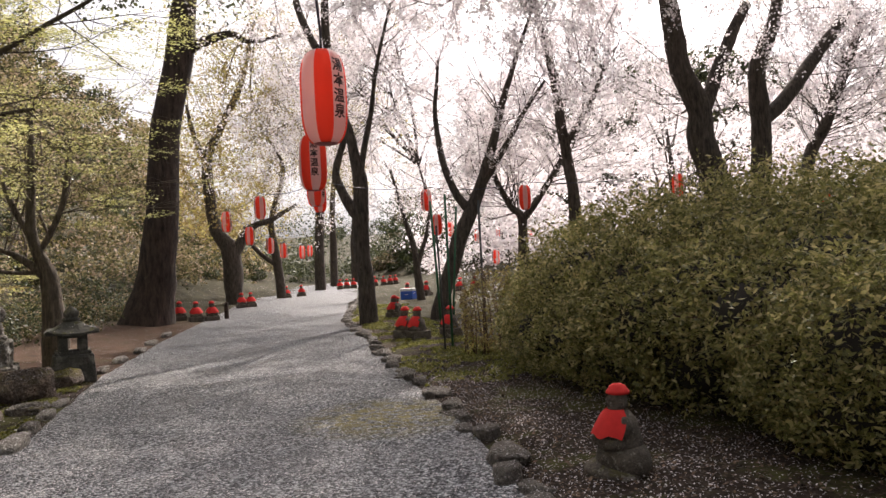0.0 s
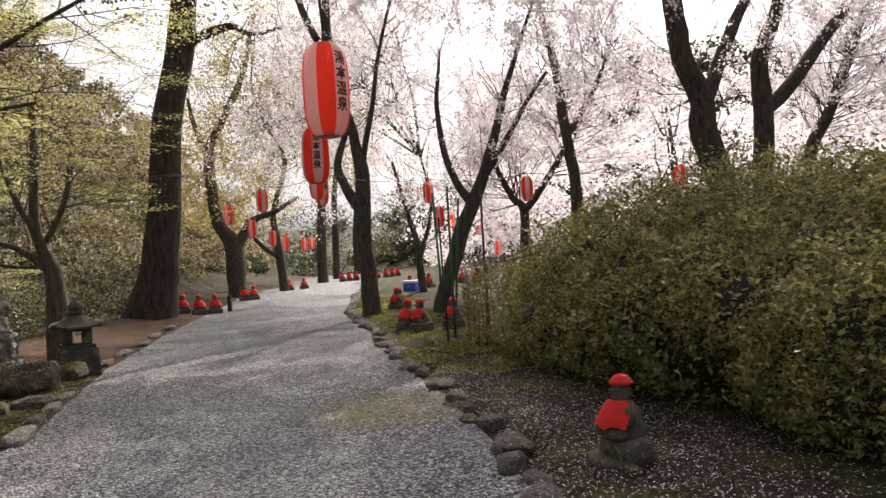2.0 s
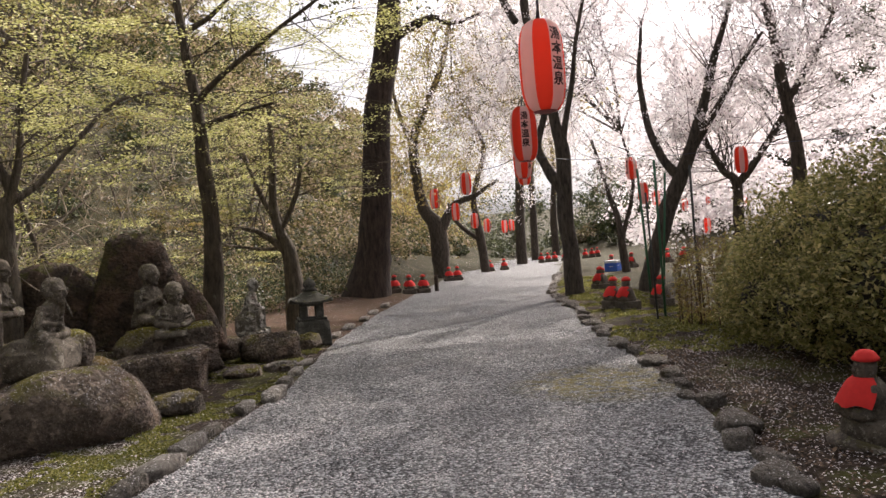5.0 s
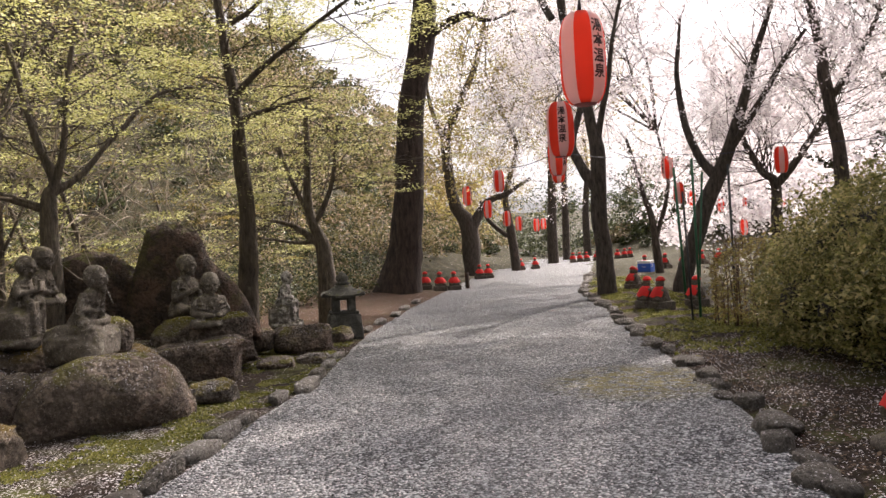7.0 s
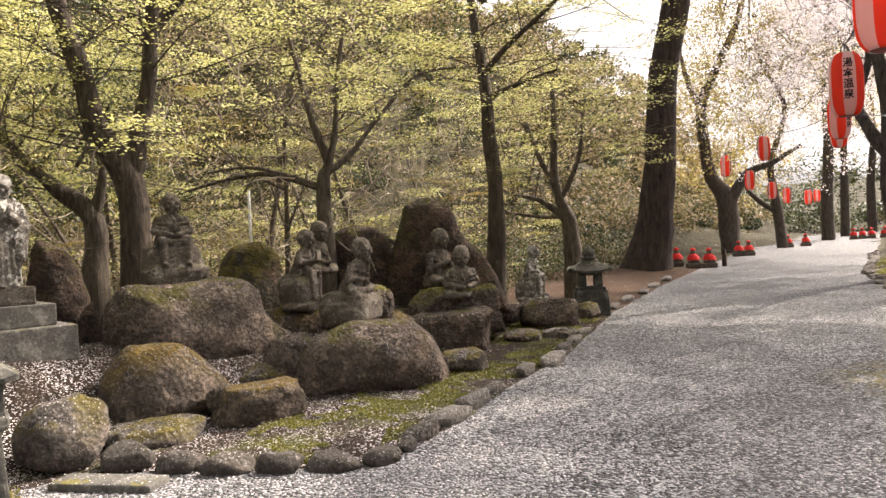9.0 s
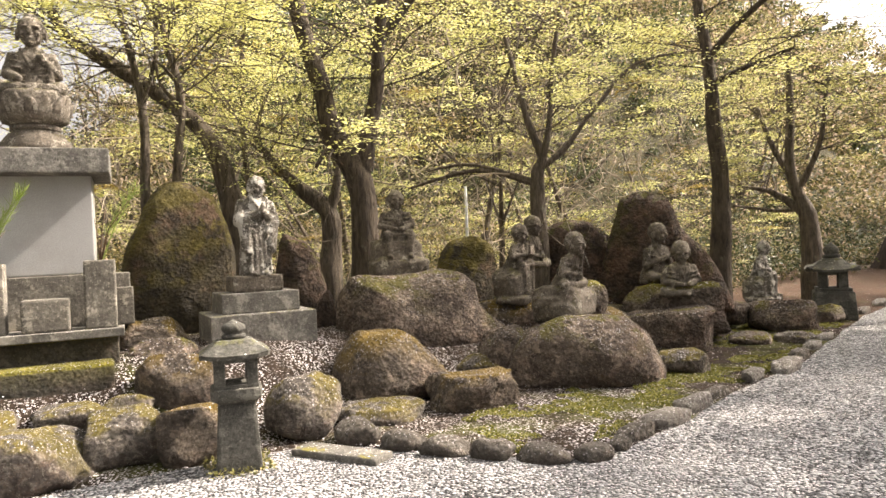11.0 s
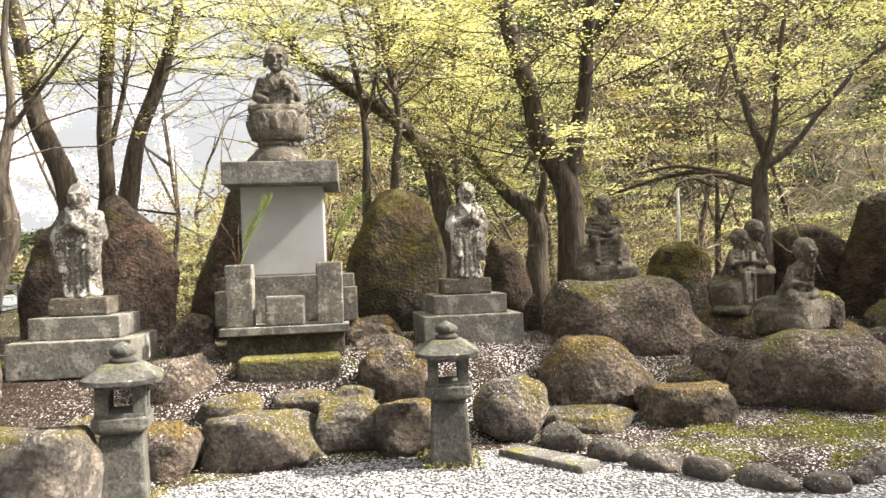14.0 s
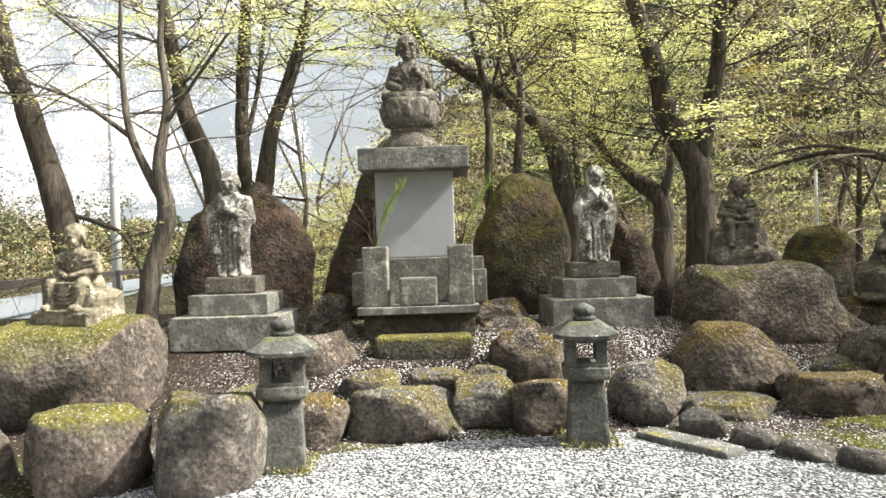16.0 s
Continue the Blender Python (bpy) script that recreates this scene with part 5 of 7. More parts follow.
def paper_lantern():
    top = empty("paper_lantern")
    bm = bmesh.new()
    seg, rows_ = 40, 44
    rings = []
    for j in range(rows_ + 1):
        f = 0.003 + 0.994 * j / rows_
        r = lan_radius(f) * (1 - 0.012 * (j % 2))
        rings.append([bm.verts.new((r * math.cos(2 * math.pi * (k + 0.5) / seg), r * math.sin(2 * math.pi * (k + 0.5) / seg), f * LAN_H)) for k in range(seg)])
    for a, b in zip(rings, rings[1:]):
        for k in range(seg):
            fc = bm.faces.new((a[k], a[(k + 1) % seg], b[(k + 1) % seg], b[k]))
            fc.material_index = 1 if ((k + 3) // 5) % 2 else 0
    part("shade", bm, [LANTERN_RED, LANTERN_WHITE], top)
    part("bottom_ring", lathe([(0.062, 0.0), (0.07, 0.002), (0.07, 0.026), (0.066, 0.03)], 24), RING, top)
    part("top_ring", lathe([(0.066, LAN_H - 0.03), (0.07, LAN_H - 0.026), (0.07, LAN_H - 0.002), (0.06, LAN_H)], 24), RING, top)
    hang = [(-0.062, 0, LAN_H - 0.01), (-0.045, 0, LAN_H + 0.05), (0, 0, LAN_H + 0.085), (0.045, 0, LAN_H + 0.05), (0.062, 0, LAN_H - 0.01)]
    tube_part("hanger", hang, 0.006, INK, top, 6)
    # the four characters of the hot spring's name, upright on two white stripes
    for turn in (0.0, math.pi):
        verts, faces = [], []
        mid = turn + 2 * math.pi * 4.5 / seg
        for n, ch in enumerate("湯本温泉"):
            vs, fs = glyphs(ch, 0.082)
            zc, start = LAN_H * (0.80 - 0.165 * n), len(verts)
            for v in vs:
                z = zc + v.y * 1.05
                r = lan_radius(z / LAN_H) + 0.004
                a = mid + v.x * 0.95 / LAN_R
                verts.append((r * math.cos(a), r * math.sin(a), z))
            faces += [tuple(i + start for i in f) for f in fs]
        me = bpy.data.meshes.new("lettering")
        me.from_pydata(verts, [], faces)
        me.materials.append(INK)
        txt = new("lettering", me)
        txt.parent = top
    return tagged(top, "red and white striped vinyl lantern with black characters", "paper lantern", "festival lanterns")


LANTERNS = [(-1.55, 4.27, 2.175, 0), (-2.63, 6.95, 2.23, -35), (-3.85, 10.3, 2.40, 10), (-5.0, 13.6, 2.6, 50), (-9.26, 18.0, 2.63, 20), (-7.54, 16.37, 2.78, 70), (-9.73, 20.34, 2.35, 30),
            (-10.42, 23.34, 2.15, 90), (-10.72, 25.2, 2.01, 15), (-11.35, 28.6, 2.02, 60), (-12.64, 32.9, 2.2, 45), (-3.73, 17.98, 2.83, 80), (-3.67, 19.02, 2.25, 25),
            (-1.12, 16.32, 2.58, 35), (2.37, 17.34, 2.69, 0), (6.69, 20.89, 2.48, 10), (-4.22, 31.25, 2.36, 50), (-4.69, 45.9, 3.08, 0), (-2.09, 34.8, 2.34, 20), (-2.94, 26.62, 1.35, 60), (-4.56, 26.3, 2.48, 75)]
first = paper_lantern()
for i, (x, y, z, a) in enumerate(LANTERNS):
    m = pose(x, y, z, 0, 0, a - 70)
    if i == 0:
        first.matrix_basis = m
    else:
        copy_thing(first, m)


def cable(ids, label):
    pts = []
    for a, b in zip(ids, ids[1:]):
        p, q = (Vector(LANTERNS[k][:3]) + Vector((0, 0, LAN_H + 0.08)) for k in (a, b))
        for k in range(8):
            f = k / 8
            pts.append(p.lerp(q, f) - Vector((0, 0, 0.5 * f * (1 - f))))
    pts.append(Vector(LANTERNS[ids[-1]][:3]) + Vector((0, 0, LAN_H + 0.08)))
    ob = tube_part("lantern_cable", pts, 0.008, CABLE, sides=6)
    return tagged(ob, label, "cable")


LANTERNS.append((-0.6, 1.2, 3.4, 0))
LANTERNS.append((-0.2, -6.0, 3.6, 0))
cable([22, 21, 0, 1, 2, 3, 5, 4, 6, 7, 8, 9, 10], "dark cable carrying the row of lanterns")
cable([3, 11, 12, 20, 16, 17], "dark cable carrying the row of lanterns")
cable([11, 13, 14, 15], "dark cable carrying the row of lanterns")


# ---- trees ----
def tree(name, base, yaw, seed, bark, crown, label, limbs, upper=None):
    """A tree from its limbs (sideways, up, radius), with twigs and a crown grown on them."""
    rng = np.random.default_rng(seed)
    ca, sa = math.cos(radians(yaw)), math.sin(radians(yaw))
    gz = height(base[0], base[1])
    top = empty(name, pose(base[0], base[1], gz))
    lift = base[2] - gz
    verts, faces, tips = [], [], []
    far = math.hypot(*base[:2])
    sides = 12 if far < 25 else 8
    for n, limb_pts in enumerate(limbs):
        pts = []
        depth = 0.0
        slope = 0.0 if n == 0 else rng.uniform(-0.5, 0.5)
        for i, (u, z, r) in enumerate(limb_pts):
            if i:
                depth += slope * abs(z - limb_pts[i - 1][1] + 0.3 * (u - limb_pts[i - 1][0])) * 0.6
            pts.append((u * ca - depth * sa, u * sa + depth * ca, z + lift, max(r, 0.006)))
        if n == 0 and lift > 0.03:
            b = pts[0]
            pts.insert(0, (b[0], b[1], -0.15, b[3] * 1.25))
        elif n == 0:
            b = pts[0]
            pts[0] = (b[0], b[1], -0.12, b[3])
        line = smooth_line(pts)
        P = [Vector(p[:3]) + Vector(noise.noise_vector(Vector(p[:3]) * 1.3 + Vector((seed, 0, 0)))) * min(0.05, p[3] * 0.5) for p in line]
        R = [max(0.004, p[3]) * (1 + 0.10 * noise.noise(Vector(p[:3]) * 3 + Vector((0, seed, 0)))) for p in line]
        tube_arrays(P, R, sides, verts, faces)
        total = len(P)
        for i in range(total):
            f = i / total
            if (n == 0 and f < (0.55 if crown != "blossom" else 0.45)) or (n and f < 0.35):
                continue
            tips.append((P[i], R[i], (P[min(i + 1, total - 1)] - P[max(i - 1, 0)]).normalized()))
    if upper:                                       # boughs high over the path, mostly out of view, added to shade it
        count, dx, dy, reach, z0, z1 = upper
        p, r, _ = max(tips, key=lambda v: v[0].z)
        for k in range(count):
            e = Vector((dx + rng.uniform(-reach, reach), dy + rng.uniform(-reach, reach), rng.uniform(z0, z1)))
            m1 = p.lerp(e, 0.35) + Vector((0, 0, 0.9))
            m2 = p.lerp(e, 0.7) + Vector(rng.normal(size=3)) * 0.4 + Vector((0, 0, 0.5))
            line = [Vector(q[:3]) for q in smooth_line([(*p, 0), (*m1, 0), (*m2, 0), (*e, 0)], 5)]
            tube_arrays(line, [max(0.012, 0.05 * (1 - i / len(line))) for i in range(len(line))], 7, verts, faces)
            for i in range(6, len(line)):
                tips += [(line[i], 0.03, (line[i] - line[i - 1]).normalized())] * 2
    style = {"maple": (38, 2.6), "few": (30, 2.2), "bare": (46, 1.5), "bud": (60, 2.2), "blossom": (96, 2.4), "blossom_high": (80, 1.8), "needles": (30, 2.0)}[crown]
    style = (style[0] * (2 if upper else 1), style[1])
    ends = []
    scale = 1.0 if far < 14 else min(1.6, far / 16)
    for k in range(style[0]):
        p, r, d = tips[int(rng.integers(len(tips)))]
        low = crown in ("blossom_high", "needles") and p.z < (5.8 if crown != "needles" else 8.5)
        if low and crown == "needles":
            continue
        side = Vector(rng.normal(size=3))
        side = (side - d * side.dot(d)).normalized()
        rise = {"maple": 0.05, "few": 0.1, "blossom": 0.2}.get(crown, 0.45)
        if crown in ("maple", "few"):
            side.z *= 0.35
        way = (side + d * (0.3 if crown in ("maple", "few") else 0.55) + Vector((0, 0, rise))).normalized()
        ln = style[1] * rng.uniform(0.45, 1.15) * scale
        q, line = p.copy(), [p.copy()]
        for s in range(5):
            way = (way + Vector(rng.normal(size=3)) * 0.20 + Vector((0, 0, 0.04 if crown != "maple" else -0.03))).normalized()
            q = q + way * ln / 5
            line.append(q.copy())
        r0 = min(r * 0.4, 0.012 * scale)
        tube_arrays(line, [max(0.003, r0 * (1 - s / 6.0)) for s in range(6)], 5, verts, faces)
        for s in (2, 3, 4, 5):
            for _ in range(2):
                spread_way = Vector(rng.normal(size=3)) * 0.9
                if crown in ("maple", "few"):
                    spread_way.z *= 0.25
                w2 = (way + spread_way).normalized()
                l2 = ln * rng.uniform(0.2, 0.5)
                e = line[s] + w2 * l2
                mid = line[s].lerp(e, 0.5) + Vector(rng.normal(size=3)) * 0.04
                tube_arrays([line[s], mid, e], [max(0.002, r0 * 0.35), max(0.0016, r0 * 0.22), 0.0012 * scale], 4, verts, faces)
                if not low and (crown not in ("maple", "few") or k % 9 not in (1, 4, 6, 8)):
                    ends.append((line[s], e))
    me = bpy.data.meshes.new("trunk")
    me.from_pydata(verts, [], faces)
    me.materials.append(bark)
    me.polygons.foreach_set("use_smooth", [True] * len(me.polygons))
    trunk = new("trunk", me)
    trunk.parent = top
    # leaves gathered along the outer twigs
    per, size, spread, flat, mat = {"maple": (80, 0.040, 0.13, 0.85, MAPLE), "few": (30, 0.034, 0.14, 0.75, MAPLE), "bare": (3, 0.035, 0.05, 0.2, BUD), "bud": (18, 0.045, 0.12, 0.3, BUD),
                                    "blossom": (42, 0.036, 0.06, 0.1, BLOSSOM), "blossom_high": (40, 0.036, 0.055, 0.1, BLOSSOM), "needles": (30, 0.08, 0.2, 0.3, EVERGREEN)}[crown]
    size *= min(1.7, max(1.0, far / 13))
    a = np.array([e[0] for e in ends])
    b = np.array([e[1] for e in ends])
    pick = rng.integers(len(ends), size=len(ends) * per)
    t = rng.uniform(0.15, 1.12, size=len(pick))[:, None]
    if crown != "bud":                              # leaves and blossom sit in bunches
        heaps = 4 if "blossom" in crown else 2
        bunch = rng.uniform(0.35, 1.15, size=(len(ends), heaps))
        t = bunch[pick, rng.integers(heaps, size=len(pick))][:, None]
    jit = rng.normal(size=(len(pick), 3)) * spread * scale
    if flat > 0.5:
        jit[:, 2] *= 0.10
    centres = a[pick] * (1 - t) + b[pick] * t + jit
    leaf_mesh("crown", centres, rng.uniform(0.6, 1.3, len(pick)) * size, mat, rng, flat, 0.75 if crown != "blossom" else 0.9, top)
    return tagged(top, label, "tree")


tree("pine_tree", (-12.47, 19.11, 0.1), 10.3, 3, BARK_PINE, "needles", "tall old pine with thick dark furrowed trunk",
    [[(0, 0, 0.828), (0.28, 1.28, 0.58), (0.54, 2.92, 0.48), (0.76, 5.4, 0.431), (1.26, 7.86, 0.414), (1.51, 9.51, 0.348), (1.82, 12.81, 0.249)],
     [(1.36, 8.02, 0.166), (2.75, 8.44, 0.116), (3.4, 8.16, 0.066), (4.4, 8.27, 0.041)]], upper=(9, 2.0, -2.5, 3.5, 9.5, 13))
tree("cherry_tree", (-5.04, 16.74, 0.1), 10.3, 4, BARK, "blossom_high", "slender dark cherry tree beside the gravel path",
    [[(0, 0, 0.245), (-0.03, 0.88, 0.204), (-0.1, 1.7, 0.191), (-0.04, 3.33, 0.177), (-0.22, 4.43, 0.123), (-0.6, 6.23, 0.102), (-0.69, 7.87, 0.095), (-0.66, 9.92, 0.068)],
     [(-0.11, 2.52, 0.15), (-0.49, 3.22, 0.123), (-0.67, 3.78, 0.095), (-0.45, 4.58, 0.075), (-0.44, 5.4, 0.055)],
     [(-0.02, 3.74, 0.085), (0.29, 5.09, 0.060), (0.54, 6.44, 0.045), (0.91, 7.78, 0.03)],
     [(-0.92, 6.79, 0.089), (-1.23, 7.35, 0.089), (-1.46, 8.05, 0.082)]], upper=(9, 1.5, -3.0, 3.5, 7.2, 9.2))
tree("cherry_tree", (-15.13, 29.78, 0.15), 10.3, 5, BARK, "bud", "forked dark cherry tree with budding branches",
    [[(0, 0, 0.38), (0.01, 1.52, 0.431), (-0.12, 2.55, 0.38), (-0.74, 3.72, 0.279), (-0.92, 6.4, 0.228), (-0.33, 7.89, 0.178), (0.8, 10.11, 0.127), (1.46, 12.87, 0.076)],
     [(0.05, 2.28, 0.304), (0.82, 3.38, 0.178), (1.86, 3.83, 0.127), (2.91, 4.41, 0.076)],
     [(-0.92, 6.4, 0.178), (-1.6, 7.96, 0.114), (-1.91, 9.24, 0.063)]], upper=(8, 3.5, -3.5, 4.0, 6.5, 8.5))
tree("cherry_tree", (-14.62, 33.94, 0.2), 10.3, 6, BARK, "bud", "thin leaning cherry tree with budding twigs",
    [[(0, 0, 0.257), (-0.18, 1.95, 0.229), (-0.36, 3.97, 0.143), (0.35, 6.5, 0.114), (-0.41, 8.26, 0.071)],
     [(-0.2, 1.67, 0.143), (-1.29, 2.59, 0.1), (-1.8, 3.76, 0.057)]], upper=(8, 3.0, -3.0, 4.0, 6.0, 8.0))
tree("avenue_tree", (-16.04, 43.28, 0.25), 10.3, 7, BARK, "bud", "straight dark trunk along the path",
    [[(0, 0, 0.361), (0.07, 2.67, 0.307), (0.23, 4.84, 0.271), (0.26, 9.54, 0.217), (0.92, 14.93, 0.145)]])
tree("avenue_tree", (-17.64, 50.63, 0.25), 10.3, 8, BARK, "bud", "straight dark trunk along the path",
    [[(0, 0, 0.295), (0.09, 3.29, 0.253), (0.19, 6.66, 0.19), (0.93, 10.84, 0.126)]])
tree("avenue_tree", (-20.35, 64.63, 0.25), 10.3, 9, BARK, "bud", "straight dark trunk along the path",
    [[(0, 0, 0.375), (-0.01, 3.76, 0.322), (0.33, 8.03, 0.241), (0.19, 13.4, 0.161)]])
tree("cherry_tree", (-3.35, 17.03, 0.4), 10.3, 10, BARK, "blossom", "blossoming cherry tree with a leaning forked trunk",
    [[(0, 0, 0.204), (0.27, 0.74, 0.177), (0.55, 1.61, 0.191), (0.9, 2.34, 0.164), (1.33, 3.41, 0.123), (1.71, 4.61, 0.089), (2.08, 5.69, 0.061), (2.59, 7.02, 0.034)],
     [(0.84, 2.32, 0.123), (0.52, 2.84, 0.095), (0.26, 3.6, 0.082), (0.15, 4.84, 0.061), (0.3, 6.33, 0.034)],
     [(1.14, 2.87, 0.095), (1.8, 3.79, 0.068), (2.18, 4.45, 0.055), (2.77, 5.24, 0.034)]], upper=(10, 1.5, -4.0, 3.8, 7.0, 9.0))
tree("cherry_tree", (-1.7, 22.4, 0.76), 10.3, 11, BARK, "blossom", "small blossoming cherry tree forked like a wineglass",
    [[(0, 0, 0.176), (0.1, 1.94, 0.141), (-0.22, 2.4, 0.106), (-0.7, 3.39, 0.079), (-1.03, 5.35, 0.044)],
     [(0.1, 1.94, 0.123), (0.77, 2.78, 0.097), (1.35, 3.72, 0.079), (1.74, 4.5, 0.044)]])
tree("cherry_tree", (-0.12, 20.65, 1.06), 10.3, 12, BARK, "blossom", "tall blossoming cherry tree with a curved trunk",
    [[(0, 0, 0.192), (0.15, 1.92, 0.176), (-0.05, 3.53, 0.152), (-0.23, 5.47, 0.128), (-0.64, 7.42, 0.088), (-0.88, 9.04, 0.056)],
     [(-0.05, 3.53, 0.096), (0.65, 4.62, 0.064), (1.29, 6.03, 0.04)]])
tree("cherry_tree", (3.21, 16.18, 0.48), 10.3, 13, BARK, "blossom", "stout blossoming cherry tree rising behind the hedge",
    [[(0, 0, 0.325), (-0.18, 2.18, 0.301), (-0.52, 3.28, 0.289), (-0.51, 3.94, 0.253), (-0.84, 4.86, 0.228), (-1.03, 6.32, 0.204), (-1.14, 7.77, 0.132)],
     [(-0.45, 3.88, 0.18), (-0.05, 4.7, 0.144), (0.49, 5.75, 0.132), (0.95, 6.45, 0.108)]], upper=(10, -2.5, -4.5, 3.5, 6.8, 8.5))
tree("cherry_tree", (4.06, 17.36, 0.39), 10.3, 14, BARK, "blossom", "blossoming cherry tree with a wide limb",
    [[(0, 0, 0.269), (0.12, 2.3, 0.231), (0.24, 3.9, 0.218), (0.18, 5, 0.192), (0.66, 6.26, 0.141), (0.91, 7.4, 0.103)],
     [(0.24, 3.9, 0.167), (0.88, 4.47, 0.167), (1.7, 5.37, 0.154), (2.73, 6.53, 0.115)]], upper=(8, -1.0, -4.0, 3.5, 7.0, 9.0))
tree("cherry_tree", (6.01, 20.75, 0.74), 10.3, 15, BARK, "blossom", "leaning blossoming cherry tree behind the hedge",
    [[(0, 0, 0.183), (0.22, 2.73, 0.168), (0.83, 4, 0.152), (1.44, 5.41, 0.122), (1.97, 6.76, 0.076)]])
tree("cherry_tree", (-5.7, 25.76, 0.21), 10.3, 16, BARK, "blossom", "thin multi-stemmed cherry tree far down the path",
    [[(0, 0, 0.167), (-0.12, 1.68, 0.125), (-0.37, 2.73, 0.094), (-0.89, 4.85, 0.052)],
     [(-0.04, 1.25, 0.094), (0.48, 3.1, 0.063), (0.17, 5, 0.042)]], upper=(10, -2.0, -2.0, 4.5, 6.0, 8.5))
tree("maple_tree", (-8.01, 7.97, 1.06), 28.8, 17, BARK_DARK, "maple", "upright maple with dark trunk and fresh leaves",
    [[(0, 0, 0.153), (0.01, 0.85, 0.123), (0.02, 1.79, 0.11), (-0.04, 2.64, 0.085), (-0.09, 3.32, 0.076), (-0.21, 4.18, 0.059), (-0.29, 4.95, 0.034)],
     [(0.03, 2.42, 0.055), (0.51, 2.61, 0.034), (1.07, 2.75, 0.021)],
     [(-0.1, 2.73, 0.059), (0.37, 3.13, 0.042), (1.08, 3.6, 0.034), (1.96, 4.14, 0.025)],
     [(-0.05, 3.92, 0.051), (0.25, 4.07, 0.038), (0.61, 4.39, 0.021)]])
tree("maple_tree", (-7.97, 9.82, 0.74), 28.8, 18, BARK_MAPLE, "maple", "low spreading maple behind a stone lantern",
    [[(0, 0, 0.176), (-0, 0.78, 0.127), (-0.26, 1.48, 0.078), (-0.21, 2.36, 0.059), (-0.2, 3.34, 0.039)],
     [(-0.03, 0.83, 0.088), (-0.52, 1.21, 0.049), (-1, 1.33, 0.024)],
     [(-0.13, 1.18, 0.068), (-0.48, 1.89, 0.044), (-0.73, 2.59, 0.029)],
     [(-0.12, 1.28, 0.049), (0.21, 1.95, 0.039), (0.36, 2.92, 0.024)],
     [(0, 0.93, 0.039), (-0.44, 0.91, 0.029), (-1.12, 1.04, 0.02)]])
tree("maple_tree", (-8.52, 5.3, 1.61), 54.2, 19, BARK_MAPLE, "maple", "slender pale maple with a long side branch",
    [[(0, 0, 0.115), (-0.01, 0.62, 0.092), (0.06, 0.84, 0.069), (-0.11, 1.32, 0.05), (-0.26, 2.02, 0.038), (-0.45, 2.88, 0.027)],
     [(0.01, 0.69, 0.069), (0.16, 1.22, 0.042), (0.24, 1.99, 0.035), (0.39, 2.83, 0.027)],
     [(0.01, 0.69, 0.054), (0.38, 0.98, 0.038), (0.75, 1.46, 0.031), (1.32, 2.09, 0.023), (2.1, 2.24, 0.015)],
     [(-0.07, 0.5, 0.038), (-0.76, 0.73, 0.035), (-1.38, 0.65, 0.027), (-1.77, 0.55, 0.019)],
     [(-0.07, 0.54, 0.035), (-0.91, 0.82, 0.027), (-1.52, 0.77, 0.015)]])
tree("maple_tree", (-8.53, 2.81, 0.91), 74.2, 20, BARK_DARK, "maple", "large maple with a thick forked dark trunk",
    [[(0, 0, 0.193), (0.02, 0.69, 0.159), (-0.08, 1.35, 0.165), (-0.33, 1.85, 0.131), (-0.48, 2.51, 0.11), (-0.65, 3.28, 0.097), (-0.74, 3.98, 0.069)],
     [(0.01, 1.38, 0.117), (0.13, 1.93, 0.097), (0.24, 2.47, 0.083), (0.31, 3.16, 0.069), (0.39, 3.85, 0.048)],
     [(0.26, 2.89, 0.069), (0.56, 3.28, 0.062), (0.86, 3.68, 0.041)],
     [(-0.07, 1.18, 0.048), (-0.36, 1.61, 0.031), (-0.54, 1.41, 0.021)]])
tree("maple_tree", (-9.53, 1.47, 1.57), 74.2, 21, BARK_MAPLE, "few", "old maple with an arching mossy trunk",
    [[(0, 0, 0.162), (-0.11, 0.74, 0.133), (-0.34, 1.27, 0.111), (-0.9, 1.82, 0.096), (-1.46, 2.22, 0.089), (-1.96, 2.55, 0.059), (-2.15, 3.08, 0.037)]])
tree("maple_sapling", (-9.62, 0.42, 1.62), 74.2, 22, BARK_MAPLE, "maple", "thin reddish maple stem with fresh leaves",
    [[(0, 0, 0.065), (0.01, 0.94, 0.058), (-0.01, 1.59, 0.051), (-0.14, 2.39, 0.04), (-0.31, 3.2, 0.025)],
     [(-0.01, 1.59, 0.029), (0.22, 2.3, 0.022), (0.18, 3.02, 0.014)]])
tree("maple_sapling", (-9.33, 0.71, 1.6), 74.2, 23, BARK_MAPLE, "maple", "thin reddish maple stem with fresh leaves",
    [[(0, 0, 0.063), (0.06, 0.77, 0.056), (0.12, 1.69, 0.049), (-0.02, 2.4, 0.035), (-0.12, 3.12, 0.021)],
     [(0.1, 1.55, 0.028), (-0.12, 1.91, 0.021), (-0.15, 2.55, 0.014)]])
tree("maple_tree", (-9.42, 2.6, 1.13), 74.2, 24, BARK_MAPLE, "few", "gnarled mossy maple with crooked low limbs",
    [[(0, 0, 0.151), (0.04, 0.68, 0.121), (-0.32, 1, 0.098), (-0.61, 1.32, 0.053), (-0.89, 1.71, 0.034)],
     [(0.04, 0.68, 0.083), (0.15, 1.27, 0.045), (-0.05, 1.74, 0.023)]])
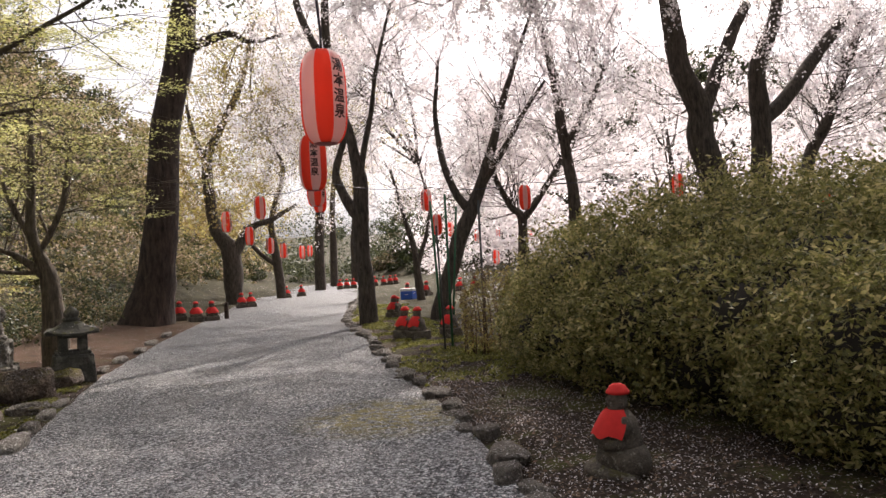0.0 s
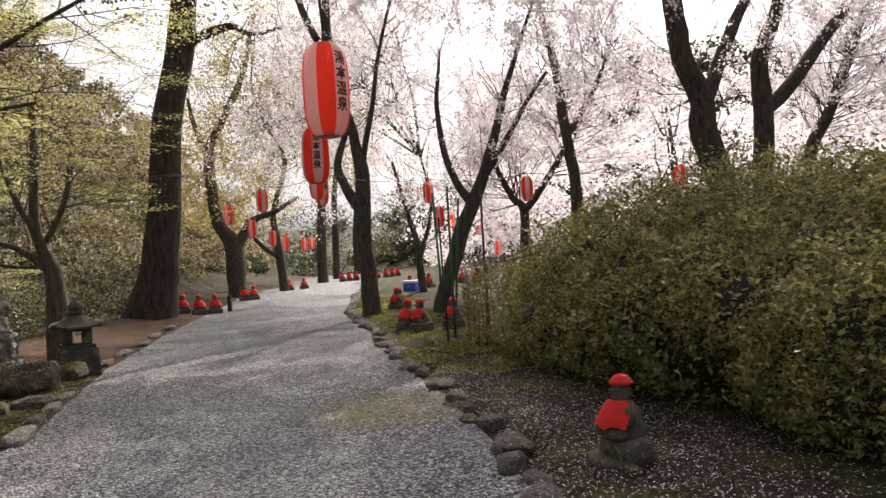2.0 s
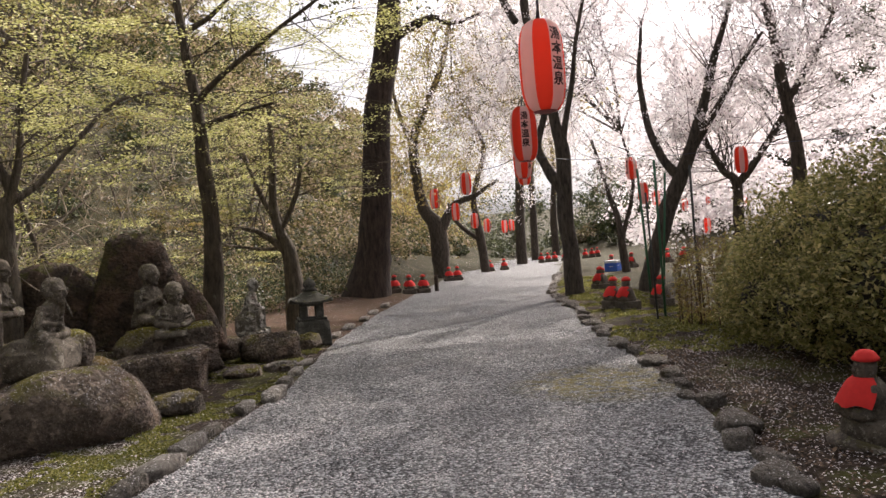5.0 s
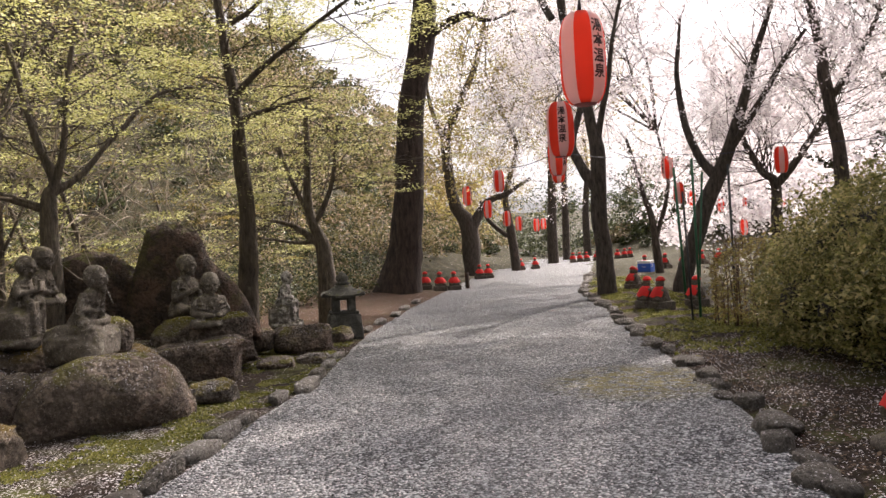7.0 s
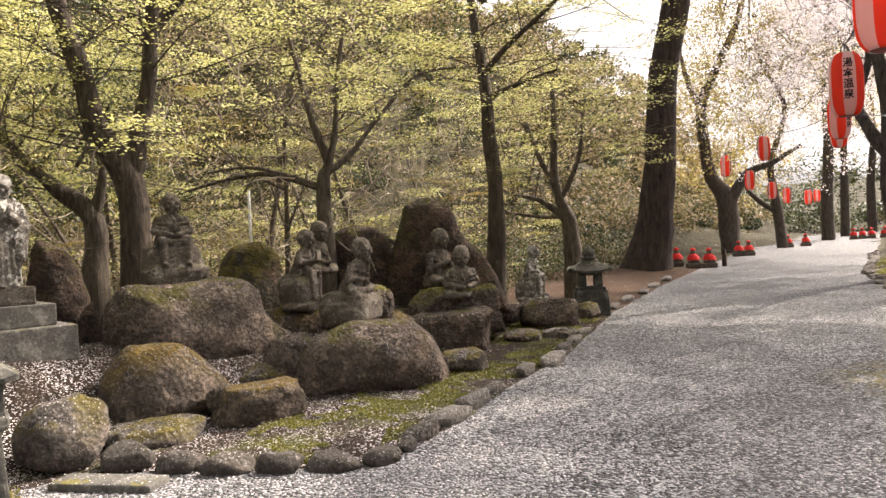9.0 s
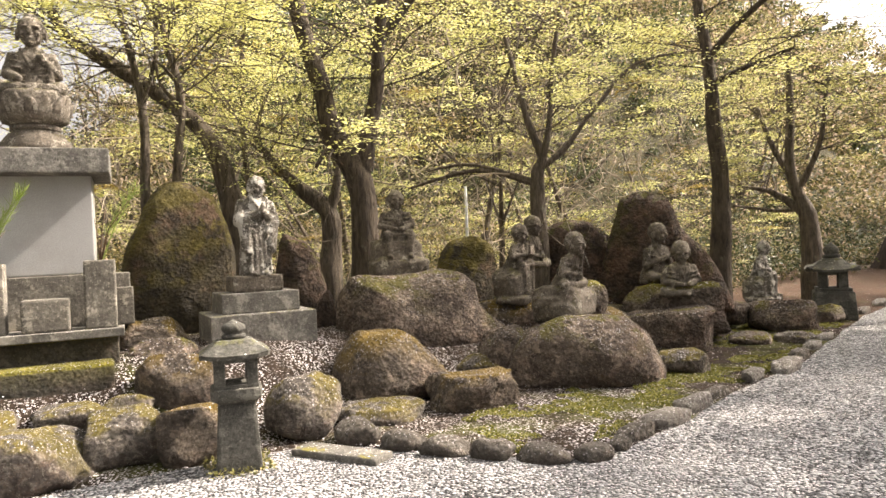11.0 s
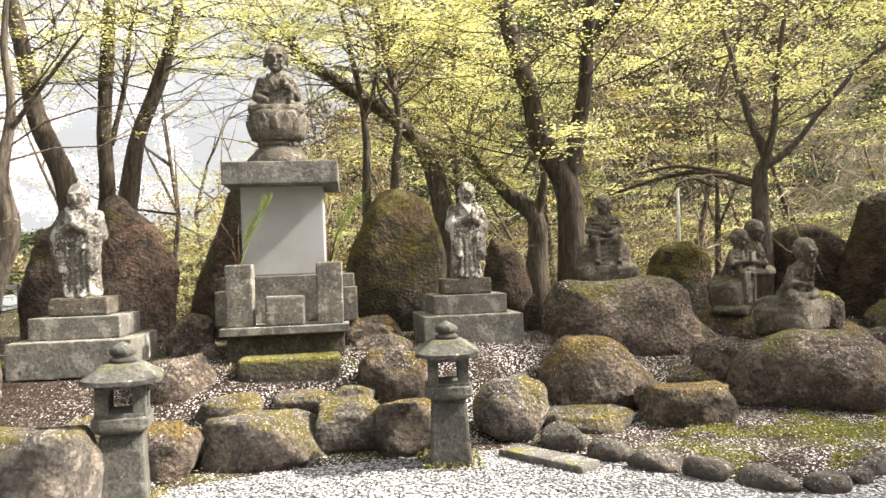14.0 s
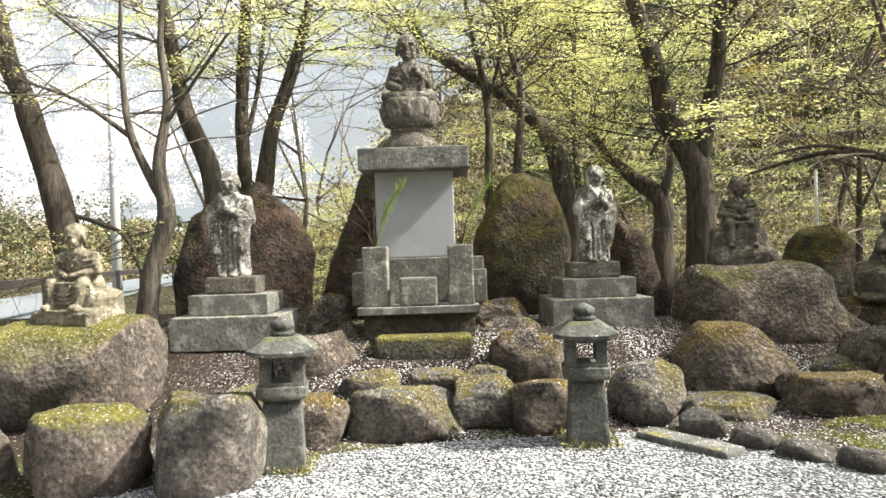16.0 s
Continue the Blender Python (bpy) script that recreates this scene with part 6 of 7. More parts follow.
tree("maple_tree", (-8.79, -4.6, 0.89), 90.9, 25, BARK_DARK, "few", "thick leaning tree with lichen-spotted bark",
    [[(0, 0, 0.214), (-0.18, 0.76, 0.186), (-0.43, 1.6, 0.159), (-0.65, 2.3, 0.138), (-0.87, 2.99, 0.117), (-1.05, 3.9, 0.09)],
     [(-0.11, 0.97, 0.028), (0.47, 0.74, 0.028), (0.7, 0.32, 0.017)]])
tree("maple_tree", (-7.81, -3.4, 0.68), 90.9, 26, BARK_MAPLE, "few", "smooth grey multi-stemmed maple with few leaves",
    [[(0, 0, 0.116), (0.07, 0.55, 0.104), (0.22, 1.09, 0.097), (0.19, 1.64, 0.067), (0.27, 2.31, 0.043), (0.23, 2.92, 0.034), (0.29, 3.65, 0.021)],
     [(0.2, 1.27, 0.067), (0.04, 1.58, 0.049), (-0.16, 2.14, 0.04), (-0.2, 2.81, 0.027), (-0.18, 3.48, 0.018)],
     [(-0.13, 1.95, 0.03), (-0.67, 2.34, 0.021), (-1.27, 2.57, 0.015)],
     [(0.25, 2.06, 0.027), (0.74, 2.6, 0.018), (1.12, 3.01, 0.012)],
     [(-0.21, 2.57, 0.024), (-0.59, 3.01, 0.018), (-1.12, 3.45, 0.015)]])
tree("maple_tree", (-9.42, -3.13, 1.33), 90.9, 27, BARK_DARK, "maple", "leaning dark trunk behind the standing stones",
    [[(0, 0, 0.133), (-0.08, 0.96, 0.125), (-0.35, 1.75, 0.118), (-0.51, 2.45, 0.1), (-0.64, 3.19, 0.081), (-0.69, 3.79, 0.059)]])
tree("avenue_tree", (-10.71, -3.24, 1.4), 90.9, 28, BARK_DARK, "few", "straight dark trunk behind the standing stones",
    [[(0, 0, 0.118), (0.05, 0.92, 0.109), (0.08, 2.02, 0.097), (0.15, 3.03, 0.093), (0.2, 4.04, 0.067)],
     [(0.15, 1.68, 0.042), (0.31, 2.69, 0.034), (0.36, 3.86, 0.025)]])
tree("maple_tree", (-10.22, -2.87, 1.47), 90.9, 29, BARK_DARK, "maple", "crooked dark maple behind the standing stones",
    [[(0, 0, 0.136), (0.15, 0.96, 0.128), (0.25, 1.52, 0.104), (0.47, 2.15, 0.096), (0.64, 2.63, 0.088), (0.82, 3.26, 0.064), (0.88, 3.9, 0.04)]])


# ---- hedge and shrubs ----
def shrub(name, x, y, blobs, count, size, mat, label, seed, core=True):
    """A dense shrub: rounded masses of small leaves over dark balls that stand in for inner shade. blobs: (dx, dy, z,
    rx, ry, rz).
    """
    rng = np.random.default_rng(seed)
    top = empty(name, pose(x, y, height(x, y)))
    pts = []
    total = sum(b[3] * b[5] for b in blobs)
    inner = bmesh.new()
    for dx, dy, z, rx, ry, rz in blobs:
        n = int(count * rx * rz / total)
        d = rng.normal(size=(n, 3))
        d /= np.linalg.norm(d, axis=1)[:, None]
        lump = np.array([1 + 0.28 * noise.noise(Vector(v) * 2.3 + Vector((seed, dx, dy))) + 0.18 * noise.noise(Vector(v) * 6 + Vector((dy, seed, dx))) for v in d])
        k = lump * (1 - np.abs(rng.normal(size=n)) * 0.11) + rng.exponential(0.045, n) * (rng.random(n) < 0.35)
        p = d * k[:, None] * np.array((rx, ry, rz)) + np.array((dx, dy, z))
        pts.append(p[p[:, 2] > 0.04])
        # solid ball in place of branches, dark as inner shade
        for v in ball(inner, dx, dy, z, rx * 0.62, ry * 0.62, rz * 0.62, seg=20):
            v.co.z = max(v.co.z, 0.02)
    pts = np.concatenate(pts)
    leaf_mesh("leaves", pts, rng.uniform(0.6, 1.4, len(pts)) * size, mat, rng, 0.25, 0.42, top)
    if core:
        part("shade_core", inner, SHADE_CORE, top)
    else:
        inner.free()
    verts, faces = [], []
    for k in range(60):
        dx, dy, z, rx, ry, rz = blobs[int(rng.integers(len(blobs)))]
        d = rng.normal(size=3)
        d[2] = abs(d[2])
        d /= np.linalg.norm(d)
        a = np.array((dx, dy, z)) + d * np.array((rx, ry, rz)) * 0.8
        b = a + d * rng.uniform(0.15, 0.35)
        tube_arrays([a, (a + b) / 2 + rng.normal(size=3) * 0.02, b], [0.006, 0.004, 0.002], 4, verts, faces)
    me = bpy.data.meshes.new("twigs")
    me.from_pydata(verts, [], faces)
    me.materials.append(TWIG)
    tw = new("twigs", me)
    tw.parent = top
    tw["kind"] = "stuff"
    return tagged(top, label, "shrub")


shrub("azalea_hedge", 1.2, 8.6, [(-1.5, 1.9, 0.62, 0.9, 0.9, 0.85), (-1.1, 1.0, 0.85, 1.0, 1.1, 1.0), (-0.6, 0.3, 1.0, 1.15, 1.3, 1.06), (0.2, 0.1, 1.05, 1.3, 1.5, 1.10), (0.9, -0.2, 1.1, 1.3, 1.5, 1.12), (1.7, -0.4, 1.1, 1.4, 1.5, 1.16), (2.6, -0.8, 1.1, 1.5, 1.6, 1.2),
      (-0.6, -0.9, 0.8, 0.9, 0.9, 0.78), (0.0, -1.5, 0.85, 0.9, 0.9, 0.72), (0.8, -1.7, 0.95, 1.0, 1.0, 0.8), (1.7, -1.9, 1.0, 1.0, 1.0, 0.9),
      (-1.6, 0.6, 0.45, 0.75, 0.8, 0.55), (-1.2, -0.3, 0.42, 0.75, 0.8, 0.55), (-0.75, -1.1, 0.42, 0.75, 0.75, 0.55), (-0.15, -1.9, 0.45, 0.8, 0.75, 0.58), (0.55, -2.4, 0.5, 0.8, 0.7, 0.62), (1.4, -2.7, 0.55, 0.85, 0.7, 0.68),
      (-0.55, -1.55, 0.72, 0.75, 0.75, 0.50), (0.2, -2.3, 0.78, 0.8, 0.8, 0.54), (1.1, -2.8, 0.82, 0.85, 0.8, 0.58)],
      190000, 0.058, AZALEA, "large clipped azalea hedge with dark green leaves", 2)
shrub("azalea_bush", 1.75, 5.35, [(0.05, 0.0, 0.55, 0.78, 0.75, 0.72), (0.9, 0.3, 0.7, 0.8, 0.8, 0.8), (-0.15, -0.3, 0.3, 0.52, 0.45, 0.36), (0.4, -0.2, 0.55, 0.7, 0.7, 0.66), (-0.35, 0.25, 0.45, 0.5, 0.5, 0.5), (0.5, -0.55, 0.32, 0.6, 0.5, 0.38)],
      52000, 0.05, AZALEA, "rounded azalea bush with glossy olive leaves", 3)
thin = shrub("thin_shrub", -1.35, 10.7, [(0, 0, 0.6, 0.5, 0.5, 0.62)], 2600, 0.06, BUD, "thin twiggy shrub at the hedge end", 4, core=False)
rs_ = random.Random(12)
for k in range(16):
    x, y, h = rs_.uniform(-0.5, 0.5), rs_.uniform(-0.4, 0.4), rs_.uniform(0.8, 1.35)
    tube_part("stem", [(x, y, -0.05), (x + rs_.uniform(-.04, .04), y, h * 0.5), (x + rs_.uniform(-.1, .1), y, h)], [0.009, 0.008, 0.004], TWIG, thin, 5)


# poles by the hedge
def pole(x, y, h, r, mat, label, lean=0.0):
    z = height(x, y)
    ob = tube_part("pole", [(0, 0, -0.1), (lean * 0.5, 0, h / 2), (lean, 0, h)], r, mat, sides=8)
    ob.location = (x, y, z)
    return tagged(ob, label, "pole")


pole(-2.16, 11.1, 1.95, 0.016, DARK_POLE, "thin dark metal pole in the grass", -0.05)
pole(-2.10, 11.4, 2.45, 0.020, GREEN_PAINT, "thin green painted pole")
pole(-2.75, 14.0, 2.6, 0.025, GREEN_PAINT, "thin green painted pole", -0.1)
pole(-2.6, 14.4, 2.5, 0.022, GREEN_PAINT, "thin green painted pole", 0.2)
pole(-1.83, 13.5, 2.5, 0.022, DARK_POLE, "thin dark metal pole in the grass")


def cooler():
    top = empty("cool_box", pose(-6.35, 26.6, height(-6.35, 26.6), 0, 0, -15))
    part("body", box(0.52, 0.36, 0.32, 0, 0, -0.01, 0.03), BLUE, top, smooth=False)
    part("lid", box(0.54, 0.38, 0.10, 0, 0, 0.308, 0.03), WHITE_PLASTIC, top, smooth=False)
    tube_part("handle", [(-0.27, 0, 0.25), (-0.28, -0.1, 0.2), (0, -0.2, 0.18), (0.28, -0.1, 0.2), (0.27, 0, 0.25)], 0.01, WHITE_PLASTIC, top, 6)
    return tagged(top, "blue cool box with white lid on the grass", "cool box")


cooler()

# ---- road, rail and mast behind the stones ----
road = part("road", box(70, 3.2, 0.12, bevel=0.0), ASPHALT, smooth=False)
road.matrix_basis = pose(-30, -13.9, 0.10, 0, 0, 12)
tagged(road, "pale asphalt road beyond the trees", "road", kind="structure")
rail = empty("guard_rail", pose(-22, -9.9, 0.10, 0, 0, 12))
part("beam", box(34, 0.07, 0.15, 0, 0, 0.74, 0.02), RAIL, rail, smooth=False)
for k in range(13):
    part("post", box(0.10, 0.10, 1.02, -16.5 + 2.75 * k, 0.09, -0.12, 0.01), RAIL, rail, smooth=False)
tagged(rail, "dark brown road guard rail on posts", "guard rail")
mast = tube_part("utility_pole", [(0, 0, -0.2), (0, 0, 4), (0, 0, 8)], [0.16, 0.14, 0.12], CONCRETE, sides=12)
mast.location = (-22.2, -10.65, height(-22.2, -10.65))
tagged(mast, "pale concrete utility pole by the road", "utility pole")


# ---- woods in the distance ----
def clumps(name, centres, radii, per, size, mat, label, seed, category):
    rng = np.random.default_rng(seed)
    c = np.repeat(np.asarray(centres), per, axis=0)
    r = np.repeat(np.asarray(radii), per)[:, None]
    d = rng.normal(size=c.shape)
    d /= np.linalg.norm(d, axis=1)[:, None]
    p = c + d * r * rng.uniform(0.45, 1.05, (len(c), 1)) * np.array((1, 1, 0.75))
    ob = leaf_mesh(name, p, rng.uniform(0.6, 1.5, len(p)) * np.repeat(size, per), mat, rng, 0.4, 0.7)
    return tagged(ob, label, category, kind="stuff")


rw = np.random.default_rng(11)
cs, rs = [], []
while len(cs) < 3300:                              # the wooded hill behind the shrine
    x, y = rw.uniform(-85, -13), rw.uniform(-6, 82)
    if x > -17 and y > 14:
        continue
    h = height(x, y)
    if h > 0.9 or (x < -13 and y < 14 and rw.random() < 0.5):
        r = rw.uniform(0.5, 1.6)
        cs.append((x, y, h + r * 0.55 + (rw.uniform(1.5, 6.5) if rw.random() < 0.4 and h > 2.5 else 0.0)))
        rs.append(r)
cs, rs = np.array(cs), np.array(rs)
order = np.array([0.5 + 0.5 * noise.noise(Vector((p[0] * 0.10, p[1] * 0.10, 4.0))) + 0.12 * noise.noise(Vector((p[0] * 0.5, p[1] * 0.5, 1.0))) for p in cs])
for sel, mat, nm, lab in ((order < 0.63, WOODS, "hill_shrubs", "yellow-green shrubs covering the hillside"), (order >= 0.63, EVERGREEN, "hill_evergreens", "dark evergreen bushes on the hillside")):
    dist = np.hypot(cs[sel][:, 0], cs[sel][:, 1])
    clumps(nm, cs[sel], rs[sel], 170, 0.03 + dist * 0.0030, mat, lab, 21, "woods")
# layered sprays of young maples behind the stones
cs, rs = [], []
while len(cs) < 520:
    d, ang = rw.uniform(11, 22), rw.uniform(38, 103)
    x, y = -0.3 - d * math.sin(radians(ang)), 0.1 + d * math.cos(radians(ang))
    if x > left_edge(y) - 3.2:
        continue
    cs.append((x, y, height(x, y) + (0.3 + 5.6 * rw.random() ** 0.9) * (1.0 if ang < 90 else 0.55)))
    rs.append(rw.uniform(0.35, 0.95))
for k, mat in enumerate((MAPLE, MAPLE_RUST)):
    rng = np.random.default_rng(61 + k)
    sel = np.array(cs)[np.arange(len(cs)) % 5 < 4] if k == 0 else np.array(cs)[np.arange(len(cs)) % 5 == 4]
    rad = np.array(rs)[np.arange(len(cs)) % 5 < 4] if k == 0 else np.array(rs)[np.arange(len(cs)) % 5 == 4]
    cc, rr = np.repeat(sel, 150, axis=0), np.repeat(rad, 150)[:, None]
    off = rng.normal(size=cc.shape) * np.array((0.5, 0.5, 0.07))
    off[:, 2] -= 0.10 * (off[:, 0] ** 2 + off[:, 1] ** 2)
    sprays = leaf_mesh("maple_sprays" if k == 0 else "rusty_maple_sprays", cc + off * rr, rng.uniform(0.035, 0.075, len(cc)), mat, rng, 0.75, 0.75)
    tagged(sprays, "layered sprays of fresh yellow-green maple leaves" if k == 0 else "layered sprays of rusty young maple leaves", "foliage", kind="stuff")
# a stand of evergreens on the slope behind the shrine
cs, rs = [], []
for k in range(120):
    x = rw.uniform(-27, -17)
    cs.append((x, -x * rw.uniform(0.06, 0.36), height(x, 3) + 2.2 + 8 * rw.random()))
    rs.append(rw.uniform(0.7, 1.5))
clumps("slope_evergreens", cs, rs, 190, np.full(len(cs), 0.11), EVERGREEN, "dark evergreen boughs on the slope behind the shrine", 71, "woods")
verts, faces = [], []
for k in range(560):
    d, ang = rw.uniform(9.6, 20), rw.uniform(45, 97)
    p = Vector((-0.3 - d * math.sin(radians(ang)), 0.1 + d * math.cos(radians(ang)), 0))
    if p.x > left_edge(p.y) - 3.0:
        continue
    p.z = height(p.x, p.y) + 4.2 * rw.random() ** 1.8
    way = Vector((rw.normal(), rw.normal(), rw.uniform(0.0, 1.3))).normalized()
    line = [p]
    for st in range(5):
        way = (way + Vector(rw.normal(size=3)) * 0.32).normalized()
        line.append(line[-1] + way * rw.uniform(0.12, 0.34))
    tube_arrays(line, [0.014, 0.012, 0.010, 0.008, 0.006, 0.003], 4, verts, faces)
    for b in range(3):
        q = line[int(rw.integers(1, 6))]
        w2 = (way + Vector(rw.normal(size=3)) * 0.8).normalized()
        tube_arrays([q, q + w2 * 0.2, q + w2 * 0.42 + Vector((0, 0, 0.06))], [0.007, 0.005, 0.002], 4, verts, faces)
me = bpy.data.meshes.new("bare_twigs")
me.from_pydata(verts, [], faces)
me.materials.append(PALE_TWIG)
tagged(new("bare_twigs", me), "tangle of pale bare twigs behind the stones", "twigs", kind="stuff")
# tree stems on the hill
verts, faces = [], []
for k in range(150):
    x, y = rw.uniform(-45, -12), rw.uniform(-4, 30)
    if x > -19 and y > 12:
        continue
    h, l = height(x, y), rw.uniform(3, 8)
    p = Vector((x, y, h - 0.2))
    line = [p]
    way = Vector((rw.normal() * 0.25, rw.normal() * 0.25, 1))
    for s in range(5):
        way = way + Vector(rw.normal(size=3)) * 0.12
        line.append(line[-1] + way.normalized() * l / 5)
    tube_arrays(line, [0.07, 0.06, 0.05, 0.035, 0.025, 0.01], 6, verts, faces)
    for b in range(6):
        q = line[int(rw.integers(2, 6))]
        d = Vector(rw.normal(size=3))
        d.z = abs(d.z)
        tube_arrays([q, q + d * 0.5, q + d * 1.0 + Vector((0, 0, 0.3))], [0.03, 0.02, 0.008], 4, verts, faces)
me = bpy.data.meshes.new("hill_stems")
me.from_pydata(verts, [], faces)
me.materials.append(BARK_MAPLE)
tagged(new("hill_stems", me), "bare thin tree stems on the hillside", "woods", kind="stuff")

# far blossoming cherries to the side of the path
cs, rs = [], []
while len(cs) < 1500:
    x, y = rw.uniform(-9, 50), rw.uniform(19, 75)
    if x < right_edge(y) + 3:
        continue
    r = rw.uniform(0.5, 1.3)
    cs.append((x, y, height(x, y) + 1.2 + 9 * rw.random() ** 1.2))
    rs.append(r)
clumps("far_blossoms", cs, rs, 120, np.hypot(*np.array(cs)[:, :2].T) * 0.0045, BLOSSOM, "clouds of white blossom on far cherry trees", 31, "woods")
verts, faces = [], []
for k in range(46):
    x, y = rw.uniform(-8, 40), rw.uniform(21, 70)
    if x < right_edge(y) + 2:
        continue
    p = Vector((x, y, height(x, y) - 0.2))
    line = [p]
    way = Vector((rw.normal() * 0.3, rw.normal() * 0.3, 1))
    for s in range(6):
        way = way + Vector(rw.normal(size=3)) * 0.2
        line.append(line[-1] + way.normalized() * 1.3)
    tube_arrays(line, [0.2, 0.17, 0.14, 0.10, 0.07, 0.05, 0.02], 6, verts, faces)
    for b in range(7):
        q = line[int(rw.integers(2, 7))]
        d = Vector(rw.normal(size=3))
        d.z = abs(d.z)
        tube_arrays([q, q + d * 0.8, q + d * 1.7 + Vector((0, 0, 0.5))], [0.06, 0.04, 0.012], 5, verts, faces)
me = bpy.data.meshes.new("far_cherry_stems")
me.from_pydata(verts, [], faces)
me.materials.append(BARK)
tagged(new("far_cherry_stems", me), "dark stems of distant cherry trees", "woods", kind="stuff")
# woods on the ridge
cs, rs = [], []
while len(cs) < 520:
    x, y = rw.uniform(-16, 60), rw.uniform(60, 105)
    if height(x, y) > 1.5:
        r = rw.uniform(0.8, 2.0)
        cs.append((x, y, height(x, y) + r * 0.6))
        rs.append(r)
clumps("ridge_evergreens", cs, rs, 110, np.hypot(*np.array(cs)[:, :2].T) * 0.0055, EVERGREEN, "dark wooded ridge behind the cherry trees", 33, "woods")
# trees beyond the road behind the shrine
for nm, mat, n, lo, hi, lab, sd in (("roadside_shrubs", WOODS, 760, 0.0, 3.6, "yellow-green shrubs along the road", 51), ("roadside_evergreens", EVERGREEN, 520, 0.0, 5.0, "dark evergreen trees beyond the road", 52), ("roadside_blossoms", BLOSSOM, 480, 4.0, 15.0, "white blossoming trees beyond the road", 53)):
    cs, rs = [], []
    while len(cs) < n:
        x, y = rw.uniform(-75, -15), rw.uniform(-60, 2)
        verge = -9.9 + (x + 22) * 0.2126
        if verge - 4.6 < y < verge + 2.0 or (mat != WOODS and (x > -24 or y > verge)):
            continue
        cs.append((x, y, height(x, y) + rw.uniform(lo, hi)))
        rs.append(rw.uniform(0.6, 1.6))
    clumps(nm, cs, rs, 170, np.hypot(*np.array(cs)[:, :2].T) * 0.004, mat, lab, sd, "woods")
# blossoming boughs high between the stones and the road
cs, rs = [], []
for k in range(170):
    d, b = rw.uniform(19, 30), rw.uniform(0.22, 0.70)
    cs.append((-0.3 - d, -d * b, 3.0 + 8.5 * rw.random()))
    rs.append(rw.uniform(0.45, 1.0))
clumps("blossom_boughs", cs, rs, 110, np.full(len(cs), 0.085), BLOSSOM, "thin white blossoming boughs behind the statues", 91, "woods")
# olive budding trees down the left bank
cs, rs = [], []
for k in range(260):
    d, b = rw.uniform(27, 62), rw.uniform(-0.40, -0.12)
    x, y = -0.165 + d * (-0.178 + b * 0.984), 0.3 + d * (0.984 + b * 0.178)
    if x > left_edge(y) + 0.5:
        continue
    cs.append((x, y, height(x, y) + 2.6 + d * 0.17 * rw.random()))
    rs.append(rw.uniform(0.6, 1.4))
clumps("bank_budding_trees", cs, rs, 80, 0.05 + np.array([math.hypot(c[0], c[1]) for c in cs]) * 0.0022, BUD, "olive and rusty budding crowns along the bank", 93, "woods")
# crowns that meet over the far path
for nm, mat, n, lab, sd in (("far_canopy_buds", BUD, 90, "olive budding crowns meeting over the far path", 95), ("far_canopy_blossoms", BLOSSOM, 70, "white blossoming crowns meeting over the far path", 96)):
    cs, rs = [], []
    for k in range(n):
        y = rw.uniform(24, 64)
        cs.append((rw.uniform(left_edge(y) - 3, right_edge(y) + 3), y, 6.2 + 6.5 * rw.random()))
        rs.append(rw.uniform(0.6, 1.5))
    clumps(nm, cs, rs, 90, np.full(n, 0.13), mat, lab, sd, "woods")
# unseen leaf clumps added behind the camera to cut the sky's fill
cs, rs = [], []
for k in range(330):
    ang, d = rw.uniform(-30, 215), rw.uniform(11, 24)
    x, y = d * math.cos(radians(ang - 90)), d * math.sin(radians(ang - 90))
    if y > 4 and x < 9:
        continue
    if x < -2.5:
        continue
    cs.append((x, y, height(x, y) + 0.8 + 9.5 * rw.random()))
    rs.append(rw.uniform(1.0, 2.2))
clumps("unseen_sky_blockers", cs, rs, 130, np.full(len(cs), 0.28), EVERGREEN, "unseen dark leaf clumps added behind the camera to block skylight", 81, "woods")
# dark trees at the end of the path and along the far bank
cs, rs = [], []
for k in range(260):
    x, y = rw.uniform(-46, 10), rw.uniform(66, 92)
    r = rw.uniform(0.8, 2.2)
    cs.append((x, y, height(x, y) + 6.5 * rw.random() ** 1.6))
    rs.append(r)
clumps("far_evergreens", cs, rs, 300, np.full(len(cs), 0.21), EVERGREEN, "dark evergreen trees closing the path", 41, "woods")
cs, rs = [], []
for k in range(620):
    y = 9 + 55 * rw.random() ** 1.5
    x = left_edge(y) - 2.6 - 26 * rw.random() ** 1.3
    if math.hypot(x + 12.5, y - 19.5) < 1.6 or (y < 13 and x > -10):
        continue
    r = rw.uniform(0.2, 0.75)
    cs.append((x, y, height(x, y) + r * 0.4))
    rs.append(r)
for k in range(150):
    y = rw.uniform(10.5, 24)
    x = left_edge(y) - rw.uniform(2.6, 8.5)
    if math.hypot(x + 12.5, y - 19.3) < 1.5:
        continue
    r = rw.uniform(0.25, 0.7)
    cs.append((x, y, height(x, y) + r * 0.5 + 0.7 * rw.random() ** 2))
    rs.append(r)
cs, rs = np.array(cs), np.array(rs)
dark = rw.random(len(cs)) < 0.6
clumps("bank_evergreens", cs[dark], rs[dark], 130, np.hypot(cs[dark][:, 0], cs[dark][:, 1]) * 0.0032, EVERGREEN, "dark undergrowth on the river bank", 44, "shrubs")
cs, rs = cs[~dark], rs[~dark]
clumps("bank_shrubs", cs, rs, 130, np.hypot(cs[:, 0], cs[:, 1]) * 0.0032, WOODS, "pale undergrowth on the river bank", 43, "shrubs")


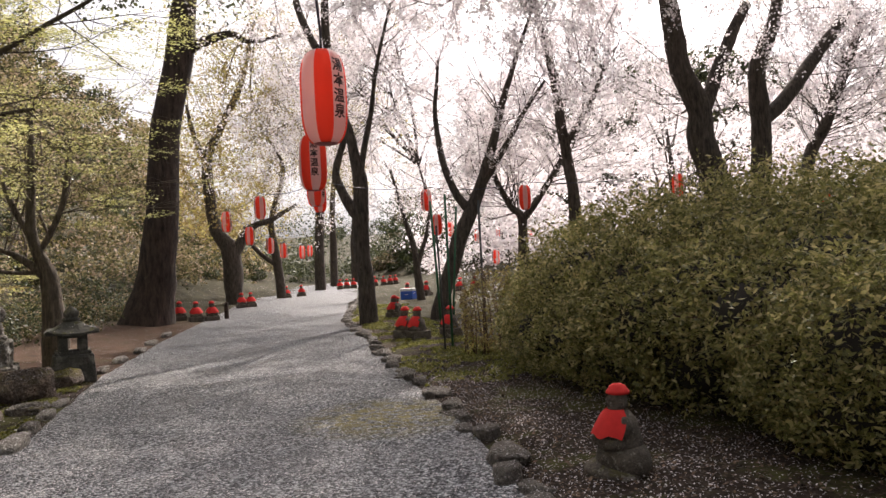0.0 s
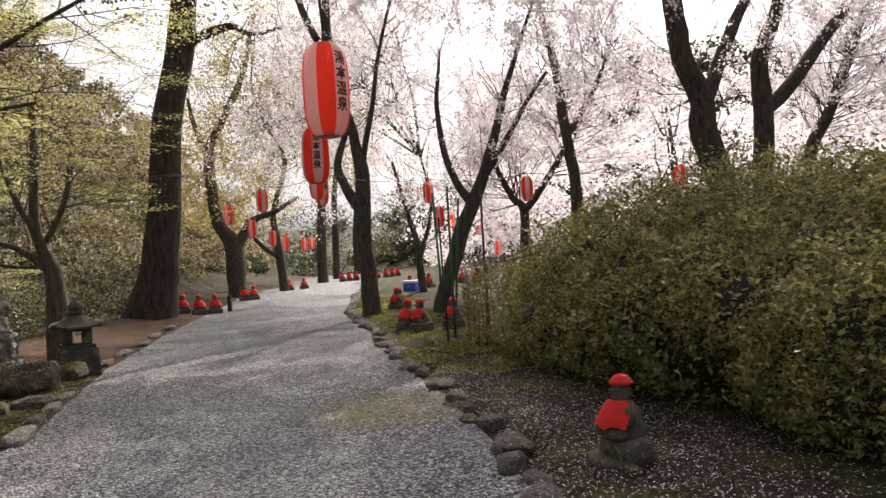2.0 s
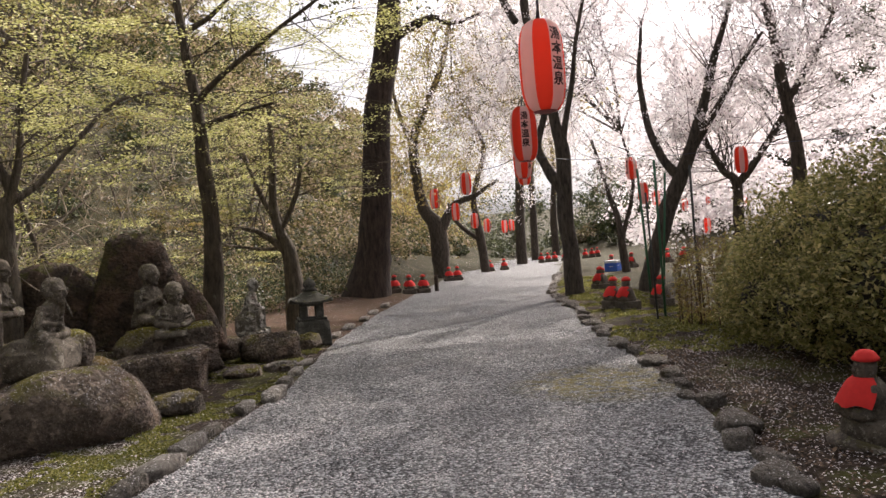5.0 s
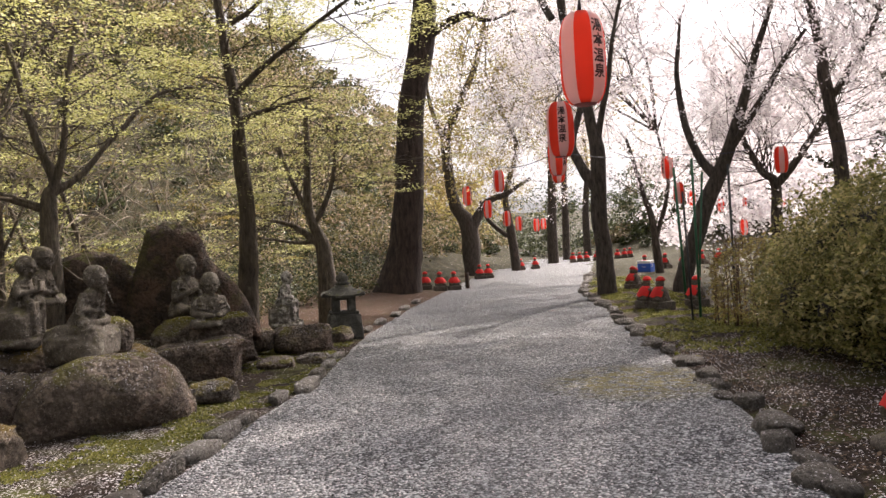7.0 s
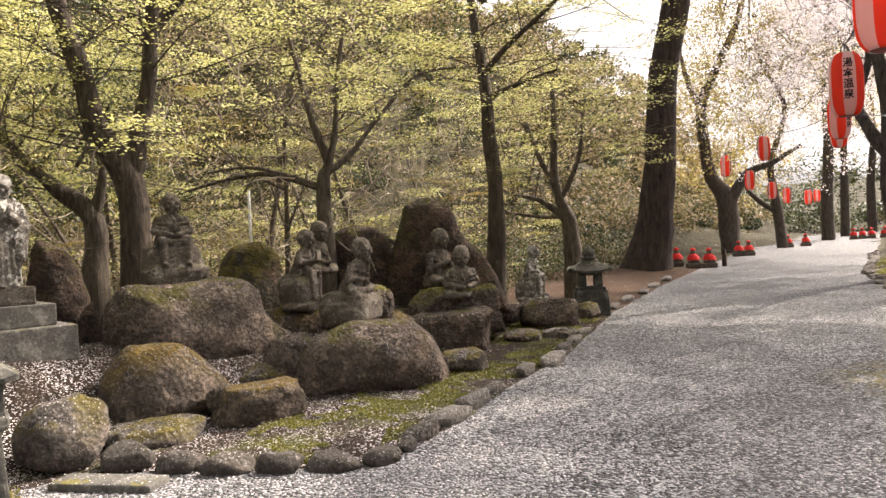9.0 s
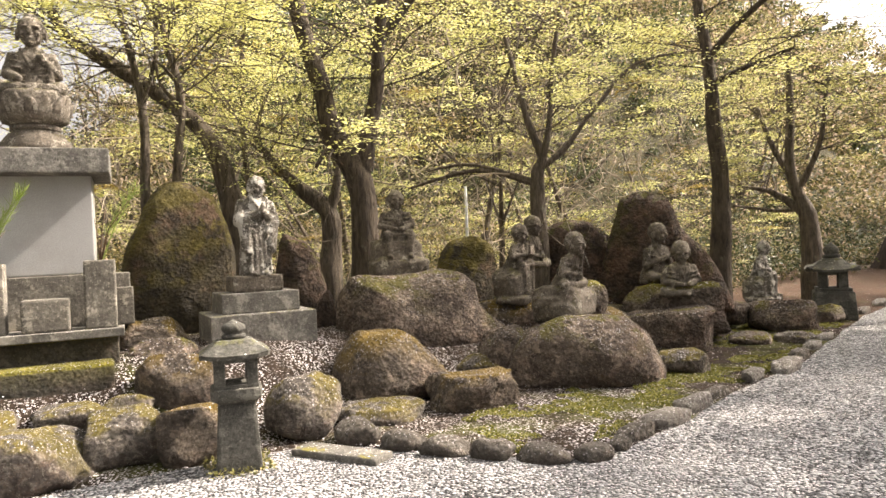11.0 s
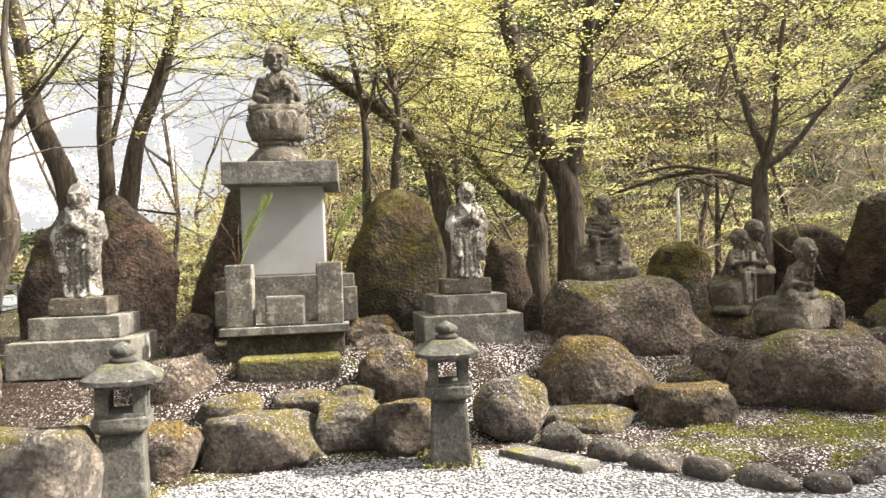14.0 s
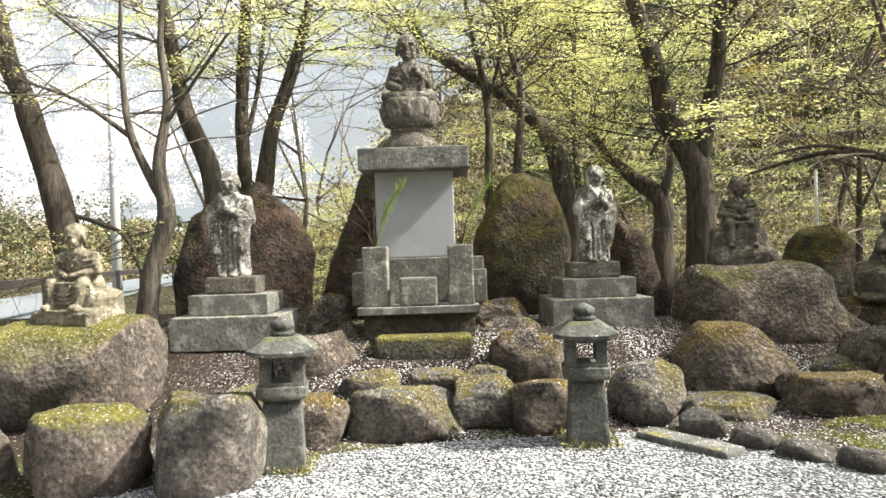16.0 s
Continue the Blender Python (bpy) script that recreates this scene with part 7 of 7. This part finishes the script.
# ---- fallen petals and leaf litter ----
def scatter_petals():
    rng = np.random.default_rng(77)
    n = 24000
    r, a = 1.6 + 9 * rng.random(n) ** 0.8, rng.uniform(-0.5, 2.2, n)
    x, y = -0.3 - r * np.sin(a), 0.1 + r * np.cos(a)
    z = np.array([height(float(i), float(j)) for i, j in zip(x, y)]) + 0.022
    ob = leaf_mesh("fallen_petals", np.column_stack([x, y, z]), rng.uniform(0.011, 0.02, n), PETALS, rng, 0.85, 0.8)
    return tagged(ob, "white cherry petals fallen on the ground", "petals", kind="stuff")


scatter_petals()


def verge_grass(name, low, high, side, reach, count, blade, cut, label, seed):
    """Short grass or moss in uneven patches beside the path."""
    rng = np.random.default_rng(seed)
    pts = []
    while len(pts) < count:
        y = rng.uniform(low, high)
        x = right_edge(y) + rng.uniform(0.08, reach) if side > 0 else left_edge(y) - rng.uniform(0.10, reach)
        if noise.noise(Vector((x * 1.6, y * 1.6, seed))) + 0.4 * noise.noise(Vector((x * 6, y * 6, seed))) < cut:
            continue
        pts.append((x, y, height(x, y) + rng.uniform(0.004, blade * 0.5)))
    ob = leaf_mesh(name, np.array(pts), rng.uniform(0.6, 1.3, count) * blade, GRASS, rng, 0.1, 0.4)
    return tagged(ob, label, "grass", kind="stuff")


verge_grass("grass_verge", 8.2, 24, 1, 2.0, 24000, 0.05, -0.05, "short yellow-green grass beside the path", 3)
verge_grass("moss_verge", 2.3, 8.8, -1, 1.35, 26000, 0.026, 0.02, "bright green moss between stones and path", 8)


def hedge_litter():
    """Dead leaves and petals lying between the kerb and the hedge."""
    rng = np.random.default_rng(31)
    for nm, n, size, mat, lab, cat in (("hedge_petals", 7000, 0.017, PETALS, "white petals lying under the hedge", "petals"), ("dead_leaves", 9000, 0.034, DEAD_LEAF, "brown dead leaves lying under the hedge", "leaf litter")):
        y = 3.3 + 6.2 * rng.random(n)
        x = np.array([right_edge(float(v)) for v in y]) + 0.12 + 3.2 * rng.random(n) ** 1.2
        z = np.array([height(float(i), float(j)) for i, j in zip(x, y)]) + rng.uniform(0.006, 0.02, n)
        tagged(leaf_mesh(nm, np.column_stack([x, y, z]), rng.uniform(0.6, 1.3, n) * size, mat, rng, 0.8, 0.6), lab, cat, kind="stuff")


hedge_litter()
pole(-10.3, 5.05, 1.7, 0.022, WHITE_PLASTIC, "thin white stake among bare twigs", 0.03)
